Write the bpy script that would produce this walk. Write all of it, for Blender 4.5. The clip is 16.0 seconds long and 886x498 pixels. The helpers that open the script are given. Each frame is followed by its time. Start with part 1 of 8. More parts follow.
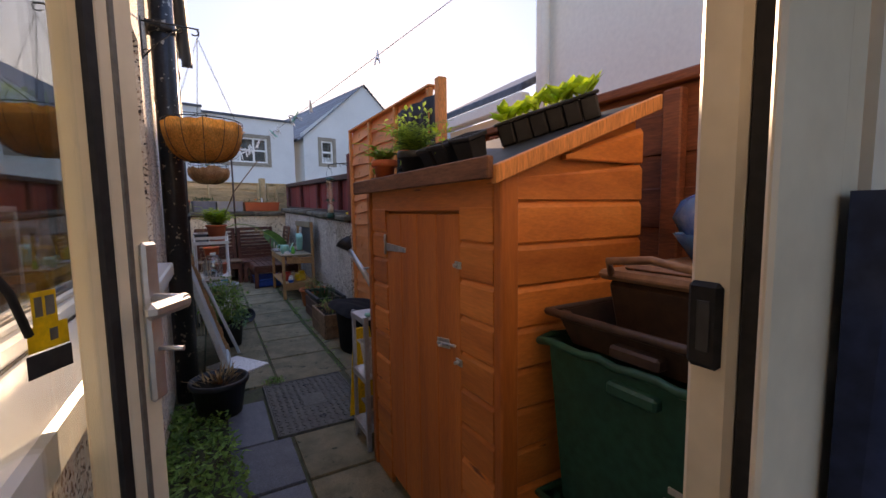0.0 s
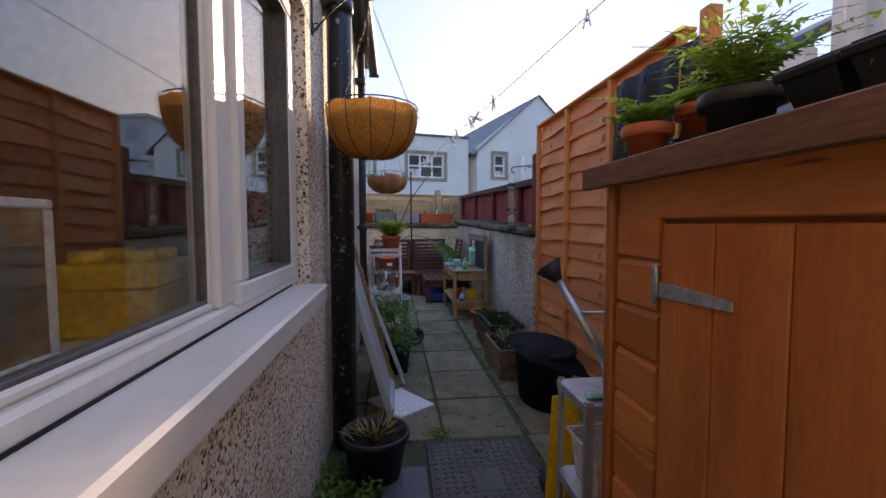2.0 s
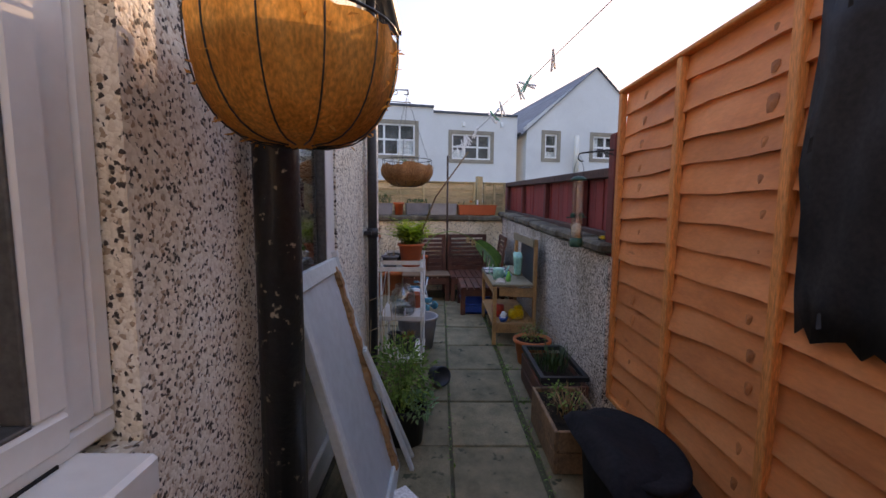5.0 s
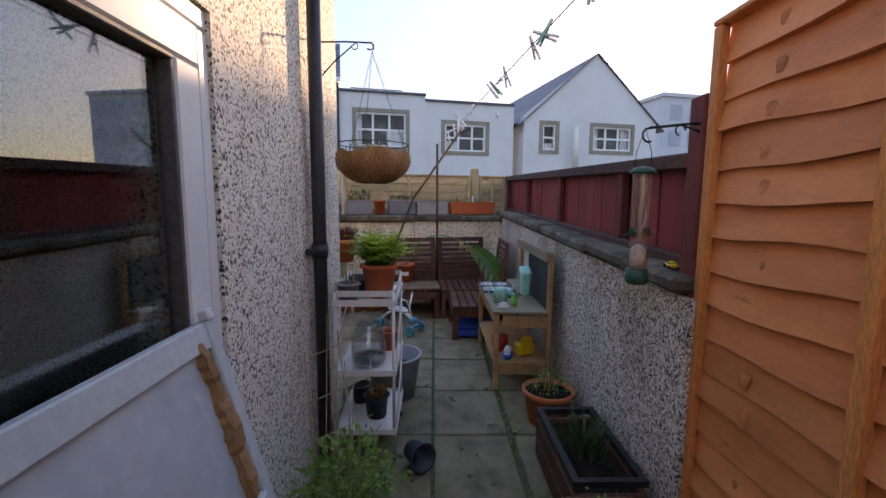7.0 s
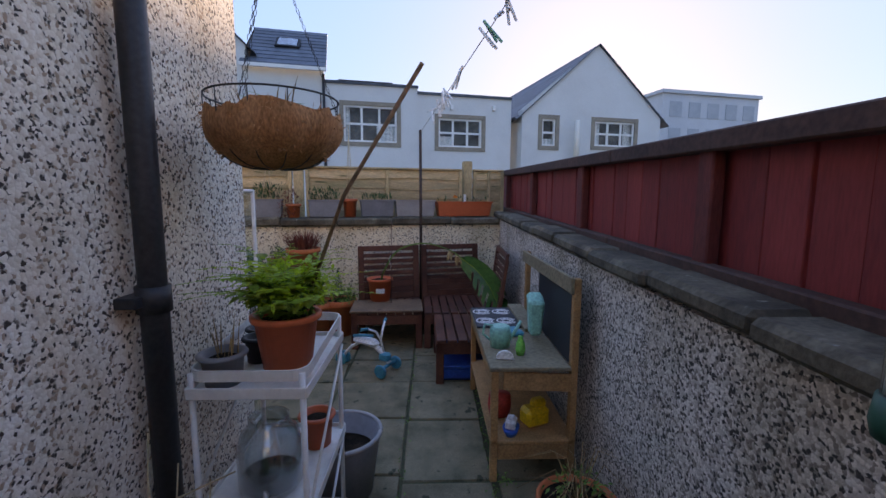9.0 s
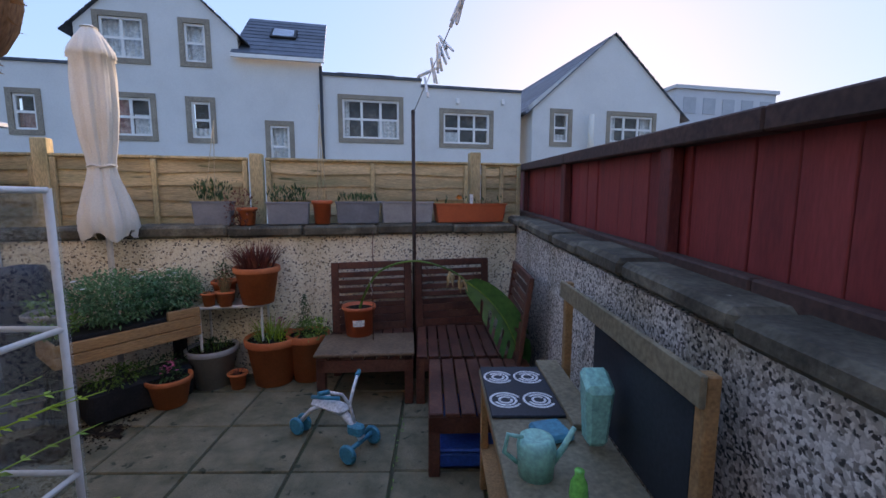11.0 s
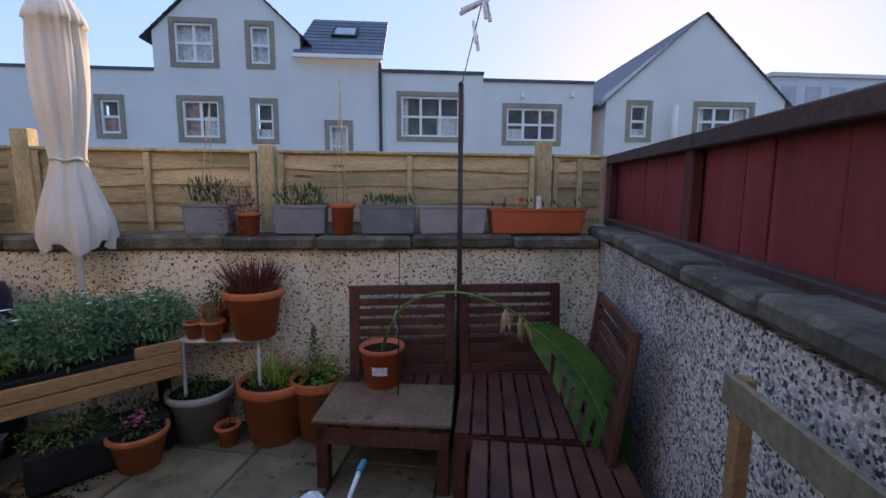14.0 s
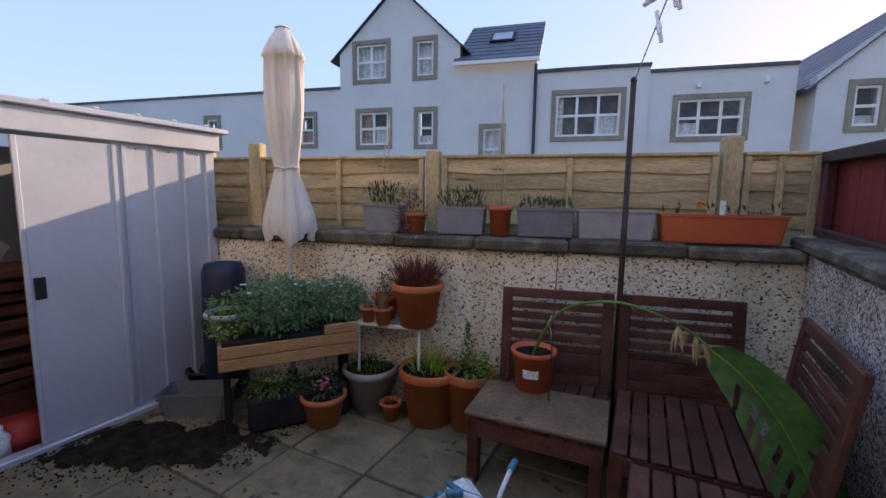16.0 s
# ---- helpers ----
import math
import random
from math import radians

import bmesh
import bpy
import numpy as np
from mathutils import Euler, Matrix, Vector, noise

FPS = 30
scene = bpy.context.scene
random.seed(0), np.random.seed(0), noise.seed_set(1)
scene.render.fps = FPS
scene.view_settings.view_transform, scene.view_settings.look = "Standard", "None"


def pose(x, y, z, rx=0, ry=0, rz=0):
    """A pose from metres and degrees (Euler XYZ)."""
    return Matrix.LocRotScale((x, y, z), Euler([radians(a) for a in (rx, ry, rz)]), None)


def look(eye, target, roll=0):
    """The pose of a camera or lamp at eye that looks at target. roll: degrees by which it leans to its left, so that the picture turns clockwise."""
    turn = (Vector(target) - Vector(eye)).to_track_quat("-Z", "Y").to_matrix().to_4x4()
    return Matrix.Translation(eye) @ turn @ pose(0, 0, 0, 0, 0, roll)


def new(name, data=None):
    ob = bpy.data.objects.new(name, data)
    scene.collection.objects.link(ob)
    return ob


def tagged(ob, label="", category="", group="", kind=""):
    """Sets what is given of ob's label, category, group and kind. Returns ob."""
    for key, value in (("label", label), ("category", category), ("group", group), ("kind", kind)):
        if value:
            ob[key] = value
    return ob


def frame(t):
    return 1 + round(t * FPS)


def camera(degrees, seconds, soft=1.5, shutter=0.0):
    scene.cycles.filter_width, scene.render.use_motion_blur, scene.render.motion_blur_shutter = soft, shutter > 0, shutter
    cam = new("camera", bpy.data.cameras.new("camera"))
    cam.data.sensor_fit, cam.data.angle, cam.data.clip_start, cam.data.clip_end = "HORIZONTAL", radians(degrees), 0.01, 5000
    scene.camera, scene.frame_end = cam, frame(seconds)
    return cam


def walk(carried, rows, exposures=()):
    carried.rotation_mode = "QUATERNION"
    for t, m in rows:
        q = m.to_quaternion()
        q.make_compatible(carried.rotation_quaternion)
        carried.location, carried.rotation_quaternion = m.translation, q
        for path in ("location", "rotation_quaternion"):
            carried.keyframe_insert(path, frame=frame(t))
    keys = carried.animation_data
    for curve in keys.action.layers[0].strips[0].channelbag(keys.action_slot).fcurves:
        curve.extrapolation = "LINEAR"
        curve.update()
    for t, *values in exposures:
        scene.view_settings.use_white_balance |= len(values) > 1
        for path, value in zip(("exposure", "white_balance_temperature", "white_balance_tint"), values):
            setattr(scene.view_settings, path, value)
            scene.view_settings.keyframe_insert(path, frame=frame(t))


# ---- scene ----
cam = camera(93.1, 16.0)
METRES, EYE, TILT, LEAN, TURN = 6.12, 1.23, 0.0, 0.0, -29.0
ROWS = [
    (0.0, 0.0, 0.0, 0.0, -0.08, -5.4, 0.83),
    (0.5, -0.0096, 0.0297, -0.0149, 9.1, -4.96, 0.6),
    (1.0, -0.0233, 0.0681, -0.016, 15.21, -4.4, 0.3),
    (1.5, -0.0389, 0.1034, -0.0098, 19.3, -3.82, 0.19),
    (2.0, -0.0539, 0.1283, -0.0027, 22.3, -3.31, 0.11),
    (2.5, -0.0626, 0.1512, 0.0057, 24.81, -2.97, 0.05),
    (3.0, -0.0703, 0.178, 0.0125, 26.79, -2.95, -0.05),
    (5.5, -0.1266, 0.3363, 0.028, 28.62, -6.51, -0.5),
    (6.0, -0.1484, 0.3795, 0.0282, 28.37, -6.72, -0.46),
    (6.5, -0.1717, 0.4177, 0.0329, 28.09, -6.76, -0.4),
    (7.0, -0.1786, 0.4483, 0.0374, 27.84, -6.81, -0.4),
    (7.5, -0.1869, 0.4856, 0.0404, 27.61, -6.87, -0.37),
    (8.0, -0.2049, 0.527, 0.036, 27.44, -6.9, -0.3),
    (8.5, -0.2247, 0.5699, 0.0367, 27.38, -6.95, -0.27),
    (9.0, -0.2395, 0.6081, 0.0371, 27.4, -6.97, -0.25),
    (9.5, -0.2536, 0.6526, 0.0381, 27.57, -6.96, -0.16),
    (12.0, -0.3474, 0.8324, 0.0393, 29.31, -7.09, -0.17),
    (12.5, -0.3641, 0.8627, 0.0394, 30.14, -7.08, -0.19),
    (13.0, -0.3728, 0.8808, 0.0414, 31.45, -7.06, -0.2),
    (13.5, -0.375, 0.8935, 0.042, 33.53, -7.03, -0.24),
    (14.0, -0.3759, 0.8979, 0.0417, 36.69, -7.02, -0.32),
    (14.5, -0.3774, 0.8981, 0.0414, 40.94, -6.99, -0.42),
    (15.0, -0.3789, 0.8948, 0.042, 45.97, -6.98, -0.57),
    (15.5, -0.3796, 0.8901, 0.0427, 51.3, -6.99, -0.71),
    (16.0, -0.381, 0.8875, 0.0428, 56.46, -7.01, -0.82),
]
walk(cam, [(t, pose(0, 0, EYE, TILT, LEAN, TURN) @ pose(METRES * x, METRES * y, METRES * z, 90 + pitch, roll, yaw)) for t, x, y, z, yaw, pitch, roll in ROWS], exposures=[(0.0, 2.42, 8700, 30), (3.0, 2.42, 8000, 28), (5.5, 2.62, 9600, 32), (7.5, 2.45, 8700, 30), (9.5, 2.15, 7700, 28), (13.0, 2.15, 7600, 28), (16.0, 2.2, 8200, 30)])

# ---- light ----
SUN_AZ, SUN_EL = 21.3, 16.15     # degrees east of +y, above the horizon
world = bpy.data.worlds.new("sky")
scene.world = world
world.use_nodes = True
wn = world.node_tree
sky = wn.nodes.new("ShaderNodeTexSky")
sky.sky_type = "NISHITA"
sky.sun_disc = False
sky.sun_elevation, sky.sun_rotation = radians(SUN_EL), radians(SUN_AZ)
sky.air_density, sky.dust_density, sky.ozone_density = 1.0, 0.4, 4.0
# dome brightness is flattened so the yard gets more skylight; hue stays
lum, flat, even = wn.nodes.new("ShaderNodeRGBToBW"), wn.nodes.new("ShaderNodeMath"), wn.nodes.new("ShaderNodeVectorMath")
flat.operation, even.operation = "POWER", "SCALE"
flat.inputs[1].default_value = -0.78
wn.links.new(sky.outputs[0], lum.inputs[0]); wn.links.new(lum.outputs[0], flat.inputs[0])
wn.links.new(sky.outputs[0], even.inputs[0]); wn.links.new(flat.outputs[0], even.inputs["Scale"])
wn.links.new(even.outputs[0], wn.nodes["Background"].inputs[0])
wn.nodes["Background"].inputs[1].default_value = 0.14
sun_data = bpy.data.lights.new("sun", "SUN")
sun_data.energy, sun_data.angle, sun_data.color = 1.1, radians(0.6), (1.0, 0.84, 0.62)
sun = new("sun", sun_data)
to_sun = Vector((math.sin(radians(SUN_AZ)) * math.cos(radians(SUN_EL)), math.cos(radians(SUN_AZ)) * math.cos(radians(SUN_EL)), math.sin(radians(SUN_EL))))
sun.matrix_basis = look(to_sun * 60, (0, 0, 0))


# ---- materials ----
def mat(name, cols, scale=6.0, rough=0.7, bump=0.25, bscale=70.0, metal=0.0, stretch=(1, 1, 1), rnd=0.0, world_space=False, fine=0.25, coat=0.0, trans=0.0, dots=None, island=0.0, spec=0.4):
    """Two-scale noise material; cols run from low to high noise; dots = (colour, scale, amount) of small marks."""
    m = bpy.data.materials.new(name)
    m.use_nodes = True
    nt = m.node_tree
    N, K = nt.nodes.new, nt.links.new
    b = nt.nodes["Principled BSDF"]
    if world_space:
        vec = N("ShaderNodeNewGeometry").outputs["Position"]
    else:
        tc, oi = N("ShaderNodeTexCoord"), N("ShaderNodeObjectInfo")
        mul = N("ShaderNodeVectorMath"); mul.operation = "MULTIPLY_ADD"
        comb = N("ShaderNodeCombineXYZ")
        for i in range(3):
            K(oi.outputs["Random"], comb.inputs[i])
        K(comb.outputs[0], mul.inputs[0]); mul.inputs[1].default_value = (17.3, 9.1, 13.7)
        K(tc.outputs["Object"], mul.inputs[2])
        vec = mul.outputs[0]
    mp = N("ShaderNodeMapping"); mp.inputs["Scale"].default_value = stretch
    K(vec, mp.inputs[0]); vec = mp.outputs[0]
    n1 = N("ShaderNodeTexNoise"); n1.inputs["Scale"].default_value = scale; n1.inputs["Detail"].default_value = 5; n1.inputs["Roughness"].default_value = 0.62
    K(vec, n1.inputs["Vector"])
    ramp = N("ShaderNodeValToRGB")
    el = ramp.color_ramp.elements
    while len(el) < len(cols):
        el.new(0.5)
    for i, c in enumerate(cols):
        el[i].position = 0.3 + 0.4 * i / max(1, len(cols) - 1)
        el[i].color = (*c, 1)
    K(n1.outputs["Fac"], ramp.inputs[0])
    n2 = N("ShaderNodeTexNoise"); n2.inputs["Scale"].default_value = bscale; n2.inputs["Detail"].default_value = 3
    K(vec, n2.inputs["Vector"])
    val = N("ShaderNodeMapRange"); val.inputs[1].default_value, val.inputs[2].default_value = 0.3, 0.7
    val.inputs[3].default_value, val.inputs[4].default_value = 1 - fine, 1 + fine
    K(n2.outputs["Fac"], val.inputs[0])
    mx = N("ShaderNodeMix"); mx.data_type = "RGBA"; mx.blend_type = "MULTIPLY"; mx.inputs[0].default_value = 1
    K(ramp.outputs[0], mx.inputs[6]); K(val.outputs[0], mx.inputs[7])
    col = mx.outputs[2]
    if rnd or island:
        src = N("ShaderNodeObjectInfo").outputs["Random"] if rnd else N("ShaderNodeNewGeometry").outputs["Random Per Island"]
        amt = rnd or island
        r = N("ShaderNodeMapRange"); r.inputs[3].default_value, r.inputs[4].default_value = 1 - amt, 1 + amt
        K(src, r.inputs[0])
        m2 = N("ShaderNodeMix"); m2.data_type = "RGBA"; m2.blend_type = "MULTIPLY"; m2.inputs[0].default_value = 1
        K(col, m2.inputs[6]); K(r.outputs[0], m2.inputs[7]); col = m2.outputs[2]
    if dots:
        c, sc, amt = dots
        n3 = N("ShaderNodeTexNoise"); n3.inputs["Scale"].default_value = sc; n3.inputs["Detail"].default_value = 4
        K(vec, n3.inputs["Vector"])
        r3 = N("ShaderNodeMapRange"); r3.inputs[1].default_value, r3.inputs[2].default_value = 1 - amt, 1 - amt + 0.06
        K(n3.outputs["Fac"], r3.inputs[0])
        m3 = N("ShaderNodeMix"); m3.data_type = "RGBA"; K(r3.outputs[0], m3.inputs[0])
        K(col, m3.inputs[6]); m3.inputs[7].default_value = (*c, 1); col = m3.outputs[2]
    K(col, b.inputs["Base Color"])
    rr = N("ShaderNodeMapRange"); rr.inputs[3].default_value, rr.inputs[4].default_value = max(0.03, rough - 0.12), min(1, rough + 0.12)
    K(n1.outputs["Fac"], rr.inputs[0]); K(rr.outputs[0], b.inputs["Roughness"])
    b.inputs["Metallic"].default_value = metal
    b.inputs["Coat Weight"].default_value = coat
    b.inputs["Specular IOR Level"].default_value = spec
    if trans:
        tl, mxs = N("ShaderNodeBsdfTranslucent"), N("ShaderNodeMixShader")
        K(col, tl.inputs[0]); mxs.inputs[0].default_value = trans
        K(b.outputs[0], mxs.inputs[1]); K(tl.outputs[0], mxs.inputs[2])
        K(mxs.outputs[0], nt.nodes["Material Output"].inputs[0])
    if bump:
        bp = N("ShaderNodeBump"); bp.inputs["Strength"].default_value = bump; bp.inputs["Distance"].default_value = 0.004
        K(n2.outputs["Fac"], bp.inputs["Height"]); K(bp.outputs[0], b.inputs["Normal"])
    return m


def pebble(name, chips, ground_col, scale, stain):
    """Dashed render: angular chips of several colours bedded in mortar, with broad weather stains."""
    m = bpy.data.materials.new(name)
    m.use_nodes = True
    nt = m.node_tree
    N, K = nt.nodes.new, nt.links.new
    b = nt.nodes["Principled BSDF"]
    pos = N("ShaderNodeNewGeometry").outputs["Position"]
    warp = N("ShaderNodeTexNoise"); warp.inputs["Scale"].default_value = 75; warp.inputs["Detail"].default_value = 3; K(pos, warp.inputs["Vector"])
    wadd = N("ShaderNodeVectorMath"); wadd.operation = "MULTIPLY_ADD"; wadd.inputs[1].default_value = (0.016, 0.016, 0.016)
    K(warp.outputs["Color"], wadd.inputs[0]); K(pos, wadd.inputs[2])
    v = N("ShaderNodeTexVoronoi"); v.inputs["Scale"].default_value = scale; K(wadd.outputs[0], v.inputs["Vector"])
    sep = N("ShaderNodeSeparateColor"); K(v.outputs["Color"], sep.inputs[0])
    ramp = N("ShaderNodeValToRGB"); ramp.color_ramp.interpolation = "CONSTANT"
    el = ramp.color_ramp.elements
    while len(el) < len(chips):
        el.new(0.5)
    for i, (p, c) in enumerate(chips):
        el[i].position = p; el[i].color = (*c, 1)
    K(sep.outputs[0], ramp.inputs[0])
    edge = N("ShaderNodeMapRange"); edge.inputs[1].default_value, edge.inputs[2].default_value = 0.55, 0.85
    K(v.outputs["Distance"], edge.inputs[0])
    mx = N("ShaderNodeMix"); mx.data_type = "RGBA"; K(edge.outputs[0], mx.inputs[0]); K(ramp.outputs[0], mx.inputs[6]); mx.inputs[7].default_value = (*ground_col, 1)
    big = N("ShaderNodeTexNoise"); big.inputs["Scale"].default_value = 3.2; big.inputs["Detail"].default_value = 6
    mp = N("ShaderNodeMapping"); mp.inputs["Scale"].default_value = (1, 1, 0.35); K(pos, mp.inputs[0]); K(mp.outputs[0], big.inputs["Vector"])
    st = N("ShaderNodeMapRange"); st.inputs[1].default_value, st.inputs[2].default_value = 0.48, 0.72; st.inputs[4].default_value = 0.75
    K(big.outputs["Fac"], st.inputs[0])
    m2 = N("ShaderNodeMix"); m2.data_type = "RGBA"; m2.blend_type = "MULTIPLY"; K(st.outputs[0], m2.inputs[0]); K(mx.outputs[2], m2.inputs[6]); m2.inputs[7].default_value = (*stain, 1)
    K(m2.outputs[2], b.inputs["Base Color"])
    b.inputs["Roughness"].default_value = 0.78
    inv = N("ShaderNodeMath"); inv.operation = "SUBTRACT"; inv.inputs[0].default_value = 1; K(v.outputs["Distance"], inv.inputs[1])
    bp = N("ShaderNodeBump"); bp.inputs["Strength"].default_value = 0.5; bp.inputs["Distance"].default_value = 0.004
    K(inv.outputs[0], bp.inputs["Height"]); K(bp.outputs[0], b.inputs["Normal"])
    return m


def glass(name, tint=(0.95, 0.98, 0.97), rough=0.0, low=0.10):
    """Window glass: clear, with a true mirror reflection that grows at grazing angles."""
    m = bpy.data.materials.new(name)
    m.use_nodes = True
    nt = m.node_tree
    N, K = nt.nodes.new, nt.links.new
    nt.nodes.remove(nt.nodes["Principled BSDF"])
    tr, gl, lw, ms = N("ShaderNodeBsdfTransparent"), N("ShaderNodeBsdfGlossy"), N("ShaderNodeLayerWeight"), N("ShaderNodeMixShader")
    pw, ma = N("ShaderNodeMath"), N("ShaderNodeMath")
    pw.operation, ma.operation = "POWER", "MULTIPLY_ADD"
    pw.inputs[1].default_value, ma.inputs[1].default_value, ma.inputs[2].default_value = 3.0, 0.75, low
    K(lw.outputs["Facing"], pw.inputs[0]); K(pw.outputs[0], ma.inputs[0])
    lw.inputs[0].default_value = 0.5
    tr.inputs[0].default_value = (*tint, 1)
    gl.inputs["Roughness"].default_value = rough
    K(ma.outputs[0], ms.inputs[0]); K(tr.outputs[0], ms.inputs[1]); K(gl.outputs[0], ms.inputs[2])
    K(ms.outputs[0], nt.nodes["Material Output"].inputs[0])
    return m


M = {}
M["house_dash"] = pebble("house_dash", [(0, (0.93, 0.86, 0.74)), (0.42, (0.82, 0.73, 0.60)), (0.68, (0.46, 0.33, 0.23)), (0.80, (0.06, 0.045, 0.036))], (0.78, 0.69, 0.56), 104, (0.80, 0.72, 0.62))
M["yard_dash"] = pebble("yard_dash", [(0, (0.82, 0.77, 0.69)), (0.34, (0.58, 0.53, 0.46)), (0.60, (0.30, 0.26, 0.22)), (0.78, (0.055, 0.05, 0.045))], (0.50, 0.46, 0.39), 104, (0.58, 0.53, 0.42))
M["back_dash"] = pebble("back_dash", [(0, (0.93, 0.85, 0.66)), (0.55, (0.82, 0.72, 0.52)), (0.78, (0.52, 0.41, 0.26)), (0.90, (0.09, 0.075, 0.055))], (0.82, 0.73, 0.53), 90, (0.52, 0.46, 0.32))
M["slab"] = mat("slab", [(0.108, 0.098, 0.052), (0.195, 0.162, 0.095), (0.265, 0.216, 0.132)], 3.2, 0.85, 0.5, 120, rnd=0.14, dots=((0.06, 0.065, 0.035), 7, 0.36))
M["slate_slab"] = mat("slate_slab", [(0.075, 0.083, 0.098), (0.128, 0.135, 0.150)], 5, 0.6, 0.4, 60, rnd=0.15)
M["joint"] = mat("joint", [(0.039, 0.039, 0.019), (0.078, 0.085, 0.039), (0.065, 0.058, 0.039)], 9, 0.95, 0.6, 90, world_space=True)
M["ground"] = mat("ground", [(0.10, 0.09, 0.07), (0.16, 0.14, 0.11)], 2, 0.95, 0.5, 60, world_space=True)
M["shed_wood"] = mat("shed_wood", [(0.42, 0.115, 0.028), (0.60, 0.19, 0.045), (0.70, 0.25, 0.065)], 2.2, 0.5, 0.16, 40, stretch=(1.2, 0.45, 4), rnd=0.14, fine=0.10, dots=((0.15, 0.045, 0.016), 9, 0.30))
M["shed_wood_v"] = mat("shed_wood_v", [(0.33, 0.085, 0.02), (0.48, 0.14, 0.032), (0.58, 0.19, 0.046)], 2.0, 0.5, 0.16, 40, stretch=(4, 4, 0.45), rnd=0.14, fine=0.10, dots=((0.52, 0.32, 0.18), 4.2, 0.29))
M["panel_wood"] = mat("panel_wood", [(0.55, 0.175, 0.058), (0.71, 0.255, 0.090), (0.79, 0.31, 0.120)], 1.9, 0.62, 0.15, 40, stretch=(1.5, 0.8, 2.6), rnd=0.12, fine=0.06, dots=((0.30, 0.09, 0.025), 3.2, 0.30))
M["panel_post"] = mat("panel_post", [(0.58, 0.21, 0.06), (0.74, 0.29, 0.09)], 3, 0.62, 0.3, 50, stretch=(4, 4, 0.6), rnd=0.1)
M["red_fence"] = mat("red_fence", [(0.165, 0.022, 0.022), (0.265, 0.037, 0.033), (0.31, 0.05, 0.044)], 2.2, 0.65, 0.2, 45, stretch=(2.5, 2.5, 0.4), rnd=0.10, fine=0.15, dots=((0.24, 0.10, 0.07), 23, 0.27))
M["red_post"] = mat("red_post", [(0.110, 0.024, 0.020), (0.185, 0.042, 0.034)], 4, 0.75, 0.35, 50, stretch=(3, 3, 0.6), rnd=0.15)
M["dark_rail"] = mat("dark_rail", [(0.053, 0.027, 0.021), (0.112, 0.060, 0.045)], 4, 0.8, 0.4, 50, world_space=True)
M["brown_fence"] = mat("brown_fence", [(0.140, 0.039, 0.017), (0.238, 0.070, 0.028), (0.280, 0.091, 0.039)], 3, 0.65, 0.3, 45, stretch=(2, 0.5, 4), rnd=0.15)
M["old_wood"] = mat("old_wood", [(0.256, 0.240, 0.120), (0.480, 0.360, 0.192), (0.640, 0.480, 0.272)], 2.3, 0.8, 0.4, 45, stretch=(0.5, 2.5, 4), rnd=0.2, dots=((0.10, 0.11, 0.045), 4.5, 0.36))
M["old_post"] = mat("old_post", [(0.352, 0.288, 0.144), (0.672, 0.496, 0.272)], 3, 0.8, 0.4, 45, stretch=(3, 3, 0.7), rnd=0.15)
M["coping"] = mat("coping", [(0.048, 0.040, 0.027), (0.105, 0.090, 0.062), (0.215, 0.185, 0.130)], 5, 0.9, 0.7, 60, rnd=0.2, dots=((0.30, 0.29, 0.24), 19, 0.3))
M["upvc"] = mat("upvc", [(0.74, 0.73, 0.69), (0.82, 0.81, 0.78)], 3, 0.32, 0.02, 30, fine=0.03, coat=0.2, dots=((0.52, 0.48, 0.40), 14, 0.27))
M["cream_frame"] = mat("cream_frame", [(0.64, 0.56, 0.43), (0.74, 0.67, 0.54)], 3, 0.4, 0.04, 30, fine=0.05)
M["gasket"] = mat("gasket", [(0.012, 0.012, 0.013), (0.03, 0.03, 0.032)], 5, 0.6, 0.05, spec=0.2)
M["seal_grey"] = mat("seal_grey", [(0.085, 0.08, 0.075), (0.13, 0.125, 0.115)], 5, 0.45, 0.05)
M["glass"] = glass("window_glass")
M["door_glass"] = glass("door_glass", (0.93, 0.95, 0.93), 0.0, 0.15)
M["far_glass"] = glass("far_glass", (0.97, 0.98, 0.98), 0.0, 0.02)
M["jar_glass"] = glass("jar_glass", (0.90, 0.93, 0.93), 0.10, 0.16)
M["black_iron"] = mat("black_iron", [(0.010, 0.011, 0.013), (0.025, 0.026, 0.03)], 5, 0.4, 0.4, 60, coat=0.2, dots=((0.42, 0.39, 0.32), 30, 0.375))
M["grey_pipe"] = mat("grey_pipe", [(0.018, 0.018, 0.020), (0.04, 0.04, 0.043)], 5, 0.45, 0.1)
M["render_white"] = mat("render_white", [(0.60, 0.60, 0.575), (0.66, 0.66, 0.63), (0.70, 0.70, 0.67)], 0.5, 0.9, 0.2, 25, world_space=True, fine=0.04)
M["cream_render"] = mat("cream_render", [(0.70, 0.64, 0.54), (0.78, 0.73, 0.63)], 0.7, 0.9, 0.2, 25, world_space=True, fine=0.04)
M["surround"] = mat("surround", [(0.24, 0.20, 0.155), (0.34, 0.29, 0.22)], 3, 0.9, 0.2, 30)
M["roof_slate"] = mat("roof_slate", [(0.035, 0.045, 0.06), (0.07, 0.085, 0.105), (0.12, 0.14, 0.165)], 2, 0.5, 0.3, 20, rnd=0.3)
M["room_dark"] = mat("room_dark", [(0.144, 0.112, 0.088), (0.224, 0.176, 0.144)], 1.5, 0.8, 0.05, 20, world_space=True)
M["soil"] = mat("soil", [(0.008, 0.006, 0.005), (0.022, 0.016, 0.011), (0.045, 0.032, 0.022)], 14, 0.95, 0.9, 90, spec=0.08)
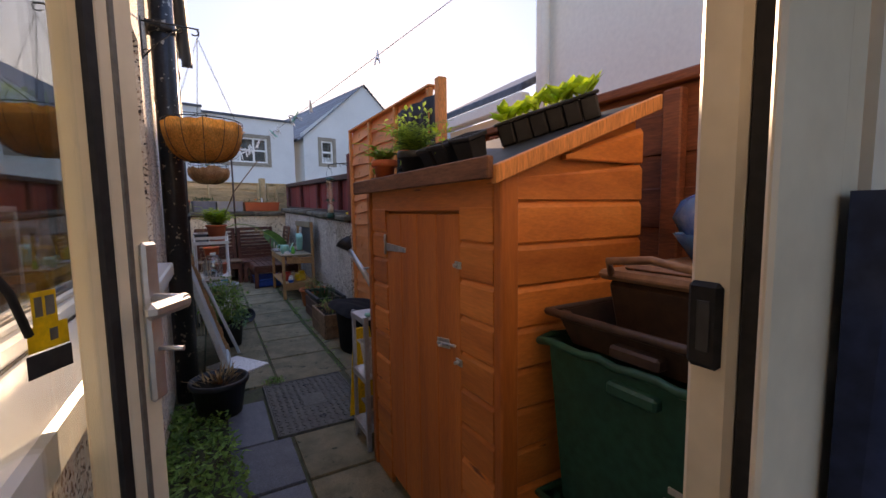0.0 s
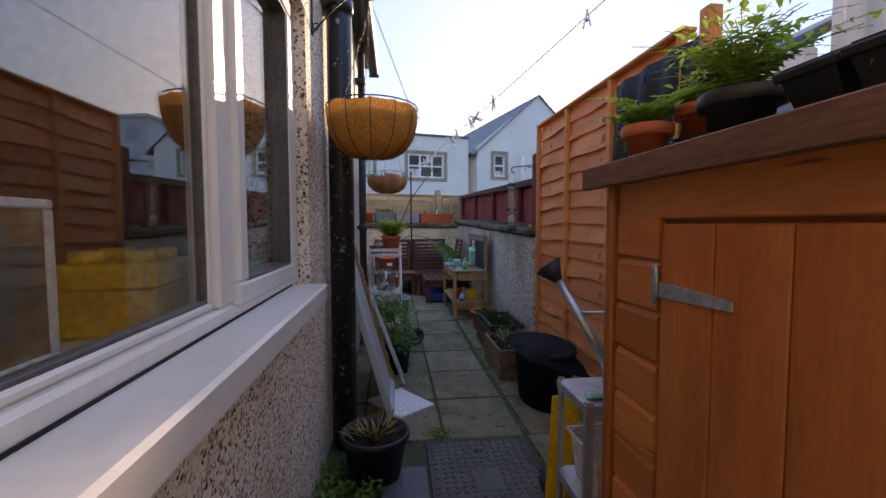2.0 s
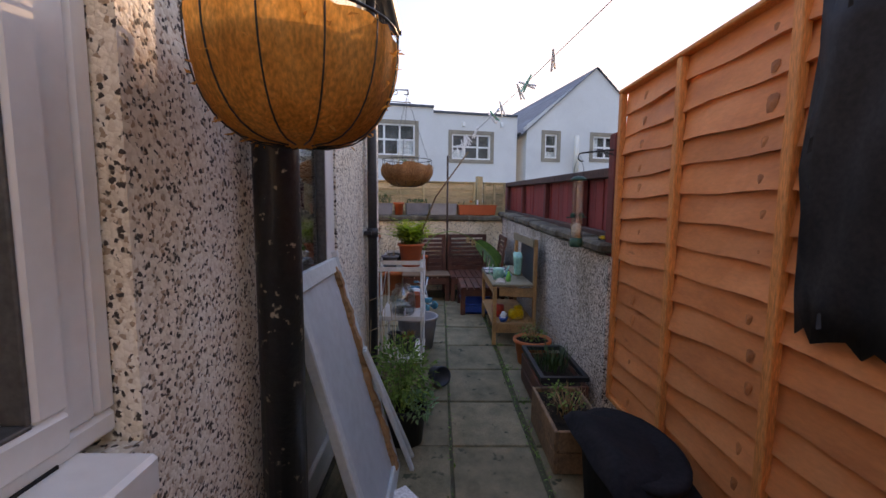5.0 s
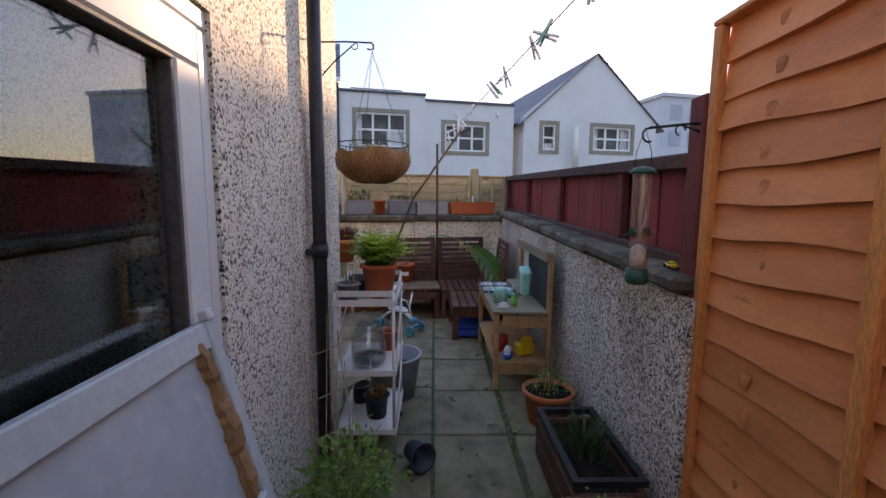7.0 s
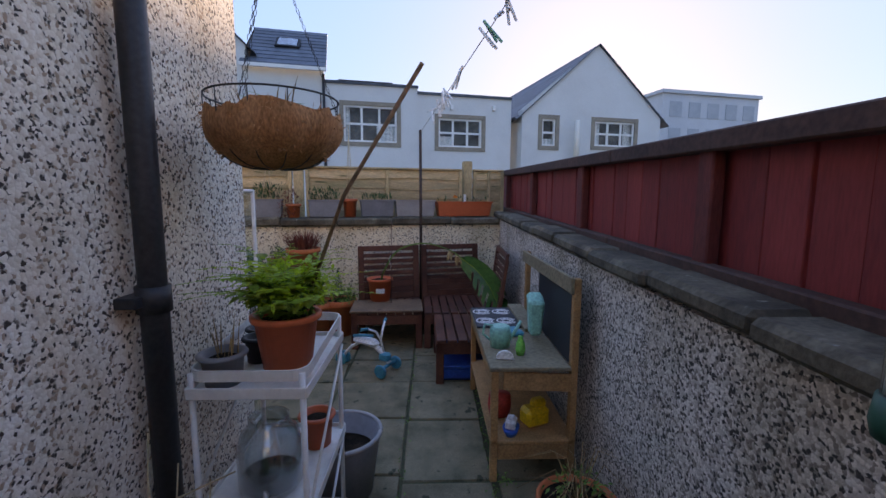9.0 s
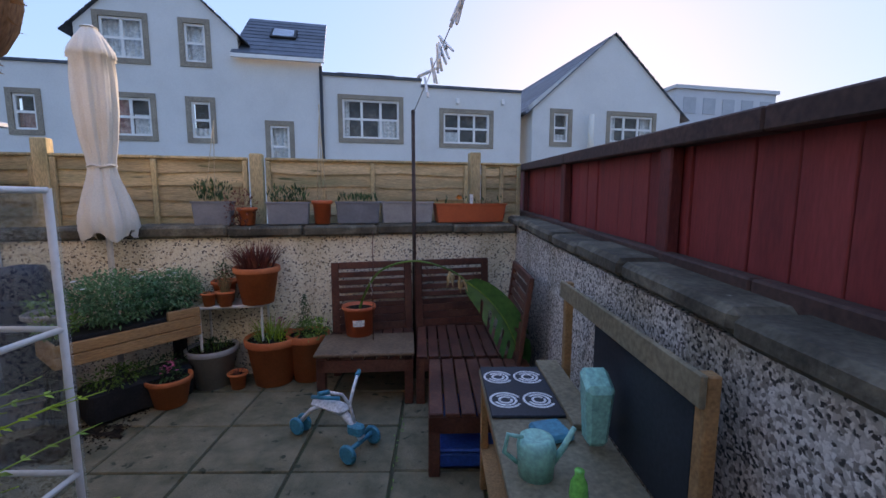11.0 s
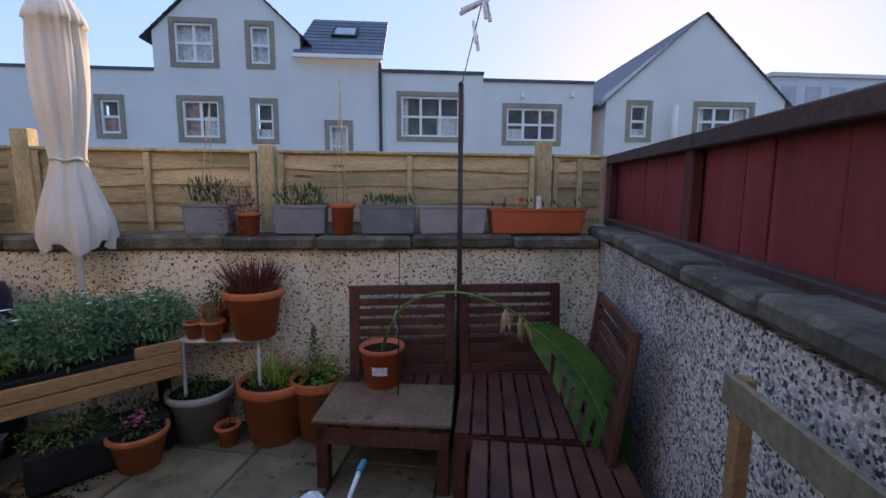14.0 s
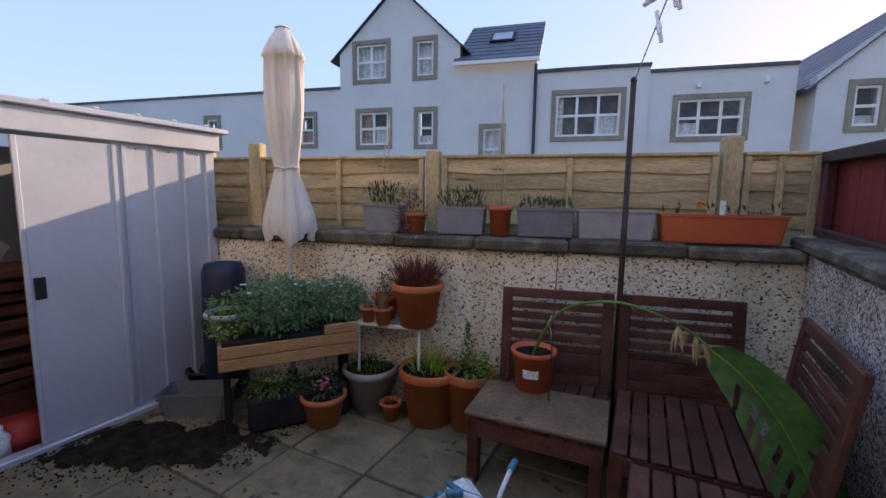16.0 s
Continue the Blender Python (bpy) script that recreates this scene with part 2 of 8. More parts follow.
M["moss"] = mat("moss", [(0.03, 0.05, 0.012), (0.08, 0.11, 0.03)], 14, 0.95, 0.9, 90, world_space=True)

# ---- building helpers ----
def cuboid(bm, lo, hi, bev=0.0, m=None):
    """A box from lo to hi with chamfered edges; m moves it afterwards."""
    lo, hi = Vector(lo), Vector(hi)
    b = min(bev, 0.45 * min(abs(hi[i] - lo[i]) for i in range(3)))
    if b <= 0:
        vs = [bm.verts.new((lo.x if i & 1 == 0 else hi.x, lo.y if i & 2 == 0 else hi.y, lo.z if i & 4 == 0 else hi.z)) for i in range(8)]
        for f in ((0, 2, 3, 1), (4, 5, 7, 6), (0, 1, 5, 4), (2, 6, 7, 3), (0, 4, 6, 2), (1, 3, 7, 5)):
            bm.faces.new([vs[i] for i in f])
    else:
        V = {}
        vs = []
        for i in range(8):
            sg = [1 if i >> a & 1 else -1 for a in range(3)]
            for a in range(3):
                p = []
                for c in range(3):
                    e = hi[c] if sg[c] > 0 else lo[c]
                    p.append(e if c == a else e - sg[c] * b)
                V[i, a] = bm.verts.new(p); vs.append(V[i, a])
        for a in range(3):
            o1, o2 = (a + 1) % 3, (a + 2) % 3
            for s in (0, 1):
                idx = [s << a, s << a | 1 << o1, s << a | 1 << o1 | 1 << o2, s << a | 1 << o2]
                if not s:
                    idx.reverse()
                bm.faces.new([V[i, a] for i in idx])
            for c1 in (0, 1):
                for c2 in (0, 1):
                    i0 = c1 << o1 | c2 << o2
                    i1 = i0 | 1 << a
                    q = [V[i0, o1], V[i1, o1], V[i1, o2], V[i0, o2]]
                    if c1 == c2:
                        q.reverse()
                    bm.faces.new(q)
        for i in range(8):
            t = [V[i, 0], V[i, 1], V[i, 2]]
            if bin(i).count("1") % 2 == 0:
                t.reverse()
            bm.faces.new(t)
    if m is not None:
        for v in vs:
            v.co = m @ v.co
    return vs


def rod(bm, p, q, r0, r1=None, seg=10, caps=True):
    p, q = Vector(p), Vector(q)
    r1 = r0 if r1 is None else r1
    d = (q - p).normalized()
    a = d.orthogonal().normalized(); c = d.cross(a)
    rings = []
    for o, r in ((p, r0), (q, r1)):
        rings.append([bm.verts.new(o + (a * math.cos(2 * math.pi * k / seg) + c * math.sin(2 * math.pi * k / seg)) * r) for k in range(seg)])
    for k in range(seg):
        bm.faces.new((rings[0][k], rings[0][(k + 1) % seg], rings[1][(k + 1) % seg], rings[1][k])).smooth = seg > 5
    if caps:
        bm.faces.new(rings[0][::-1]); bm.faces.new(rings[1])


def tube(bm, pts, r, seg=8, r_end=None):
    """A round bar along points."""
    pts = [Vector(p) for p in pts]
    rings, a = [], None
    for i, p in enumerate(pts):
        d = (pts[min(i + 1, len(pts) - 1)] - pts[max(i - 1, 0)]).normalized()
        a = d.orthogonal().normalized() if a is None else (a - d * a.dot(d)).normalized()
        c = d.cross(a)
        rr = r if r_end is None else r + (r_end - r) * i / (len(pts) - 1)
        rings.append([bm.verts.new(p + (a * math.cos(2 * math.pi * k / seg) + c * math.sin(2 * math.pi * k / seg)) * rr) for k in range(seg)])
    for u, w in zip(rings, rings[1:]):
        for k in range(seg):
            bm.faces.new((u[k], u[(k + 1) % seg], w[(k + 1) % seg], w[k])).smooth = True
    bm.faces.new(rings[0][::-1]); bm.faces.new(rings[-1])


def lathe(bm, prof, seg=24, c=(0, 0, 0), wob=0.0, squash=(1, 1)):
    """A turned form: prof is a list of (radius, height)."""
    rings = []
    for r, z in prof:
        if r < 1e-5:
            rings.append([bm.verts.new((c[0], c[1], c[2] + z))])
        else:
            rings.append([bm.verts.new((c[0] + squash[0] * r * (1 + wob * math.sin(5 * k + 40 * z)) * math.cos(2 * math.pi * k / seg), c[1] + squash[1] * r * (1 + wob * math.cos(3 * k + 30 * z)) * math.sin(2 * math.pi * k / seg), c[2] + z)) for k in range(seg)])
    for u, w in zip(rings, rings[1:]):
        for k in range(seg):
            a, b2 = u[k % len(u)], u[(k + 1) % len(u)]
            d, e = w[k % len(w)], w[(k + 1) % len(w)]
            loop = []
            for x in (a, b2, e, d):
                if x not in loop:
                    loop.append(x)
            if len(loop) > 2:
                bm.faces.new(loop).smooth = True


def leaf(bm, p, d, up, length, width, fold=0.25, droop=0.2):
    """A leaf of two folded halves from p along d."""
    d = d.normalized()
    s = d.cross(up)
    s = s.normalized() if s.length > 1e-4 else d.orthogonal().normalized()
    nrm = s.cross(d)
    mid = p + d * length * 0.5 - nrm * width * fold
    tip = p + d * length - Vector((0, 0, droop * length))
    l = bm.verts.new(p + d * length * 0.45 + s * width * 0.5)
    r = bm.verts.new(p + d * length * 0.45 - s * width * 0.5)
    a, m_, t = bm.verts.new(p), bm.verts.new(mid), bm.verts.new(tip)
    bm.faces.new((a, m_, l)); bm.faces.new((m_, t, l)); bm.faces.new((a, r, m_)); bm.faces.new((m_, r, t))


def rvec(rg):
    while True:
        v = Vector((rg.uniform(-1, 1), rg.uniform(-1, 1), rg.uniform(-1, 1)))
        if 0.05 < v.length < 1:
            return v.normalized()


def bushy(bm, c, rad, n, size, rg, flat=0.5, stems=0, stem_r=0.002):
    """A mass of small leaves inside an ellipsoid, thicker toward its skin."""
    c = Vector(c)
    for _ in range(n):
        v = rvec(rg) * (0.35 + 0.65 * rg.random() ** 0.5) * rg.uniform(0.75, 1.1)
        p = c + Vector((v.x * rad[0], v.y * rad[1], v.z * rad[2]))
        d = (v + rvec(rg) * 0.8 + Vector((0, 0, flat * 0.4))).normalized()
        leaf(bm, p, d, Vector((0, 0, 1)) + rvec(rg) * 0.5, size * rg.uniform(0.6, 1.3), size * rg.uniform(0.35, 0.6))
    for _ in range(stems):
        v = rvec(rg)
        tube(bm, [c - Vector((0, 0, rad[2])), c + Vector((v.x * rad[0] * 0.4, v.y * rad[1] * 0.4, 0)), c + Vector((v.x * rad[0], v.y * rad[1], abs(v.z) * rad[2]))], stem_r, 4)


def open_box(bm, w, d, h, t, taper):
    """An open-topped tapered box with walls and a floor, in one piece."""
    cs = ((-1, -1), (1, -1), (1, 1), (-1, 1))
    def ring(z, inset):
        k = lerp(taper, 1, z / h)
        return [bm.verts.new(((w / 2 * k - inset) * x, (d / 2 * k - inset) * y, z)) for x, y in cs]
    a, b2, c, e = ring(0, 0), ring(h, 0), ring(h, t), ring(t, t)
    for u, v in ((a, b2), (b2, c), (c, e)):
        for k in range(4):
            bm.faces.new((u[k], u[(k + 1) % 4], v[(k + 1) % 4], v[k]))
    bm.faces.new(a[::-1]); bm.faces.new(e)
    bmesh.ops.bevel(bm, geom=[ed for ed in bm.edges if abs(ed.verts[0].co.z - ed.verts[1].co.z) > h * 0.5], offset=min(w, d) * 0.07, segments=3, affect="EDGES")


def part(name, bm, material, parent=None, label=""):
    """Links a bmesh as one mesh object under a thing or a part."""
    me = bpy.data.meshes.new(name)
    bmesh.ops.recalc_face_normals(bm, faces=bm.faces)
    bm.to_mesh(me); bm.free()
    me.materials.append(M[material] if isinstance(material, str) else material)
    ob = new(name, me)
    ob.parent = parent
    if label:
        ob["label"] = label
    return ob


def piece(name, me, parent, m):
    """One of many alike pieces that share a mesh."""
    ob = new(name, me)
    ob.parent = parent
    ob.matrix_basis = m
    return ob


def thing(name, m, label, category, group="", kind=""):
    ob = new(name)
    ob.empty_display_size = 0.1
    ob.matrix_basis = m
    return tagged(ob, label, category, group, kind)


def solid(name, bm, material, label, category, group="", kind="", m=None):
    ob = part(name, bm, material)
    if m is not None:
        ob.matrix_basis = m
    return tagged(ob, label, category, group, kind)


def mesh_of(name, bm, material):
    me = bpy.data.meshes.new(name)
    bmesh.ops.recalc_face_normals(bm, faces=bm.faces)
    bm.to_mesh(me); bm.free()
    me.materials.append(M[material])
    return me


def lerp(a, b2, t):
    return a + (b2 - a) * t


def floor_z(y):
    return 0.05 * min(1, max(0, (y - 4.7) / 1.8))


WALL_A = radians(13.2)           # the back wall runs askew
BACK = Matrix.Translation((1.30, 8.80, 0)) @ Matrix.Rotation(WALL_A + math.pi, 4, "Z")   # local x: along the wall to the west, local y: toward the yard
FAR_A = radians(12)
FAR_K = 1.25
FAR = Matrix.Translation((-0.153, 21.70, -0.368)) @ Matrix.Rotation(FAR_A, 4, "Z") @ Matrix.Scale(FAR_K, 4)    # the terrace across the lane
WING_K = 1.33
WING = Matrix.Translation((-0.145, 23.56, -0.487)) @ Matrix.Rotation(FAR_A, 4, "Z") @ Matrix.Scale(WING_K, 4)   # its gabled wing

# ---- structure ----
bm = bmesh.new()
for x0, x1, y0, y1 in ((-400, 400, -400, 400),):
    vs = [bm.verts.new(p) for p in ((x0, y0, -0.06), (x1, y0, -0.06), (x1, y1, -0.06), (x0, y1, -0.06))]
    bm.faces.new(vs)
solid("ground", bm, "ground", "bare earth ground around the yard", "ground", kind="structure")

# bedding under the paving
bm = bmesh.new()
ys = [0.1, 2.0, 4.7, 6.5, 9.2]
for x0, x1 in ((-4.5, -0.27), (-0.27, 1.9)):
    for a, b2 in zip(ys, ys[1:]):
        if x0 < -1 and b2 <= 5:
            continue
        vs = [bm.verts.new(p) for p in ((x0, a, floor_z(a) - 0.012), (x1, a, floor_z(a) - 0.012), (x1, b2, floor_z(b2) - 0.012), (x0, b2, floor_z(b2) - 0.012))]
        bm.faces.new(vs)
floor = solid("floor", bm, "joint", "mossy earth joints between concrete paving slabs", "floor", kind="structure")

# house wall with a window and a door opening
HX, HT = -0.264, -0.54
bm = bmesh.new()
for y0, y1, z0, z1 in ((0.0, 0.45, 0, 3.0), (0.45, 2.68, 0, 0.945), (0.45, 2.68, 2.10, 3.0), (2.68, 3.30, 0, 3.0), (3.30, 4.20, 1.98, 3.0), (4.20, 5.76, 0, 3.0)):
    cuboid(bm, (HT, y0, z0), (HX, y1, z1))
cuboid(bm, (-4.3, 5.48, 0), (HT, 5.76, 3.0))
bmesh.ops.remove_doubles(bm, verts=bm.verts, dist=0.0005)
solid("wall_house", bm, "house_dash", "tan and brown pebble-dashed house wall", "wall", kind="structure")
# dimness behind the window is put into the dark wall and ceiling colour
bm = bmesh.new()
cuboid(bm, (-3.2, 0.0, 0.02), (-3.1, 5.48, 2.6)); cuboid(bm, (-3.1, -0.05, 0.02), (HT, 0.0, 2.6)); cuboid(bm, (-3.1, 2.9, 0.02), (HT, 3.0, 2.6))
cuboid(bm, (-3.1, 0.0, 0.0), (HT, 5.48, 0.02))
solid("wall_room", bm, "room_dark", "indoor walls coloured dark to look dim through the window", "wall", kind="structure")
bm = bmesh.new()
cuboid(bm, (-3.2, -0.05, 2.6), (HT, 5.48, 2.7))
solid("ceiling", bm, "room_dark", "plain indoor ceiling coloured dark like the walls", "ceiling", kind="structure")
bm = bmesh.new()
cuboid(bm, (-4.4, -0.2, 3.0), (-0.12, 5.86, 3.06), 0.01)
solid("roof_soffit", bm, "grey_pipe", "dark soffit board under the house roof", "soffit", kind="structure")

# porch around the start of the walk
bm = bmesh.new()
cuboid(bm, (-0.264, 0.14, 0), (-0.2, 0.22, 2.6)); cuboid(bm, (-0.2, 0.14, 2.1), (0.44, 0.22, 2.6)); cuboid(bm, (0.502, 0.14, 0), (1.9, 0.22, 2.6))
# wide opening in the unseen rear wall, added to let sky light in
cuboid(bm, (-0.9, -1.7, 0), (-0.8, 0.0, 2.6)); cuboid(bm, (1.8, -1.7, 0), (1.9, 0.14, 2.6)); cuboid(bm, (-0.8, -1.8, 0), (1.8, -1.7, 0.8)); cuboid(bm, (-0.8, -1.8, 2.4), (1.8, -1.7, 2.6)); cuboid(bm, (-0.8, -1.8, 0.8), (-0.6, -1.7, 2.4)); cuboid(bm, (1.6, -1.8, 0.8), (1.8, -1.7, 2.4))
solid("wall_porch", bm, "cream_render", "cream porch walls round the back doorway", "wall", kind="structure")
bm = bmesh.new()
cuboid(bm, (-0.9, -1.8, 2.6), (1.9, 0.22, 2.7))
solid("ceiling_porch", bm, "cream_render", "plain porch ceiling", "ceiling", kind="structure")
bm = bmesh.new()
cuboid(bm, (-0.8, -1.7, -0.04), (1.8, 0.22, 0.0))
solid("floor_porch", bm, "room_dark", "dark porch floor", "floor", kind="structure")


# yard wall on the east side, with its sloping coping
def cop_z(y):
    return 1.095 + (y - 4.4) * 0.026
bm = bmesh.new()
EW = 1.315
vs = [bm.verts.new(p) for p in ((EW, 4.42, -0.05), (EW, 8.9, -0.05), (EW + 0.3, 8.9, -0.05), (EW + 0.3, 4.42, -0.05), (EW, 4.42, cop_z(4.4)), (EW, 8.9, cop_z(8.9)), (EW + 0.3, 8.9, cop_z(8.9)), (EW + 0.3, 4.42, cop_z(4.4)))]
for f in ((0, 1, 5, 4), (1, 2, 6, 5), (2, 3, 7, 6), (3, 0, 4, 7), (4, 5, 6, 7)):
    bm.faces.new([vs[i] for i in f])
wall_east = solid("wall_east", bm, "yard_dash", "white and grey pebble-dashed yard wall with stone coping", "wall", kind="structure")
rg = random.Random(4)
bm = bmesh.new()
cuboid(bm, (-0.045, -0.27, 0.018), (0.34, 0.27, 0.088), 0.018)
cope = mesh_of("coping_stone", bm, "coping")
y = 4.44
while y < 8.75:
    L = rg.uniform(0.42, 0.62)
    piece("coping_stone", cope, wall_east, Matrix.Translation((EW + rg.uniform(-0.012, 0.008), y + L / 2, cop_z(y + L / 2) + rg.uniform(-0.004, 0.006))) @ Matrix.Rotation(0.028 + rg.uniform(-0.01, 0.01), 4, "X") @ Matrix.Diagonal((1, L / 0.55, rg.uniform(0.9, 1.1), 1)))
    y += L

# askew back wall
bm = bmesh.new()
cuboid(bm, (-0.3, -0.32, -0.05), (6.5, 0.0, 1.16), 0, BACK)
wall_back = solid("wall_back", bm, "back_dash", "cream pebble-dashed back wall with mossy coping", "wall", kind="structure")
bm = bmesh.new()
cuboid(bm, (-0.30, -0.34, 0), (0.30, 0.045, 0.085), 0.018)
cope2 = mesh_of("coping_stone", bm, "coping")
s = 0.0
while s < 6.2:
    L = rg.uniform(0.5, 0.75)
    piece("coping_stone", cope2, wall_back, BACK @ Matrix.Translation((s + L / 2, rg.uniform(-0.006, 0.012), 1.16 + rg.uniform(-0.004, 0.006))) @ Matrix.Diagonal((L / 0.605, 1, rg.uniform(0.9, 1.1), 1)))
    s += L
# raised bed level behind the back wall
bm = bmesh.new()
cuboid(bm, (-0.4, -0.6, -0.05), (6.5, -0.32, 1.22), 0, BACK)
solid("bank", bm, "soil", "dark earth bank behind the back wall", "ground", kind="structure")

# ---- fences ----
# red close-boarded fence on the east wall
def red_top(y):
    return 1.622 + (y - 4.5) * 0.0305
def red_base(y):
    return cop_z(y) + 0.09
FX = 1.50
red = thing("red_fence", pose(FX, 4.5, 1.1), "dark red close-boarded timber fence on the yard wall", "fence")
rg = random.Random(8)
y = 4.44
while y < 9.62:
    w = 0.148
    bm = bmesh.new()
    z0, z1 = red_base(y) - 0.02 - 1.1, red_top(y) - 0.015 - 1.1
    cuboid(bm, (0.0, y - 4.5, z0), (0.018, y + w - 0.004 - 4.5, z1), 0.003)
    ob = part("board", bm, "red_fence", red)
    ob.location.x = rg.uniform(0, 0.012)
    y += w
for y in (4.52, 5.385, 6.59, 7.88, 9.2):
    bm = bmesh.new()
    cuboid(bm, (-0.05, y - 0.04 - 4.5, red_base(y) - 0.03 - 1.1), (-0.002, y + 0.04 - 4.5, red_top(y) - 0.02 - 1.1), 0.006)
    part("post", bm, "red_post", red)
for nm, za, zb, xa, xb in (("top_rail", -0.035, 0.03, -0.075, 0.05), ("bottom_rail", -0.045, 0.03, -0.07, -0.015)):
    fz = red_top if nm == "top_rail" else red_base
    for ya, yb in ((4.46, 6.1), (6.1, 7.8), (7.8, 9.62)):
        bm = bmesh.new()
        vs = cuboid(bm, (xa, ya - 4.5, za), (xb, yb - 4.5 - 0.004, zb), 0.006)
        for v in vs:
            v.co.z += fz(v.co.y + 4.5) - 1.1
        part(nm, bm, "dark_rail", red)

# weathered lapped fence on the back wall
back_fence = thing("back_fence", BACK @ pose(0, -0.36, 1.2), "weathered lapped wooden fence stained with algae", "fence")
rg = random.Random(11)
for s0, s1 in ((-0.2, 0.2), (0.34, 2.13), (2.27, 3.66), (3.76, 5.6)):
    n = 5
    for k in range(n):
        z0 = k * 0.118
        bm = bmesh.new()
        seg = 9
        rows = []
        for i in range(seg + 1):
            x = lerp(s0, s1, i / seg)
            dz = 0.010 * math.sin(x * 5.1 + k * 2.2) + rg.uniform(-0.004, 0.004)
            top = 0.132 if k < n - 1 else 0.115
            rows.append([bm.verts.new(p) for p in ((x, 0.012, z0 + dz), (x, 0.0, z0 + dz), (x, -0.012, z0 + top), (x, -0.004, z0 + top))])
        for a, b2 in zip(rows, rows[1:]):
            for j in range(4):
                bm.faces.new((a[j], a[(j + 1) % 4], b2[(j + 1) % 4], b2[j]))
        bm.faces.new(rows[0]); bm.faces.new(rows[-1][::-1])
        ob = part("board", bm, "old_wood", back_fence)
        ob.location.y = rg.uniform(-0.003, 0.003)
    for x in (s0 + 0.02, (s0 + s1) / 2, s1 - 0.02):
        bm = bmesh.new(); cuboid(bm, (x - 0.019, 0.012, -0.01), (x + 0.019, 0.032, 0.57), 0.004)
        part("batten", bm, "old_post", back_fence)
    bm = bmesh.new(); cuboid(bm, (s0, -0.02, 0.575), (s1, 0.03, 0.598), 0.005)
    part("cap_rail", bm, "old_post", back_fence)
for x, h in ((0.27, 0.69), (2.2, 0.63), (3.71, 0.71), (4.2, 0.68), (5.65, 0.66)):
    bm = bmesh.new(); cuboid(bm, (x - 0.052, -0.05, -0.3), (x + 0.052, 0.045, h), 0.008)
    part("post", bm, "old_post", back_fence)

# orange lapped panel on the east side
panel = thing("lap_fence_panel", pose(1.383, 4.44, 0.22), "new orange-stained waney lap fence panel", "fence panel")
rg = random.Random(3)
PY0, PY1 = -1.86, 0.0
n = 15
for k in range(n):
    z0 = 0.03 + k * 0.12
    bm = bmesh.new()
    seg = 16
    rows = []
    ph, amp = rg.uniform(0, 6), rg.uniform(0.006, 0.016)
    for i in range(seg + 1):
        yy = lerp(PY0 + 0.03, PY1 - 0.03, i / seg)
        dz = amp * math.sin(yy * 3.3 + ph) + 0.006 * math.sin(yy * 11 + ph * 2)
        bulge = 0.007 * math.sin(yy * 7 + ph)
        top = 0.142
        rows.append([bm.verts.new(p) for p in ((-0.024 - bulge, yy, z0 + dz), (-0.004, yy, z0 + dz), (0.008, yy, z0 + top), (0.0, yy, z0 + top))])
    for a, b2 in zip(rows, rows[1:]):
        for j in range(4):
            bm.faces.new((a[j], a[(j + 1) % 4], b2[(j + 1) % 4], b2[j]))
    bm.faces.new(rows[0]); bm.faces.new(rows[-1][::-1])
    part("board", bm, "panel_wood", panel)
for yy in (PY0 + 0.02, PY0 + 0.62, PY0 + 1.24, PY1 - 0.02):
    bm = bmesh.new(); cuboid(bm, (-0.046, yy - 0.02, 0.0), (-0.012, yy + 0.02, 1.83), 0.004)
    part("batten", bm, "panel_post", panel)
M["knot"] = mat("knot", [(0.40, 0.125, 0.038), (0.55, 0.19, 0.06)], 18, 0.7, 0.3, 60, rnd=0.25)
bm = bmesh.new()
for k in range(12):
    a, c = 6.2832 * k / 12, 6.2832 * (k + 1) / 12
    f = lambda q, r: bm.verts.new((-0.0045 * (1 - r), math.cos(q) * 0.016 * r * (1 + 0.2 * math.sin(3 * q)), math.sin(q) * 0.024 * r * (1 + 0.25 * math.cos(2 * q))))
    bm.faces.new((f(a, 1), f(c, 1), f(c, 0.5), f(a, 0.5))); bm.faces.new((f(a, 0.5), f(c, 0.5), f(0, 0.0)))
knot = mesh_of("knot", bm, "knot")
for k in range(n):
    for yk in (-0.26, -1.13):
        if rg.random() < 0.85:
            kz, ks = 0.03 + k * 0.12 + rg.uniform(0.035, 0.05), rg.uniform(0.9, 1.5)
            piece("knot", knot, panel, pose(-0.0265 + 0.19 * (kz - 0.03 - k * 0.12), yk + 0.012 * math.sin(k * 1.3) + rg.uniform(-0.01, 0.01), kz, 0, 9, 0) @ Matrix.Diagonal((1, ks, ks * rg.uniform(1.0, 1.35), 1)))
bm = bmesh.new(); cuboid(bm, (-0.05, PY0, 1.832), (0.03, PY1, 1.852), 0.005)
part("cap_rail", bm, "panel_post", panel)
bm = bmesh.new(); cuboid(bm, (-0.04, PY0, -0.005), (0.03, PY1, 0.025), 0.004)
part("gravel_board", bm, "panel_post", panel)
bm = bmesh.new()
cuboid(bm, (1.335, 4.452, 0.0), (1.425, 4.545, 1.84), 0.008)
solid("fence_post", bm, "red_post", "dark red-brown fence post beside the orange panel", "post")

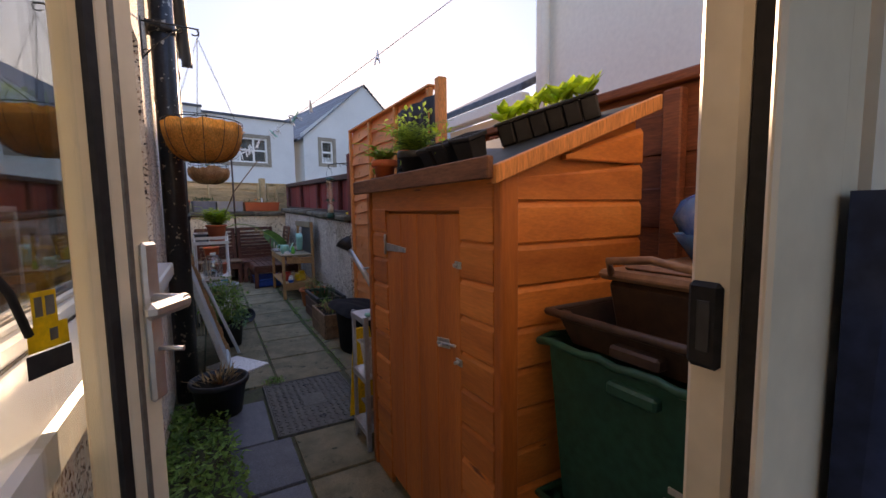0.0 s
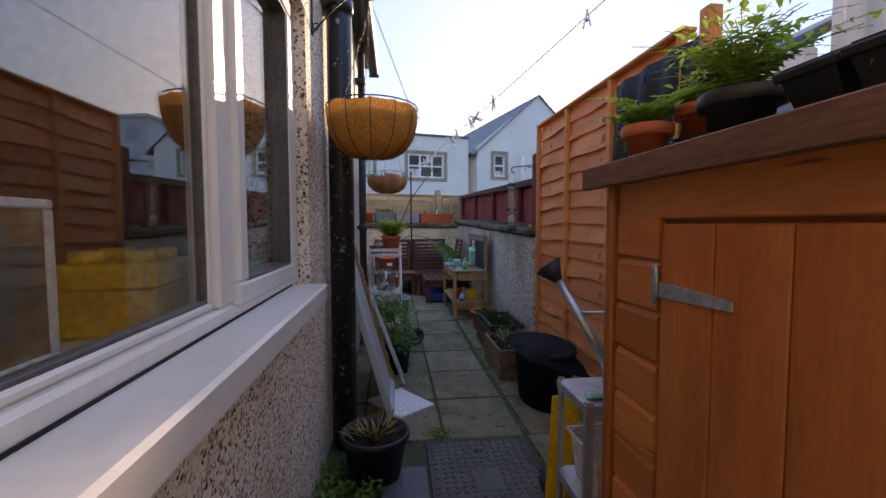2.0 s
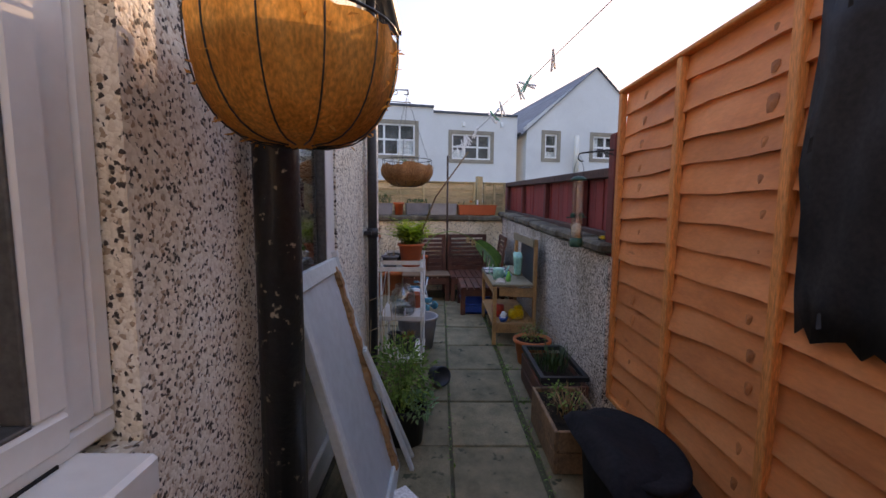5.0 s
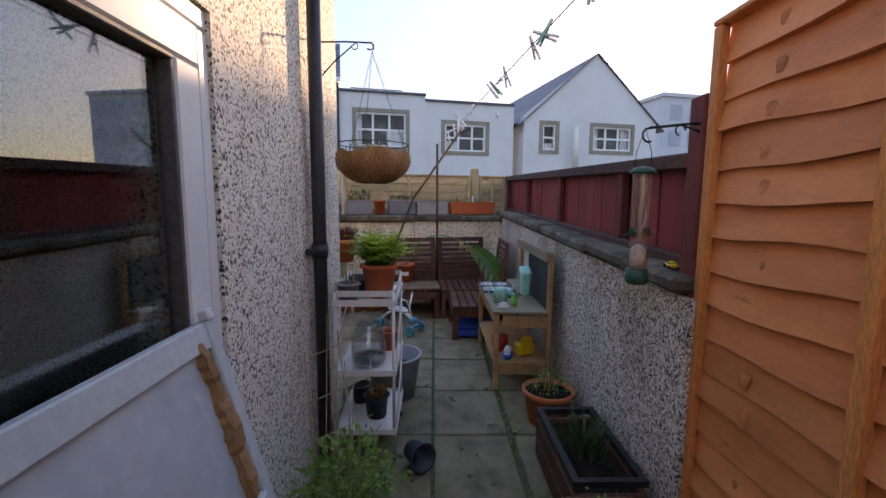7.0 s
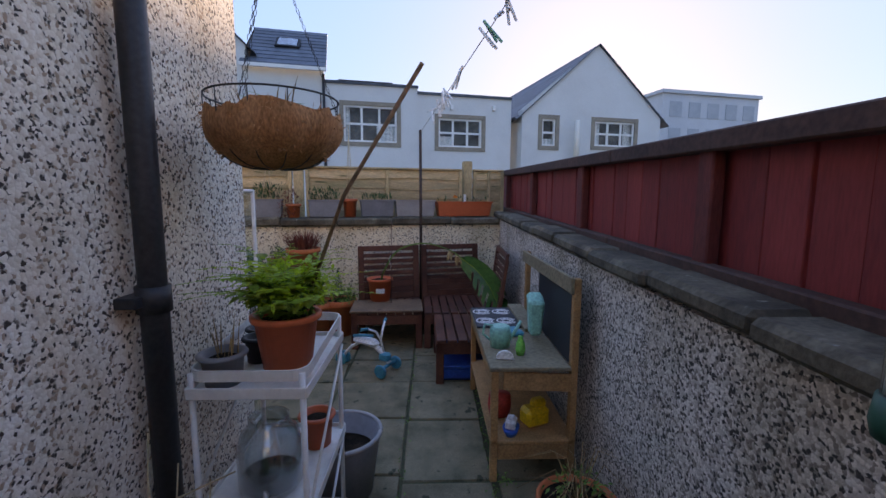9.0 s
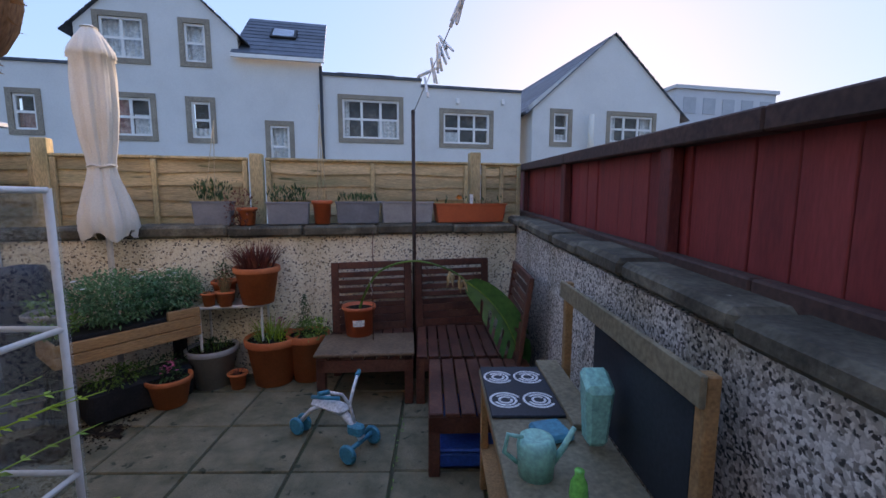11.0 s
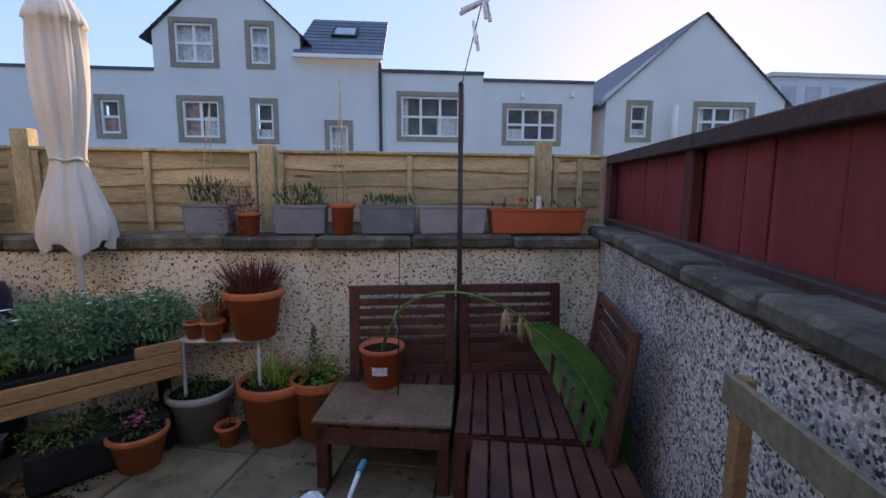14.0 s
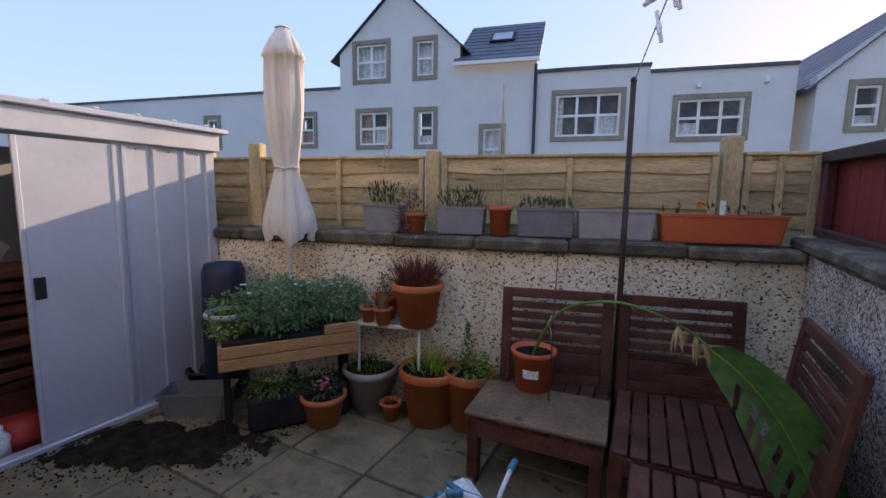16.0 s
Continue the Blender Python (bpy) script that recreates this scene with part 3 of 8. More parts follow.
# brown fence behind the shed
bf = thing("brown_fence", pose(1.5, 0.25, 0), "dark brown timber fence beside the bins", "fence")
for k in range(12):
    bm = bmesh.new(); cuboid(bm, (-0.012, 0.0, 0.06 + k * 0.136), (0.014, 2.3, 0.06 + k * 0.136 + 0.15), 0.004, pose(0, 0, 0, 0, 0.0, 0))
    part("board", bm, "brown_fence", bf).location.x = 0.006 * (k % 2)
for yy in (0.1, 0.68, 1.75):
    bm = bmesh.new(); cuboid(bm, (-0.06, yy - 0.035, 0), (-0.014, yy + 0.035, 1.64), 0.006)
    part("post", bm, "brown_fence", bf)
bm = bmesh.new(); cuboid(bm, (-0.05, 0.0, 1.66), (0.05, 2.3, 1.70), 0.006)
part("cap_rail", bm, "brown_fence", bf)

# ---- garden shed ----
SX0, SX1, SY0, SY1 = 0.672, 1.20, 0.88, 1.88
shed = thing("garden_shed", pose(SX0, SY0, 0), "small orange-brown shiplap wooden tool shed", "shed")
W, D = SX1 - SX0, SY1 - SY0
F0, F1 = 1.33, 1.53      # eaves height at the front and at the back
# shiplap: rounded boards with a shadow groove
def shiplap(length, h):
    bm = bmesh.new()
    prof = [(0.0, 0.0), (-0.013, 0.0), (-0.016, 0.004), (-0.016, h - 0.018), (-0.012, h - 0.010), (-0.008, h - 0.005), (-0.007, h), (0.0, h)]
    a = [bm.verts.new((x, 0, z)) for x, z in prof]
    c = [bm.verts.new((x, length, z)) for x, z in prof]
    for i in range(len(prof) - 1):
        bm.faces.new((a[i], c[i], c[i + 1], a[i + 1]))
    bm.faces.new(a); bm.faces.new(c[::-1])
    bm.faces.new((a[-1], c[-1], c[0], a[0]))
    return bm
BH = 0.1125
door0, door1 = 0.205, 0.80       # the door's span along the front
side_w = part("side_cladding", (lambda b: (cuboid(b, (0.0, 0.0, 0.04), (W, 0.012, F0 - 0.03)), b)[1])(bmesh.new()), "shed_wood", shed)
core = bmesh.new()
vs = cuboid(core, (0.012, 0.012, 0.03), (W, D - 0.012, F0 - 0.02))
for v in vs:
    if v.co.z > 1 and v.co.x > 0.3:
        v.co.z = F1 - 0.03
part("carcass", core, "shed_wood", shed)
k = 0
z = 0.0015
while z < 1.50:
    h = BH
    # south side boards, clipped to the roof slope
    xs = max(0.0, W * (z + 0.005 - F0 + 0.03) / (F1 - F0))
    if xs < W * 0.9:
        b0 = shiplap(W - xs - 0.02, h)
        bmesh.ops.transform(b0, matrix=pose(xs + 0.02, 0, z, 0, 0, -90) @ Matrix.Diagonal((1, 1, 1, 1)), verts=b0.verts)
        for v in b0.verts:
            v.co.y = -abs(v.co.y)
            lim = F0 - 0.03 + (F1 - F0) * v.co.x / W
            v.co.z = min(v.co.z, lim)
        part("board", b0, "shed_wood", shed)
    if z + h < 1.26:
        for a, b2 in ((0.03, door0 - 0.006), (door1 + 0.006, D - 0.03)):
            b0 = shiplap(b2 - a, h)
            bmesh.ops.translate(b0, verts=b0.verts, vec=(0, a, z))
            part("board", b0, "shed_wood", shed)
    z += h + 0.001
# north boards
for k in range(10):
    b0 = shiplap(W - 0.02, BH)
    bmesh.ops.transform(b0, matrix=pose(0.01, D, 0.0015 + k * (BH + 0.004), 0, 0, -90), verts=b0.verts)
    for v in b0.verts:
        v.co.y = D + abs(v.co.y - D)
    part("board", b0, "shed_wood", shed)
for x, yy in ((-0.008, 0.0), (-0.008, D)):
    bm = bmesh.new(); cuboid(bm, (x - 0.016, yy - 0.018, 0.0), (x + 0.042, yy + 0.018, F0 - 0.01), 0.004)
    part("corner_trim", bm, "shed_wood_v", shed)
bm = bmesh.new(); cuboid(bm, (-0.014, 0.03, 1.225), (0.0, D - 0.03, F0 - 0.01), 0.003)
part("lintel_board", bm, "shed_wood", shed)
door = part("door", (lambda b: (cuboid(b, (0.0, door0, 0.05), (0.012, door1, 1.215), 0.002), b)[1])(bmesh.new()), "shed_wood_v", shed)
n = 4
for k in range(n):
    a = lerp(door0, door1, k / n); b2 = lerp(door0, door1, (k + 1) / n)
    bm = bmesh.new(); cuboid(bm, (-0.014, a + 0.0015, 0.05), (0.0, b2 - 0.0015, 1.215), 0.003)
    part("plank", bm, "shed_wood_v", door)
M["galv"] = mat("galv", [(0.42, 0.43, 0.42), (0.60, 0.61, 0.60)], 14, 0.38, 0.08, 50, metal=0.85, dots=((0.22, 0.17, 0.12), 18, 0.28))
for zc in (1.085,):
    bm = bmesh.new()
    vs = cuboid(bm, (-0.020, door1 - 0.20, zc - 0.017), (-0.0145, door1 - 0.005, zc + 0.017), 0.001)
    for v in vs:
        v.co.z = zc + (v.co.z - zc) * lerp(0.55, 1.0, (v.co.y - door1 + 0.2) / 0.195) - 0.01
    cuboid(bm, (-0.020, door1 + 0.004, zc - 0.042), (-0.0145, door1 + 0.022, zc + 0.042), 0.001)
    rod(bm, (-0.022, door1, zc - 0.042), (-0.022, door1, zc + 0.042), 0.004)
    part("hinge", bm, "galv", door, "galvanised tee hinge")
bm = bmesh.new()
cuboid(bm, (-0.019, 0.268, 0.775), (-0.0145, 0.348, 0.807), 0.001)
rod(bm, (-0.024, 0.22, 0.791), (-0.024, 0.335, 0.791), 0.005); rod(bm, (-0.024, 0.30, 0.791), (-0.04, 0.30, 0.785), 0.004)
bmesh.ops.rotate(bm, verts=bm.verts, cent=(-0.016, 0.30, 0.791), matrix=Matrix.Rotation(radians(-9), 3, "X"))
part("bolt", bm, "galv", door, "galvanised sliding bolt")
for zc in (1.06, 0.755):
    bm = bmesh.new()
    cuboid(bm, (-0.021, door0 - 0.016, zc - 0.011), (-0.016, door0 + 0.018, zc + 0.011), 0.001); rod(bm, (-0.034, door0 + 0.003, zc), (-0.016, door0 + 0.003, zc), 0.006)
    part("latch", bm, "galv", shed, "small galvanised catch")
# felted roof with fascia boards
M["fascia_wood"] = mat("fascia_wood", [(0.085, 0.036, 0.020), (0.16, 0.068, 0.038), (0.22, 0.10, 0.056)], 3, 0.7, 0.3, 50, stretch=(3, 0.5, 3))
bm = bmesh.new()
vs = cuboid(bm, (-0.06, -0.02, F0 - 0.0), (W + 0.04, D + 0.05, F0 + 0.022), 0.004)
for v in vs:
    v.co.z += (F1 - F0) * v.co.x / W
part("roof", bm, "gasket", shed, "dark mineral felt roof")
bm = bmesh.new(); cuboid(bm, (-0.075, -0.03, F0 - 0.026), (-0.055, D + 0.055, F0 + 0.03), 0.003)
part("fascia", bm, "fascia_wood", shed, "dark weathered fascia board")
bm = bmesh.new()
vs = cuboid(bm, (-0.058, -0.045, F0 - 0.018), (W + 0.05, -0.022, F0 + 0.028), 0.003)
for v in vs:
    v.co.z += (F1 - F0) * v.co.x / W
part("bargeboard", bm, "panel_post", shed)

# ---- house window, back door, pipes ----
win = thing("window_1", pose(-0.33, 0.45, 0.945), "white plastic house window with a side opener", "window", kind="structure")
def frame_ring(bm, y0, y1, z0, z1, w, x0, x1, bev=0.008):
    cuboid(bm, (x0, y0, z0), (x1, y1, z0 + w), bev); cuboid(bm, (x0, y0, z1 - w), (x1, y1, z1), bev)
    cuboid(bm, (x0, y0, z0 + w), (x1, y0 + w, z1 - w), bev); cuboid(bm, (x0, y1 - w, z0 + w), (x1, y1, z1 - w), bev)
bm = bmesh.new(); frame_ring(bm, 0.0, 2.23, 0.025, 1.155, 0.045, -0.05, 0.02); cuboid(bm, (-0.05, 1.42, 0.07), (0.02, 1.533, 1.11), 0.008); cuboid(bm, (-0.05, 2.105, 0.07), (0.02, 2.185, 1.11), 0.008)
part("window_frame", bm, "upvc", win)
bm = bmesh.new(); frame_ring(bm, 0.045, 1.42, 0.07, 1.11, 0.02, -0.03, 0.005, 0.006)
part("bead", bm, "upvc", win)
sash = part("sash", (lambda b: (frame_ring(b, 1.515, 2.12, 0.058, 1.122, 0.062, -0.02, 0.035), b)[1])(bmesh.new()), "upvc", win)
bm = bmesh.new(); frame_ring(bm, 1.575, 2.06, 0.118, 1.062, 0.008, -0.012, 0.03, 0.002)
part("gasket", bm, "seal_grey", sash)
bm = bmesh.new(); frame_ring(bm, 0.063, 1.402, 0.088, 1.092, 0.010, -0.022, 0.0, 0.002)
part("gasket", bm, "seal_grey", win)
for y0, y1 in ((0.064, 1.401), (1.577, 2.058)):
    bm = bmesh.new()
    cuboid(bm, (-0.016, y0, 0.09), (-0.010, y1, 1.09))
    pn = part("pane", bm, "glass", win, "clear window glass")
    pn.visible_shadow = False
# thin dark strip laid over the joint as the shade of the gap
bm = bmesh.new(); cuboid(bm, (0.021, 0.0, 0.028), (0.024, 2.10, 0.036)); part("sill_gap", bm, "gasket", win)
bm = bmesh.new(); cuboid(bm, (-0.04, -0.06, -0.04), (0.152, 2.15, 0.03), 0.008)
part("window_sill", bm, "upvc", win)

door1 = None
bd = thing("door_1", pose(-0.30, 3.30, 0.0), "white plastic back door with a large glazed panel", "door", kind="structure")
bm = bmesh.new(); frame_ring(bm, 0.0, 0.90, 0.02, 1.98, 0.06, -0.05, 0.025)
part("door_frame", bm, "upvc", bd)
leafp = part("door_leaf", (lambda b: (frame_ring(b, 0.06, 0.84, 0.08, 1.92, 0.11, -0.035, 0.03), cuboid(b, (-0.035, 0.17, 0.19), (0.015, 0.73, 0.75), 0.01), cuboid(b, (-0.035, 0.17, 0.75), (0.03, 0.73, 0.85), 0.006), b)[3])(bmesh.new()), "upvc", bd)
bm = bmesh.new(); frame_ring(bm, 0.168, 0.732, 0.848, 1.812, 0.014, -0.02, 0.026, 0.003)
part("gasket", bm, "seal_grey", leafp)
bm = bmesh.new(); cuboid(bm, (-0.012, 0.17, 0.85), (-0.006, 0.73, 1.81))
pn = part("pane", bm, "door_glass", leafp, "clear window glass"); pn.visible_shadow = False
def lever(bm, y, z, dirn, out):
    """A lever handle on a long plate, standing out along +x."""
    cuboid(bm, (0, y - 0.016, z - 0.11), (0.008, y + 0.016, z + 0.11), 0.004)
    rod(bm, (0.006, y, z), (out, y, z), 0.010, 0.009, 12)
    tube(bm, [(out - 0.004, y, z), (out, y + dirn * 0.02, z), (out, y + dirn * 0.06, z + 0.002), (out - 0.004, y + dirn * 0.115, z)], 0.010, 10)
bm = bmesh.new(); lever(bm, 0.79, 1.0, -1, 0.055)
bmesh.ops.translate(bm, verts=bm.verts, vec=(0.03, 0, 0))
part("door_handle", bm, "upvc", leafp, "white lever handle")

# rain pipes and gutter
def down_pipe(name, x, y, r, z0, z1, material, label, clips):
    t = thing(name, pose(x, y, z0), label, "drainpipe")
    bm = bmesh.new(); rod(bm, (0, 0, 0), (0, 0, z1 - z0), r, r, 20); part("pipe", bm, material, t)
    for c in clips:
        bm = bmesh.new(); rod(bm, (0, 0, c - 0.035), (0, 0, c + 0.035), r + 0.008, r + 0.008, 20)
        part("collar", bm, material, t)
        bm = bmesh.new(); cuboid(bm, (HX - x - 0.002, -r - 0.035, c - 0.014), (0.0, r + 0.035, c + 0.014), 0.003)
        part("bracket", bm, material, t)
down_pipe("soil_pipe", HX + 0.08, 3.17, 0.066, 0.0, 3.4, "black_iron", "thick black iron soil pipe with flaking paint", (2.35,))
down_pipe("drainpipe", HX + 0.055, 5.07, 0.034, 0.0, 2.97, "grey_pipe", "slim dark grey plastic rainwater pipe", (1.19, 2.6))
gut = thing("gutter", pose(-0.12, 3.4, 2.98), "black plastic half-round gutter under the eaves", "gutter")
bm = bmesh.new()
prof = [(0.055 * math.cos(a), 0.055 * math.sin(a)) for a in [math.pi + math.pi * i / 10 for i in range(11)]]
inner = [(0.05 * math.cos(a), 0.05 * math.sin(a)) for a in [2 * math.pi - math.pi * i / 10 for i in range(11)]]
ring = prof + inner
a = [bm.verts.new((x, 0, z)) for x, z in ring]; c = [bm.verts.new((x, 2.5, z)) for x, z in ring]
for i in range(len(ring)):
    j = (i + 1) % len(ring)
    bm.faces.new((a[i], a[j], c[j], c[i]))
bm.faces.new(a); bm.faces.new(c[::-1])
part("channel", bm, "grey_pipe", gut)
bm = bmesh.new(); cuboid(bm, (-0.056, 2.49, -0.056), (0.056, 2.5, 0.004), 0.002)
part("end_cap", bm, "grey_pipe", gut)

# ---- terrace across the lane ----
def wpane(bm, x0, x1, z0, z1, y):
    cuboid(bm, (x0, y, z0), (x1, y + 0.012, z1))
# near-black tones stand in for the shade inside the far windows
M["far_indoor_shade"] = mat("far_indoor_shade", [(0.03, 0.032, 0.04), (0.08, 0.072, 0.07), (0.18, 0.15, 0.13)], 1.7, 0.7, 0.0, 6, world_space=True)
M["curtain_red"] = mat("curtain_red", [(0.45, 0.20, 0.17), (0.60, 0.42, 0.36)], 4, 0.8, 0.0, 8, world_space=True)
M["curtain_white"] = mat("curtain_white", [(0.62, 0.62, 0.62), (0.78, 0.78, 0.76)], 6, 0.8, 0.0, 10, world_space=True)
def far_window(par, x0, x1, z0, z1, y, cols, rows_, fill, nm="window", door_like=False):
    """Stone-surrounded white casement with glazing bars; x0..z1 are the surround's outer edges."""
    w = part(nm, (lambda b: (frame_ring2(b, x0, x1, z0, z1, 0.13, y - 0.03, y + 0.02), b)[1])(bmesh.new()), "surround", par, "taupe stone surround")
    a, c, e, f = x0 + 0.13, x1 - 0.13, z0 + 0.13, z1 - 0.13
    b = bmesh.new(); frame_ring2(b, a, c, e, f, 0.06, y + 0.02, y + 0.07)
    for i in range(1, cols):
        x = lerp(a, c, i / cols); cuboid(b, (x - 0.035, y + 0.025, e), (x + 0.035, y + 0.065, f))
    for i in range(1, rows_):
        z = lerp(e, f, i / rows_); cuboid(b, (a, y + 0.03, z - 0.032), (c, y + 0.06, z + 0.032))
    part("frame", b, "upvc", w, "white glazing bars")
    for i in range(cols):
        for j in range(rows_):
            b = bmesh.new(); wpane(b, lerp(a, c, i / cols) + 0.025, lerp(a, c, (i + 1) / cols) - 0.025, lerp(e, f, j / rows_) + 0.025, lerp(e, f, (j + 1) / rows_) - 0.025, y + 0.045)
            part("pane", b, "far_glass", w)
    # dark sheet behind the panes, coloured as indoor shade
    b = bmesh.new(); cuboid(b, (a, y + 0.35, e), (c, y + 0.36, f)); part("room", b, "far_indoor_shade", w)
    for (p, q, zz0, zz1, mm) in fill:
        b = bmesh.new()
        nfold = max(2, int((q - p) * (c - a) / 0.12))
        pts = [(lerp(a, c, lerp(p, q, i / (nfold * 2))), y + 0.2 + 0.03 * (i % 2)) for i in range(nfold * 2 + 1)]
        lo = [b.verts.new((x, yy, lerp(e, f, zz0))) for x, yy in pts]; hi = [b.verts.new((x, yy, lerp(e, f, zz1))) for x, yy in pts]
        for i in range(len(pts) - 1):
            b.faces.new((lo[i], lo[i + 1], hi[i + 1], hi[i]))
        part("curtain", b, mm, w)
    return w
def frame_ring2(bm, x0, x1, z0, z1, w, y0, y1):
    cuboid(bm, (x0, y0, z0), (x1, y1, z0 + w)); cuboid(bm, (x0, y0, z1 - w), (x1, y1, z1))
    cuboid(bm, (x0, y0, z0 + w), (x0 + w, y1, z1 - w)); cuboid(bm, (x1 - w, y0, z0 + w), (x1, y1, z1 - w))
def wall_holes(bm, x0, x1, z0, z1, y0, y1, holes):
    """A wall sheet with thickness, with window holes."""
    xs = sorted({x0, x1, *[h[0] for h in holes], *[h[1] for h in holes]})
    for a, b2 in zip(xs, xs[1:]):
        cuts = sorted((h[2], h[3]) for h in holes if h[0] <= a + 1e-6 and h[1] >= b2 - 1e-6)
        z = z0
        for c, d in cuts:
            if c > z:
                cuboid(bm, (a, y0, z), (b2, y1, c))
            z = d
        if z1 > z:
            cuboid(bm, (a, y0, z), (b2, y1, z1))
def hole(w):
    return (w[0] + 0.1, w[1] - 0.1, w[2] + 0.1, w[3] - 0.1)

hs = thing("terrace_house", FAR, "long white-rendered low house with flat parapets", "house")
wins_flat = [((-2.40, -0.46, 3.09, 4.48), 3, 2, [(0, .12, 0, 1, "curtain_white"), (.62, 1, 0, .55, "curtain_white")]), ((0.68, 2.46, 3.03, 4.23), 3, 2, [(.05, .35, 0, .4, "curtain_white")])]
bm = bmesh.new()
wall_holes(bm, -2.84, 0.09, -0.06, 4.98, 0, 0.3, [hole(wins_flat[0][0])])
wall_holes(bm, 0.09, 3.4, -0.06, 4.82, 0.06, 0.36, [(0.78, 2.36, 3.13, 4.13)])
bmesh.ops.remove_doubles(bm, verts=bm.verts, dist=0.0005)
part("wall", bm, "render_white", hs)
for i, (w, c, r, fl) in enumerate(wins_flat):
    far_window(hs, *w, -0.0 + 0.06 * i, c, r, fl)
for x0, x1, z, y in ((-2.84, 0.11, 4.98, 0.0), (0.09, 3.4, 4.82, 0.06)):
    bm = bmesh.new(); cuboid(bm, (x0, y - 0.06, z), (x1, y + 4.5, z + 0.08))
    part("parapet_cap", bm, "roof_slate", hs)
bm = bmesh.new(); rod(bm, (-2.85, -0.09, -0.06), (-2.85, -0.09, 5.2), 0.045)
part("downpipe", bm, "grey_pipe", hs)
bm = bmesh.new()
for x in (-2.4, -1.6, -0.6):
    rod(bm, (x, 1.0, 5.05), (x, 1.0, 5.35), 0.02)
rod(bm, (-2.4, 1.0, 5.35), (-0.6, 1.0, 5.35), 0.02)
part("roof_rail", bm, "grey_pipe", hs)
for x, z in ((1.25, 4.45), (2.75, 4.5)):
    bm = bmesh.new(); cuboid(bm, (x - 0.05, -0.04, z - 0.08), (x + 0.05, 0.06, z + 0.08), 0.01)
    part("wall_lamp", bm, "upvc", hs)

gh = thing("gabled_house", FAR, "white-rendered gabled house with stone window surrounds", "house")
gw = [((-8.42, -7.18, 2.97, 4.23), 2, 2, [(0, .42, .0, 1, "curtain_red"), (.5, 1, 0, .6, "curtain_white")]), ((-6.46, -5.71, 2.96, 4.2), 1, 2, [(0, 1, 0, .3, "curtain_white")]),
      ((-8.5, -7.23, 4.97, 6.26), 2, 2, [(0, 1, 0, 1, "curtain_white")]), ((-6.51, -5.73, 4.98, 6.24), 1, 2, [(0, 1, 0, 1, "curtain_white")]), ((-4.44, -3.65, 1.6, 3.64), 1, 3, [(0, 1, 0, 1, "curtain_white")])]
bm = bmesh.new()
wall_holes(bm, -8.95, -2.84, -0.06, 5.35, 0, 0.3, [hole(w[0]) if w[0][3] < 5.35 else (w[0][0] + .1, w[0][1] - .1, w[0][2] + .1, 5.35) for w in gw])
wall_holes(bm, -8.95, -5.05, 5.35, 5.9, 0, 0.3, [(w[0][0] + .1, w[0][1] - .1, 5.35, 5.9) for w in gw if w[0][3] > 5.35])
AX, AZ = -7.0, 7.72
def gable_line(x):
    return 5.9 + (AZ - 5.9) * (1 - abs(x - AX) / 1.95)
holes = [(-8.4, -7.33, 6.16), (-6.41, -5.83, 6.14)]
xs = [-8.95, -8.4, -7.33, AX, -6.41, -5.83, -5.05]
for a, b2 in zip(xs, xs[1:]):
    base = 5.9
    for h in holes:
        if h[0] <= a + .01 and h[1] >= b2 - .01:
            base = h[2]
    pts = [(a, base), (b2, base), (b2, max(base, gable_line(b2))), (a, max(base, gable_line(a)))]
    f = [bm.verts.new((x, 0, z)) for x, z in pts]; g = [bm.verts.new((x, 0.3, z)) for x, z in pts]
    try:
        bm.faces.new(f); bm.faces.new(g[::-1])
        for i in range(4):
            bm.faces.new((f[i], f[(i + 1) % 4], g[(i + 1) % 4], g[i]))
    except ValueError:
        pass
cuboid(bm, (-8.95, 0.3, -0.06), (-8.65, 7, 5.9))
cuboid(bm, (-5.35, 0.3, 4.0), (-5.05, 7, 5.9))
bmesh.ops.remove_doubles(bm, verts=bm.verts, dist=0.0005)
part("wall", bm, "render_white", gh)
for w, c, r, fl in gw:
    far_window(gh, *w, 0.0, c, r, fl)
def pitched(par, ax, az, half, ez, y0, y1, over, step=0.2, name="roof"):
    """Two slopes with overhanging eaves and thin courses of slate."""
    for sgn in (-1, 1):
        ex, ezz = ax + sgn * (half + over), ez - (az - ez) / half * over
        n = 14
        for k in range(n):
            p, q = k / n, (k + 1.15) / n
            xa, za, xb, zb = lerp(ex, ax, p), lerp(ezz, az, p), lerp(ex, ax, min(q, 1)), lerp(ezz, az, min(q, 1))
            up = 0.035
            bm = bmesh.new()
            vs = [bm.verts.new(v) for v in ((xa, y0, za + up), (xa, y1, za + up), (xb, y1, zb + up - 0.02), (xb, y0, zb + up - 0.02), (xa, y0, za), (xa, y1, za), (xb, y1, zb), (xb, y0, zb))]
            for f in ((0, 1, 2, 3), (4, 7, 6, 5), (0, 4, 5, 1), (3, 2, 6, 7), (0, 3, 7, 4), (1, 5, 6, 2)):
                bm.faces.new([vs[i] for i in f])
            part("slate_course", bm, "roof_slate", par)
pitched(gh, AX, AZ + 0.03, 1.95, 5.93, -0.10, 7, 0.28)
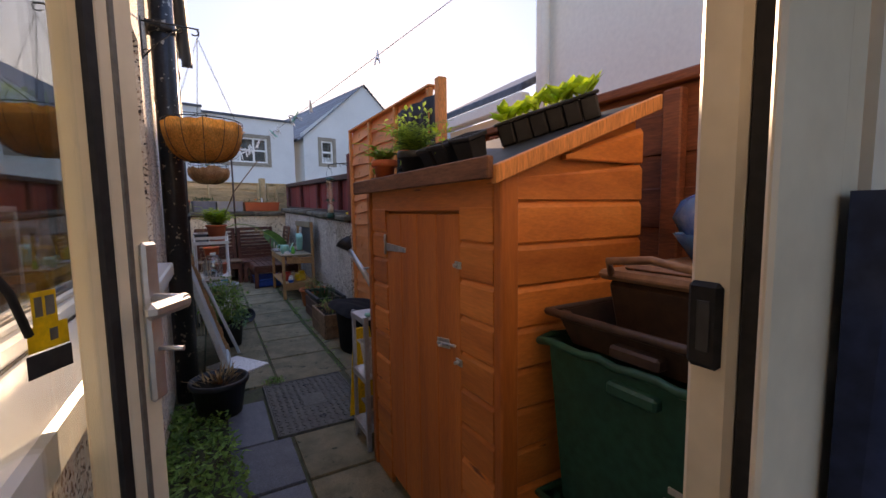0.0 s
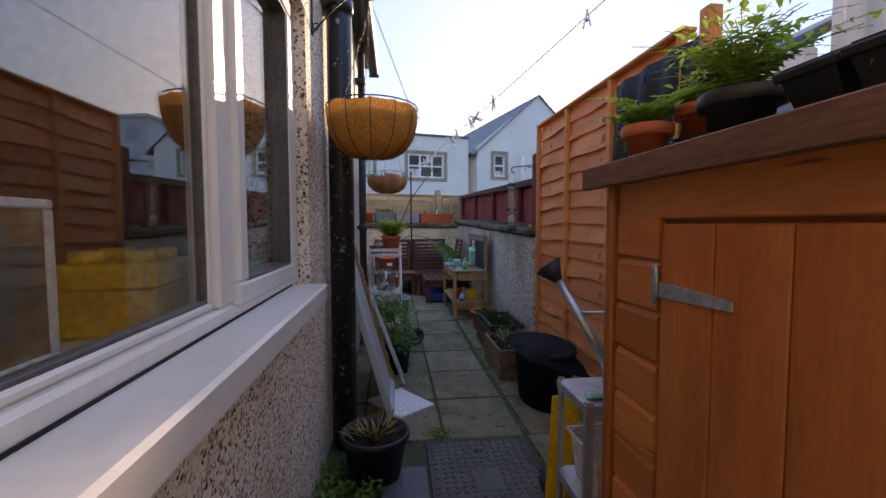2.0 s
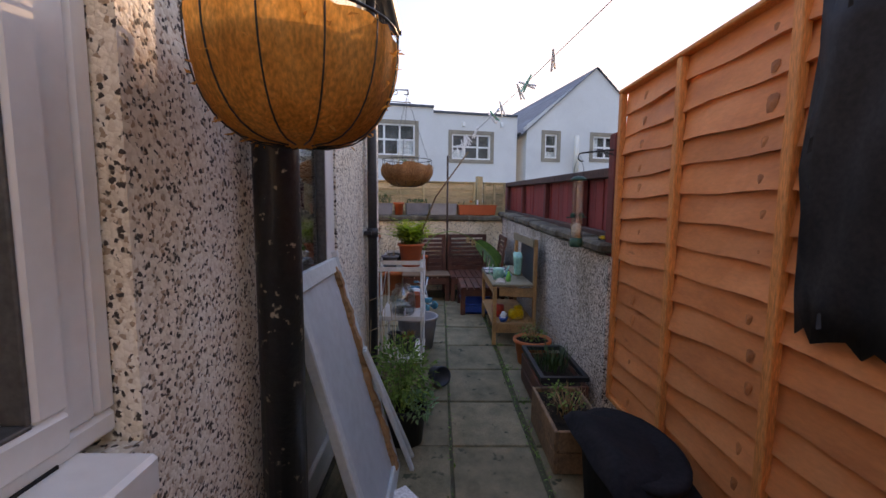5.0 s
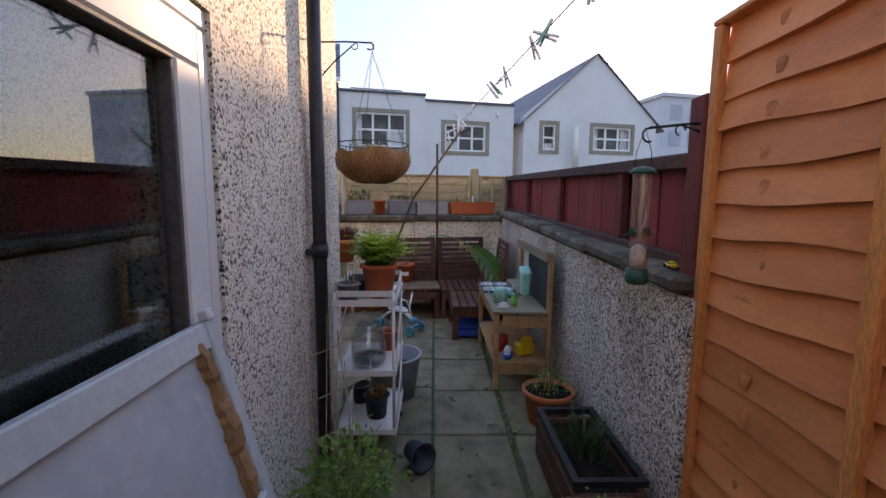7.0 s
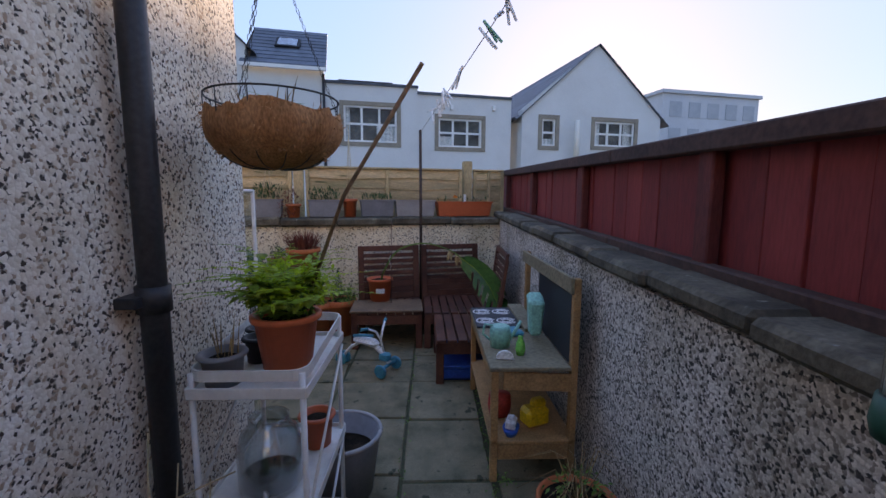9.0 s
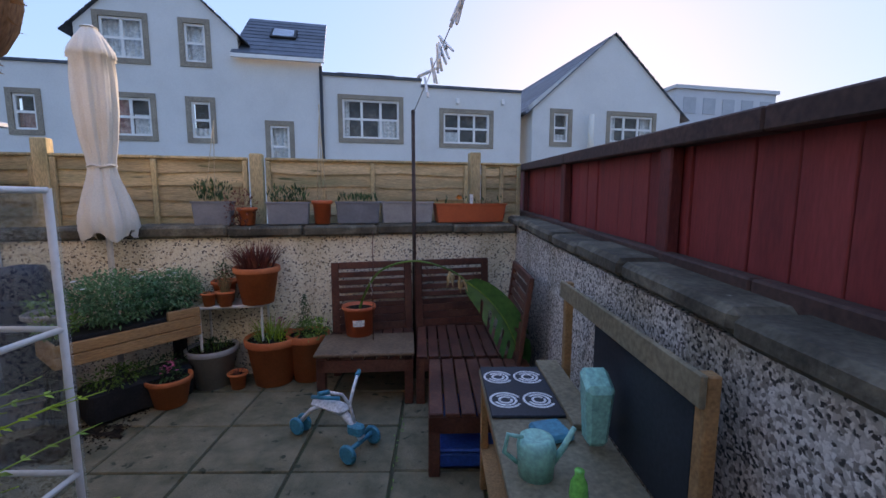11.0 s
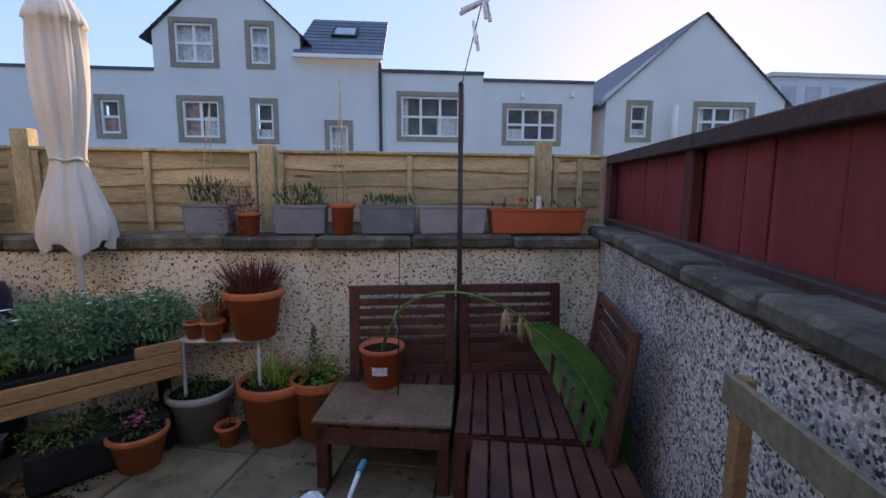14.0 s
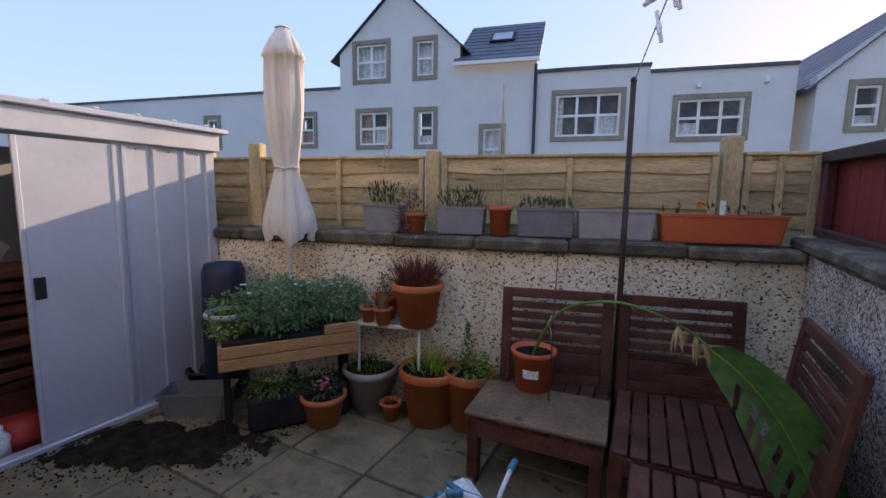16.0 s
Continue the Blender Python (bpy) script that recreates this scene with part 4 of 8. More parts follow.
# single slope with a roof light beside the gable
n = 10
for k in range(n):
    bm = bmesh.new()
    ya, yb, za, zb = lerp(-0.2, 2.6, k / n), lerp(-0.2, 2.6, (k + 1.1) / n), lerp(5.36, 7.3, k / n), lerp(5.36, 7.3, (k + 1.1) / n)
    vs = [bm.verts.new(v) for v in ((-5.2, ya, za + 0.05), (-2.75, ya, za + 0.05), (-2.75, yb, zb + 0.03), (-5.2, yb, zb + 0.03), (-5.2, ya, za), (-2.75, ya, za), (-2.75, yb, zb), (-5.2, yb, zb))]
    for f in ((0, 1, 2, 3), (4, 7, 6, 5), (0, 4, 5, 1), (3, 2, 6, 7), (0, 3, 7, 4), (1, 5, 6, 2)):
        bm.faces.new([vs[i] for i in f])
    part("slate_course", bm, "roof_slate", gh)
bm = bmesh.new()
rl = Matrix.Translation((-3.98, 1.3, 6.46)) @ Matrix.Rotation(math.atan2(1.94, 2.8), 4, "X")
cuboid(bm, (-0.38, -0.42, 0), (0.38, 0.42, 0.06), 0.01, rl)
rf = part("roof_light", bm, "gasket", gh)
bm = bmesh.new(); cuboid(bm, (-0.3, -0.34, 0.062), (0.3, 0.34, 0.07), 0, rl); part("pane", bm, "glass", rf)
bm = bmesh.new(); cuboid(bm, (-5.2, -0.26, 5.26), (-2.75, -0.16, 5.36)); part("gutter", bm, "upvc", gh)

lh = thing("low_house", FAR, "white low house wing with a flat parapet", "house")
lw = [((-10.6, -9.83, 3.05, 4.22), 1, 2, [(0, 1, 0, .5, "curtain_red")]), ((-14.39, -13.66, 3.05, 4.24), 1, 2, [])]
bm = bmesh.new(); wall_holes(bm, -26, -8.95, -0.06, 4.88, 0.05, 0.35, [(w[0][0] + .1, w[0][1] - .1, w[0][2] + .1, w[0][3] - .1) for w in lw])
bmesh.ops.remove_doubles(bm, verts=bm.verts, dist=0.0005)
part("wall", bm, "render_white", lh)
for w, c, r, fl in lw:
    far_window(lh, *w, 0.05, c, r, fl)
bm = bmesh.new(); cuboid(bm, (-26, 0.0, 4.88), (-8.95, 5, 4.95)); part("parapet_cap", bm, "roof_slate", lh)

# second gable, standing forward
g2 = thing("gabled_wing", WING, "white gabled house wing with a slate roof", "house")
GL, GR, GY = 3.20, 8.45, -1.5
GA = (GL + GR) / 2 + 0.06
gz, ga = 4.1, 6.5
g2w = [((3.78, 4.53, 3.05, 4.18), 1, 2, [(0, 1, 0, .3, "curtain_white")]), ((5.73, 7.54, 3.1, 4.19), 3, 2, [(0, .2, 0, 1, "curtain_white"), (.8, 1, 0, 1, "curtain_white")])]
bm = bmesh.new()
wall_holes(bm, GL, GR, -0.06, gz + .2, GY, GY + 0.3, [hole(w[0]) for w in g2w])
f = [bm.verts.new(p) for p in ((GL, GY, gz + .2), (GR, GY, gz + .2), (GA, GY, ga))]; g = [bm.verts.new((v.co.x, GY + 0.3, v.co.z)) for v in f]
bm.faces.new(f); bm.faces.new(g[::-1])
cuboid(bm, (GL, GY + 0.3, -0.06), (GL + 0.3, 7, gz)); cuboid(bm, (GR - 0.3, GY + 0.3, -0.06), (GR, 7, gz))
bmesh.ops.remove_doubles(bm, verts=bm.verts, dist=0.0005)
part("wall", bm, "render_white", g2)
for w, c, r, fl in g2w:
    far_window(g2, *w, GY, c, r, fl)
pitched(g2, GA, ga + 0.02, (GR - GL) / 2, gz + 0.1, GY - 0.08, 8, 0.25)
bm = bmesh.new(); rod(bm, (GL - 0.12, -0.1, -0.06), (GL - 0.12, -0.1, 4.0), 0.045); rod(bm, (GL - 0.12, -0.1, 4.0), (GL - 0.22, -1.4, 4.02), 0.05)
part("downpipe", bm, "grey_pipe", g2)
bm = bmesh.new(); rod(bm, (5.05, GY - 0.25, 2.6), (5.05, GY - 0.25, 4.0), 0.1, 0.08); part("flue", bm, "cream_render", g2)

# far flats beyond the gable
fl = thing("flats", FAR @ pose(26.5, 20, 0), "block of flats in pale greys that imitate haze", "building")
# distance haze is mixed into these pale wall and pane colours
M["haze_wall"] = mat("haze_wall", [(0.50, 0.52, 0.54), (0.60, 0.61, 0.62)], 0.3, 0.9, 0.0, 6, world_space=True, fine=0.03)
M["haze_pane"] = mat("haze_pane", [(0.34, 0.37, 0.40), (0.44, 0.46, 0.48)], 0.8, 0.5, 0.0, 6, world_space=True, fine=0.03)
bm = bmesh.new(); cuboid(bm, (0, 0, -0.06), (11, 9, 11.1)); part("wall", bm, "haze_wall", fl)
bm = bmesh.new(); cuboid(bm, (-0.2, -0.2, 11.1), (11.2, 9.2, 11.4)); part("roof", bm, "haze_wall", fl)
for j in range(2):
    for i in range(5):
        bm = bmesh.new(); cuboid(bm, (0.8 + i * 2.1, -0.05, 6.6 + j * 2.4), (2.1 + i * 2.1, 0.02, 8.0 + j * 2.4)); part("window", bm, "haze_pane", fl)

# neighbour's cream house behind the brown fence
nh = thing("neighbour_house", pose(3.0, 3.4, 0), "tall cream-rendered neighbouring house", "house")
bm = bmesh.new(); cuboid(bm, (0, -6, -0.06), (0.3, 0, 6.0)); cuboid(bm, (0.3, -0.3, -0.06), (6, 0, 6.0)); part("wall", bm, "cream_render", nh)
bm = bmesh.new(); rod(bm, (-0.09, -0.22, 0), (-0.09, -0.22, 6.0), 0.05); part("downpipe", bm, "cream_render", nh)
bm = bmesh.new(); cuboid(bm, (-0.2, -6, 6.0), (6, 0.2, 6.15)); part("roof", bm, "roof_slate", nh)
ex = thing("lean_to", pose(3.0, 3.45, 0), "low white lean-to with a slate roof", "extension")
bm = bmesh.new(); cuboid(bm, (0.0, 0, -0.06), (0.3, 1.7, 2.28)); part("wall", bm, "cream_render", ex)
bm = bmesh.new()
vs = cuboid(bm, (-0.15, -0.0, 2.42), (1.1, 1.75, 2.50), 0.01)
for v in vs:
    v.co.z += 0.5 * (v.co.x + 0.15)
part("roof", bm, "roof_slate", ex)
bm = bmesh.new(); cuboid(bm, (-0.16, 0, 2.28), (-0.02, 1.75, 2.42), 0.02); part("fascia", bm, "cream_render", ex)

# ---- materials of loose things ----
M["terracotta"] = mat("terracotta", [(0.46, 0.110, 0.038), (0.58, 0.155, 0.054), (0.64, 0.19, 0.072)], 3, 0.7, 0.05, 60, rnd=0.10, fine=0.07, dots=((0.34, 0.12, 0.06), 8, 0.26))
M["terra_plastic"] = mat("terra_plastic", [(0.55, 0.110, 0.040), (0.62, 0.140, 0.052)], 3, 0.45, 0.02, 40, rnd=0.1, fine=0.05)
M["black_sheet"] = mat("black_sheet", [(0.008, 0.008, 0.010), (0.018, 0.018, 0.021)], 6, 0.85, 0.2, 50, spec=0.15)
M["black_plastic"] = mat("black_plastic", [(0.010, 0.010, 0.011), (0.028, 0.028, 0.030)], 6, 0.5, 0.15, 50, rnd=0.2, dots=((0.09, 0.08, 0.06), 12, 0.28))
M["grey_plastic"] = mat("grey_plastic", [(0.169, 0.176, 0.195), (0.247, 0.254, 0.273)], 5, 0.55, 0.05, 50, fine=0.07, rnd=0.15, dots=((0.26, 0.25, 0.23), 9, 0.25))
M["light_grey_plastic"] = mat("light_grey_plastic", [(0.30, 0.29, 0.28), (0.42, 0.41, 0.40)], 5, 0.55, 0.05, 50, fine=0.07, rnd=0.1, dots=((0.18, 0.16, 0.12), 9, 0.26))
M["green_plastic"] = mat("green_plastic", [(0.008, 0.055, 0.035), (0.014, 0.085, 0.055)], 4, 0.45, 0.1, 40, dots=((0.10, 0.14, 0.11), 15, 0.27))
M["brown_plastic"] = mat("brown_plastic", [(0.20, 0.10, 0.058), (0.33, 0.19, 0.115)], 4, 0.5, 0.1, 40, dots=((0.30, 0.22, 0.16), 11, 0.28))
M["dark_brown_plastic"] = mat("dark_brown_plastic", [(0.035, 0.02, 0.014), (0.065, 0.04, 0.028)], 4, 0.45, 0.1, 40)
M["white_metal"] = mat("white_metal", [(0.66, 0.64, 0.58), (0.78, 0.77, 0.73)], 6, 0.4, 0.03, 50, fine=0.06, dots=((0.30, 0.22, 0.14), 16, 0.25))
M["coir"] = mat("coir", [(0.48, 0.18, 0.035), (0.72, 0.32, 0.075), (0.82, 0.42, 0.13)], 6, 0.95, 0.7, 150, stretch=(1, 1, 0.5), fine=0.3, trans=0.45)
M["coir_brown"] = mat("coir_brown", [(0.30, 0.13, 0.05), (0.48, 0.23, 0.10), (0.60, 0.33, 0.17)], 7, 0.95, 0.8, 160, stretch=(1, 1, 0.4), fine=0.35, trans=0.3)
M["wire"] = mat("wire", [(0.015, 0.016, 0.015), (0.035, 0.035, 0.032)], 9, 0.5, 0.1)
M["leaf_fern"] = mat("leaf_fern", [(0.145, 0.275, 0.036), (0.319, 0.493, 0.072), (0.493, 0.638, 0.145)], 5, 0.55, 0.1, 60, trans=0.4, island=0.35)
M["leaf_mid"] = mat("leaf_mid", [(0.07, 0.17, 0.03), (0.15, 0.29, 0.06), (0.23, 0.39, 0.09)], 5, 0.55, 0.1, 60, trans=0.35, island=0.35)
M["leaf_dark"] = mat("leaf_dark", [(0.025, 0.063, 0.020), (0.056, 0.119, 0.035)], 5, 0.55, 0.1, 60, island=0.35)
M["leaf_grey"] = mat("leaf_grey", [(0.06, 0.17, 0.075), (0.13, 0.29, 0.14), (0.24, 0.42, 0.22)], 5, 0.6, 0.1, 60, trans=0.25, island=0.3)
M["leaf_lime"] = mat("leaf_lime", [(0.32, 0.50, 0.03), (0.55, 0.70, 0.06)], 5, 0.5, 0.1, 60, trans=0.5, island=0.25)
M["leaf_red"] = mat("leaf_red", [(0.13, 0.028, 0.02), (0.24, 0.07, 0.045)], 5, 0.7, 0.1, 60, island=0.35)
M["leaf_dry"] = mat("leaf_dry", [(0.240, 0.144, 0.060), (0.432, 0.300, 0.144)], 5, 0.8, 0.2, 60, island=0.3)
M["leaf_big"] = mat("leaf_big", [(0.026, 0.095, 0.022), (0.055, 0.165, 0.036), (0.095, 0.24, 0.052)], 4, 0.35, 0.25, 30, stretch=(1, 1, 1), coat=0.15, trans=0.2)
M["cane"] = mat("cane", [(0.40, 0.30, 0.17), (0.58, 0.47, 0.30)], 7, 0.6, 0.15, 60, rnd=0.15)
M["petal_white"] = mat("petal_white", [(0.75, 0.75, 0.70), (0.85, 0.85, 0.82)], 9, 0.6, 0)
M["petal_pink"] = mat("petal_pink", [(0.55, 0.06, 0.20), (0.75, 0.20, 0.36)], 9, 0.6, 0)
M["steel"] = mat("steel", [(0.45, 0.46, 0.47), (0.62, 0.63, 0.64)], 5, 0.42, 0.03, 40, metal=0.8, fine=0.08)
M["yellow"] = mat("yellow", [(0.62, 0.36, 0.01), (0.78, 0.50, 0.02)], 4, 0.4, 0.03)
M["paper"] = mat("paper", [(0.72, 0.72, 0.70), (0.82, 0.82, 0.80)], 4, 0.7, 0.03)
M["mint"] = mat("mint", [(0.20, 0.52, 0.42), (0.28, 0.62, 0.50)], 4, 0.4, 0.03)
M["teal"] = mat("teal", [(0.02, 0.20, 0.28), (0.04, 0.30, 0.40)], 4, 0.4, 0.03)
M["blue"] = mat("blue", [(0.01, 0.06, 0.30), (0.02, 0.12, 0.45)], 4, 0.4, 0.05)
M["red"] = mat("red", [(0.40, 0.03, 0.025), (0.55, 0.06, 0.04)], 4, 0.5, 0.03)
M["grey_paint"] = mat("grey_paint", [(0.43, 0.49, 0.49), (0.55, 0.60, 0.58)], 4, 0.6, 0.1, 50, fine=0.08, dots=((0.55, 0.52, 0.44), 7, 0.31))
M["bare_wood"] = mat("bare_wood", [(0.26, 0.13, 0.055), (0.42, 0.24, 0.11)], 4, 0.75, 0.3, 50, stretch=(4, 4, 0.6), dots=((0.14, 0.065, 0.03), 8, 0.32))
M["kitchen_wood"] = mat("kitchen_wood", [(0.308, 0.161, 0.063), (0.504, 0.280, 0.119)], 4, 0.7, 0.25, 50, stretch=(2, 2, 2), rnd=0.15)
M["kitchen_top"] = mat("kitchen_top", [(0.18, 0.145, 0.085), (0.29, 0.235, 0.145)], 4, 0.7, 0.25, 50)
M["board_black"] = mat("board_black", [(0.012, 0.016, 0.022), (0.03, 0.036, 0.045)], 3, 0.5, 0.05)
M["bench_wood"] = mat("bench_wood", [(0.050, 0.016, 0.010), (0.110, 0.036, 0.021), (0.165, 0.064, 0.037)], 4, 0.55, 0.35, 55, rnd=0.25, dots=((0.17, 0.13, 0.10), 12, 0.27))
M["bench_top"] = mat("bench_top", [(0.165, 0.095, 0.052), (0.29, 0.18, 0.105)], 4, 0.75, 0.4, 55, rnd=0.15, dots=((0.09, 0.055, 0.035), 10, 0.34))
M["cloth"] = mat("cloth", [(0.74, 0.69, 0.58), (0.82, 0.79, 0.71)], 3, 0.9, 0.2, 120, fine=0.06, trans=0.1)
M["shed_metal"] = mat("shed_metal", [(0.450, 0.500, 0.562), (0.550, 0.600, 0.663)], 1.6, 0.42, 0.04, 30, fine=0.03, metal=0.25, dots=((0.20, 0.16, 0.12), 22, 0.25))
M["manhole"] = mat("manhole", [(0.070, 0.066, 0.056), (0.140, 0.133, 0.112)], 9, 0.7, 0.4, 70, dots=((0.17, 0.13, 0.09), 13, 0.32))
M["dark_pot"] = mat("dark_pot", [(0.022, 0.03, 0.045), (0.05, 0.06, 0.08)], 5, 0.5, 0.1)
M["rope"] = mat("rope", [(0.30, 0.28, 0.26), (0.45, 0.42, 0.40)], 9, 0.8, 0.2)
M["blue_film"] = mat("blue_film", [(0.02, 0.09, 0.26), (0.04, 0.17, 0.42), (0.20, 0.36, 0.55)], 7, 0.22, 0.5, 18)
M["dark_cloth"] = mat("dark_cloth", [(0.008, 0.012, 0.03), (0.022, 0.036, 0.09), (0.05, 0.06, 0.10)], 3, 0.9, 0.3, 60)
M["peanut"] = mat("peanut", [(0.45, 0.38, 0.28), (0.70, 0.66, 0.58)], 30, 0.5, 0.3, 90)

# ---- doorway ----
dl = thing("door_2", pose(-0.255, 0.40, 0.0, 0, 0, -28), "open cream-framed glazed back door with a lever handle", "door", kind="structure")
LW = 0.385
bm = bmesh.new()
cuboid(bm, (-0.06, 0.0, 0.02), (0.0, 0.05, 2.05), 0.008); cuboid(bm, (-0.06, LW - 0.078, 0.02), (0.0, LW, 2.05), 0.008)
cuboid(bm, (-0.06, 0.05, 1.93), (0.0, LW - 0.078, 2.05), 0.008); cuboid(bm, (-0.06, 0.05, 0.02), (0.0, LW - 0.078, 0.16), 0.008)
part("door_leaf", bm, "cream_frame", dl)
bm = bmesh.new()
cuboid(bm, (-0.004, LW - 0.098, 0.15), (0.004, LW - 0.076, 1.94), 0.003); cuboid(bm, (-0.004, 0.048, 0.15), (0.004, 0.06, 1.94), 0.003)
part("gasket", bm, "gasket", dl)
bm = bmesh.new(); cuboid(bm, (-0.008, LW - 0.052, 0.03), (0.002, LW - 0.040, 2.04), 0.002)
part("seal", bm, "seal_grey", dl)
bm = bmesh.new(); cuboid(bm, (-0.034, 0.05, 0.16), (-0.028, LW - 0.078, 1.93)); pn = part("pane", bm, "glass", dl); pn.visible_shadow = False
bm = bmesh.new()
cuboid(bm, (0.0, LW - 0.034, 0.96), (0.010, LW - 0.004, 1.19), 0.004)
part("handle_plate", bm, "steel", dl, "brushed steel handle plate")
bm = bmesh.new()
rod(bm, (0.008, LW - 0.018, 1.105), (0.055, LW - 0.018, 1.105), 0.011, 0.010, 14)
vs = cuboid(bm, (0.040, LW - 0.095, 1.094), (0.058, LW - 0.008, 1.116), 0.007)
part("door_handle", bm, "steel", dl, "brushed steel lever handle")
bm = bmesh.new(); rod(bm, (0.008, LW - 0.018, 1.035), (0.045, LW - 0.018, 1.035), 0.0035)
part("key", bm, "steel", dl)
# digger sticker on the glass
st = part("sticker", (lambda b: (cuboid(b, (-0.027, 0.214, 1.080), (-0.0262, 0.264, 1.108)), cuboid(b, (-0.027, 0.222, 1.108), (-0.0262, 0.252, 1.146)), b)[2])(bmesh.new()), "yellow", dl, "yellow digger sticker")
bm = bmesh.new(); cuboid(bm, (-0.0265, 0.210, 1.052), (-0.0258, 0.266, 1.078), 0.0003); part("track", bm, "gasket", st)
for y0, y1, z0, z1 in ((0.225, 0.234, 1.118, 1.140), (0.238, 0.249, 1.118, 1.140), (0.240, 0.250, 1.088, 1.102)):
    bm = bmesh.new(); cuboid(bm, (-0.0268, y0, z0), (-0.0258, y1, z1)); part("cab_window", bm, "seal_grey", st)
bm = bmesh.new(); tube(bm, [(-0.0265, 0.216, 1.10), (-0.0265, 0.200, 1.150), (-0.0265, 0.186, 1.172), (-0.0265, 0.160, 1.182)], 0.0045, 5); part("arm", bm, "gasket", st)
bm = bmesh.new(); tube(bm, [(-0.0265, 0.160, 1.182), (-0.0265, 0.146, 1.160), (-0.0265, 0.150, 1.140)], 0.007, 5); part("bucket", bm, "gasket", st)
jb = thing("door_frame", pose(0.40, 0.15, 0.0), "cream door frame with a black lock keep", "door frame", kind="structure")
bm = bmesh.new(); cuboid(bm, (0.0, 0.042, 0.0), (0.05, 0.085, 2.1), 0.006)
part("jamb", bm, "cream_frame", jb)
bm = bmesh.new(); cuboid(bm, (-0.055, -0.006, 0.0), (0.055, 0.002, 2.1), 0.003)
part("architrave", bm, "cream_frame", jb)
bm = bmesh.new(); cuboid(bm, (0.056, -0.004, 0.0), (0.095, 0.006, 2.1), 0.003)
part("wall_trim", bm, "cream_frame", jb)
bm = bmesh.new(); cuboid(bm, (0.004, 0.003, 0.0), (0.05, 0.041, 2.1), 0.002)
part("weather_seal", bm, "gasket", jb)
kp = part("lock_keep", (lambda b: (cuboid(b, (-0.006, 0.052, 1.078), (0.004, 0.083, 1.160), 0.005), b)[1])(bmesh.new()), "gasket", jb, "black metal lock keep")
bm = bmesh.new(); cuboid(bm, (-0.0075, 0.060, 1.095), (-0.0062, 0.072, 1.143), 0.001); part("slot", bm, "grey_pipe", kp)
# dark folded cloth inside by the door, invented for an unclear dark area
bm = bmesh.new()
cols = []
for i in range(25):
    x = 0.445 + i * 0.022
    cols.append([bm.verts.new((x, 0.108 - 0.014 * math.sin(i * 1.1) - 0.008 * math.sin(i * 2.7 + z * 5), z)) for z in (0.35, 0.7, 1.0, 1.24)] + [bm.verts.new((x, 0.136, z)) for z in (1.24, 0.35)])
for a, c in zip(cols, cols[1:]):
    for k in range(6):
        bm.faces.new((a[k], c[k], c[(k + 1) % 6], a[(k + 1) % 6])).smooth = True
bm.faces.new(cols[0]); bm.faces.new(cols[-1][::-1])
solid("coat", bm, "dark_cloth", "dark blue folded cloth standing in for an unclear dark area", "coat")
# behind the house window
yb = thing("toy_box", pose(-0.50, 1.86, 0.985, 0, 0, 8), "yellow plastic storage box shaped like a toy brick", "box")
bm = bmesh.new(); cuboid(bm, (-0.09, -0.12, 0.0), (0.09, 0.12, 0.14), 0.01); cuboid(bm, (-0.098, -0.128, 0.095), (0.098, 0.128, 0.15), 0.01); part("body", bm, "yellow", yb)
for a in (-0.045, 0.045):
    for c in (-0.06, 0.06):
        bm = bmesh.new(); rod(bm, (a, c, 0.15), (a, c, 0.175), 0.034, 0.033, 18); part("stud", bm, "yellow", yb)
bm = bmesh.new(); cuboid(bm, (-1.0, 0.2, 0.90), (-0.44, 2.9, 0.985), 0.006)
solid("window_board", bm, "upvc", "white window board inside the house window", "sill", kind="structure")
bm = bmesh.new(); frame_ring(bm, -0.22, 0.22, 0.0, 0.27, 0.016, -0.012, 0.0, 0.003)
pf = solid("picture_frame", bm, "paper", "white picture frame standing on the window board", "picture frame", m=pose(-0.47, 1.40, 0.986))
bm = bmesh.new(); cuboid(bm, (-0.010, -0.204, 0.016), (-0.006, 0.204, 0.254)); part("picture", bm, mat("picture", [(0.03, 0.16, 0.20), (0.20, 0.14, 0.05), (0.42, 0.40, 0.30)], 7, 0.5, 0, 30), pf)
bm = bmesh.new(); lathe(bm, [(0.0, 0.0), (0.055, 0.0), (0.06, 0.02), (0.05, 0.10), (0.038, 0.18), (0.05, 0.27), (0.062, 0.34), (0.058, 0.34), (0.034, 0.18), (0.045, 0.05), (0.0, 0.03)], 28)
solid("vase", bm, "jar_glass", "tall clear glass vase on the window board", "vase", m=pose(-0.60, 1.60, 0.986))


# ---- plant pots ----
def pot_profile(r0, r1, h, rim=0.03, lip=0.008, t=0.008):
    return [(0.0, 0.0), (r0, 0.0), (lerp(r0, r1, 1 - rim / h) - 0.002, h - rim), (r1 + lip - 0.003, h - rim), (r1 + lip, h - rim + 0.004), (r1 + lip, h - 0.004), (r1 + lip - 0.004, h), (r1 - t, h), (r1 - t - 0.006, h - 0.035), (0.0, h - 0.03)]
def potted(m, r0, r1, h, material, label, cat="potted plant", group="", rim=0.03, squash=(1, 1), pot_label=""):
    t = thing("potted_plant", m, label, cat, group)
    bm = bmesh.new(); lathe(bm, pot_profile(r0, r1, h, rim), 28, squash=squash); part("pot", bm, material, t, pot_label)
    bm = bmesh.new(); lathe(bm, [(0.0, h - 0.018), (r1 * 0.5, h - 0.014), (r1 - 0.009, h - 0.026)], 20, wob=0.01, squash=squash); part("soil", bm, "soil", t)
    return t
def foliage(t, material, name="foliage", **kw):
    bm = bmesh.new(); bushy(bm, **kw); return part(name, bm, material, t)
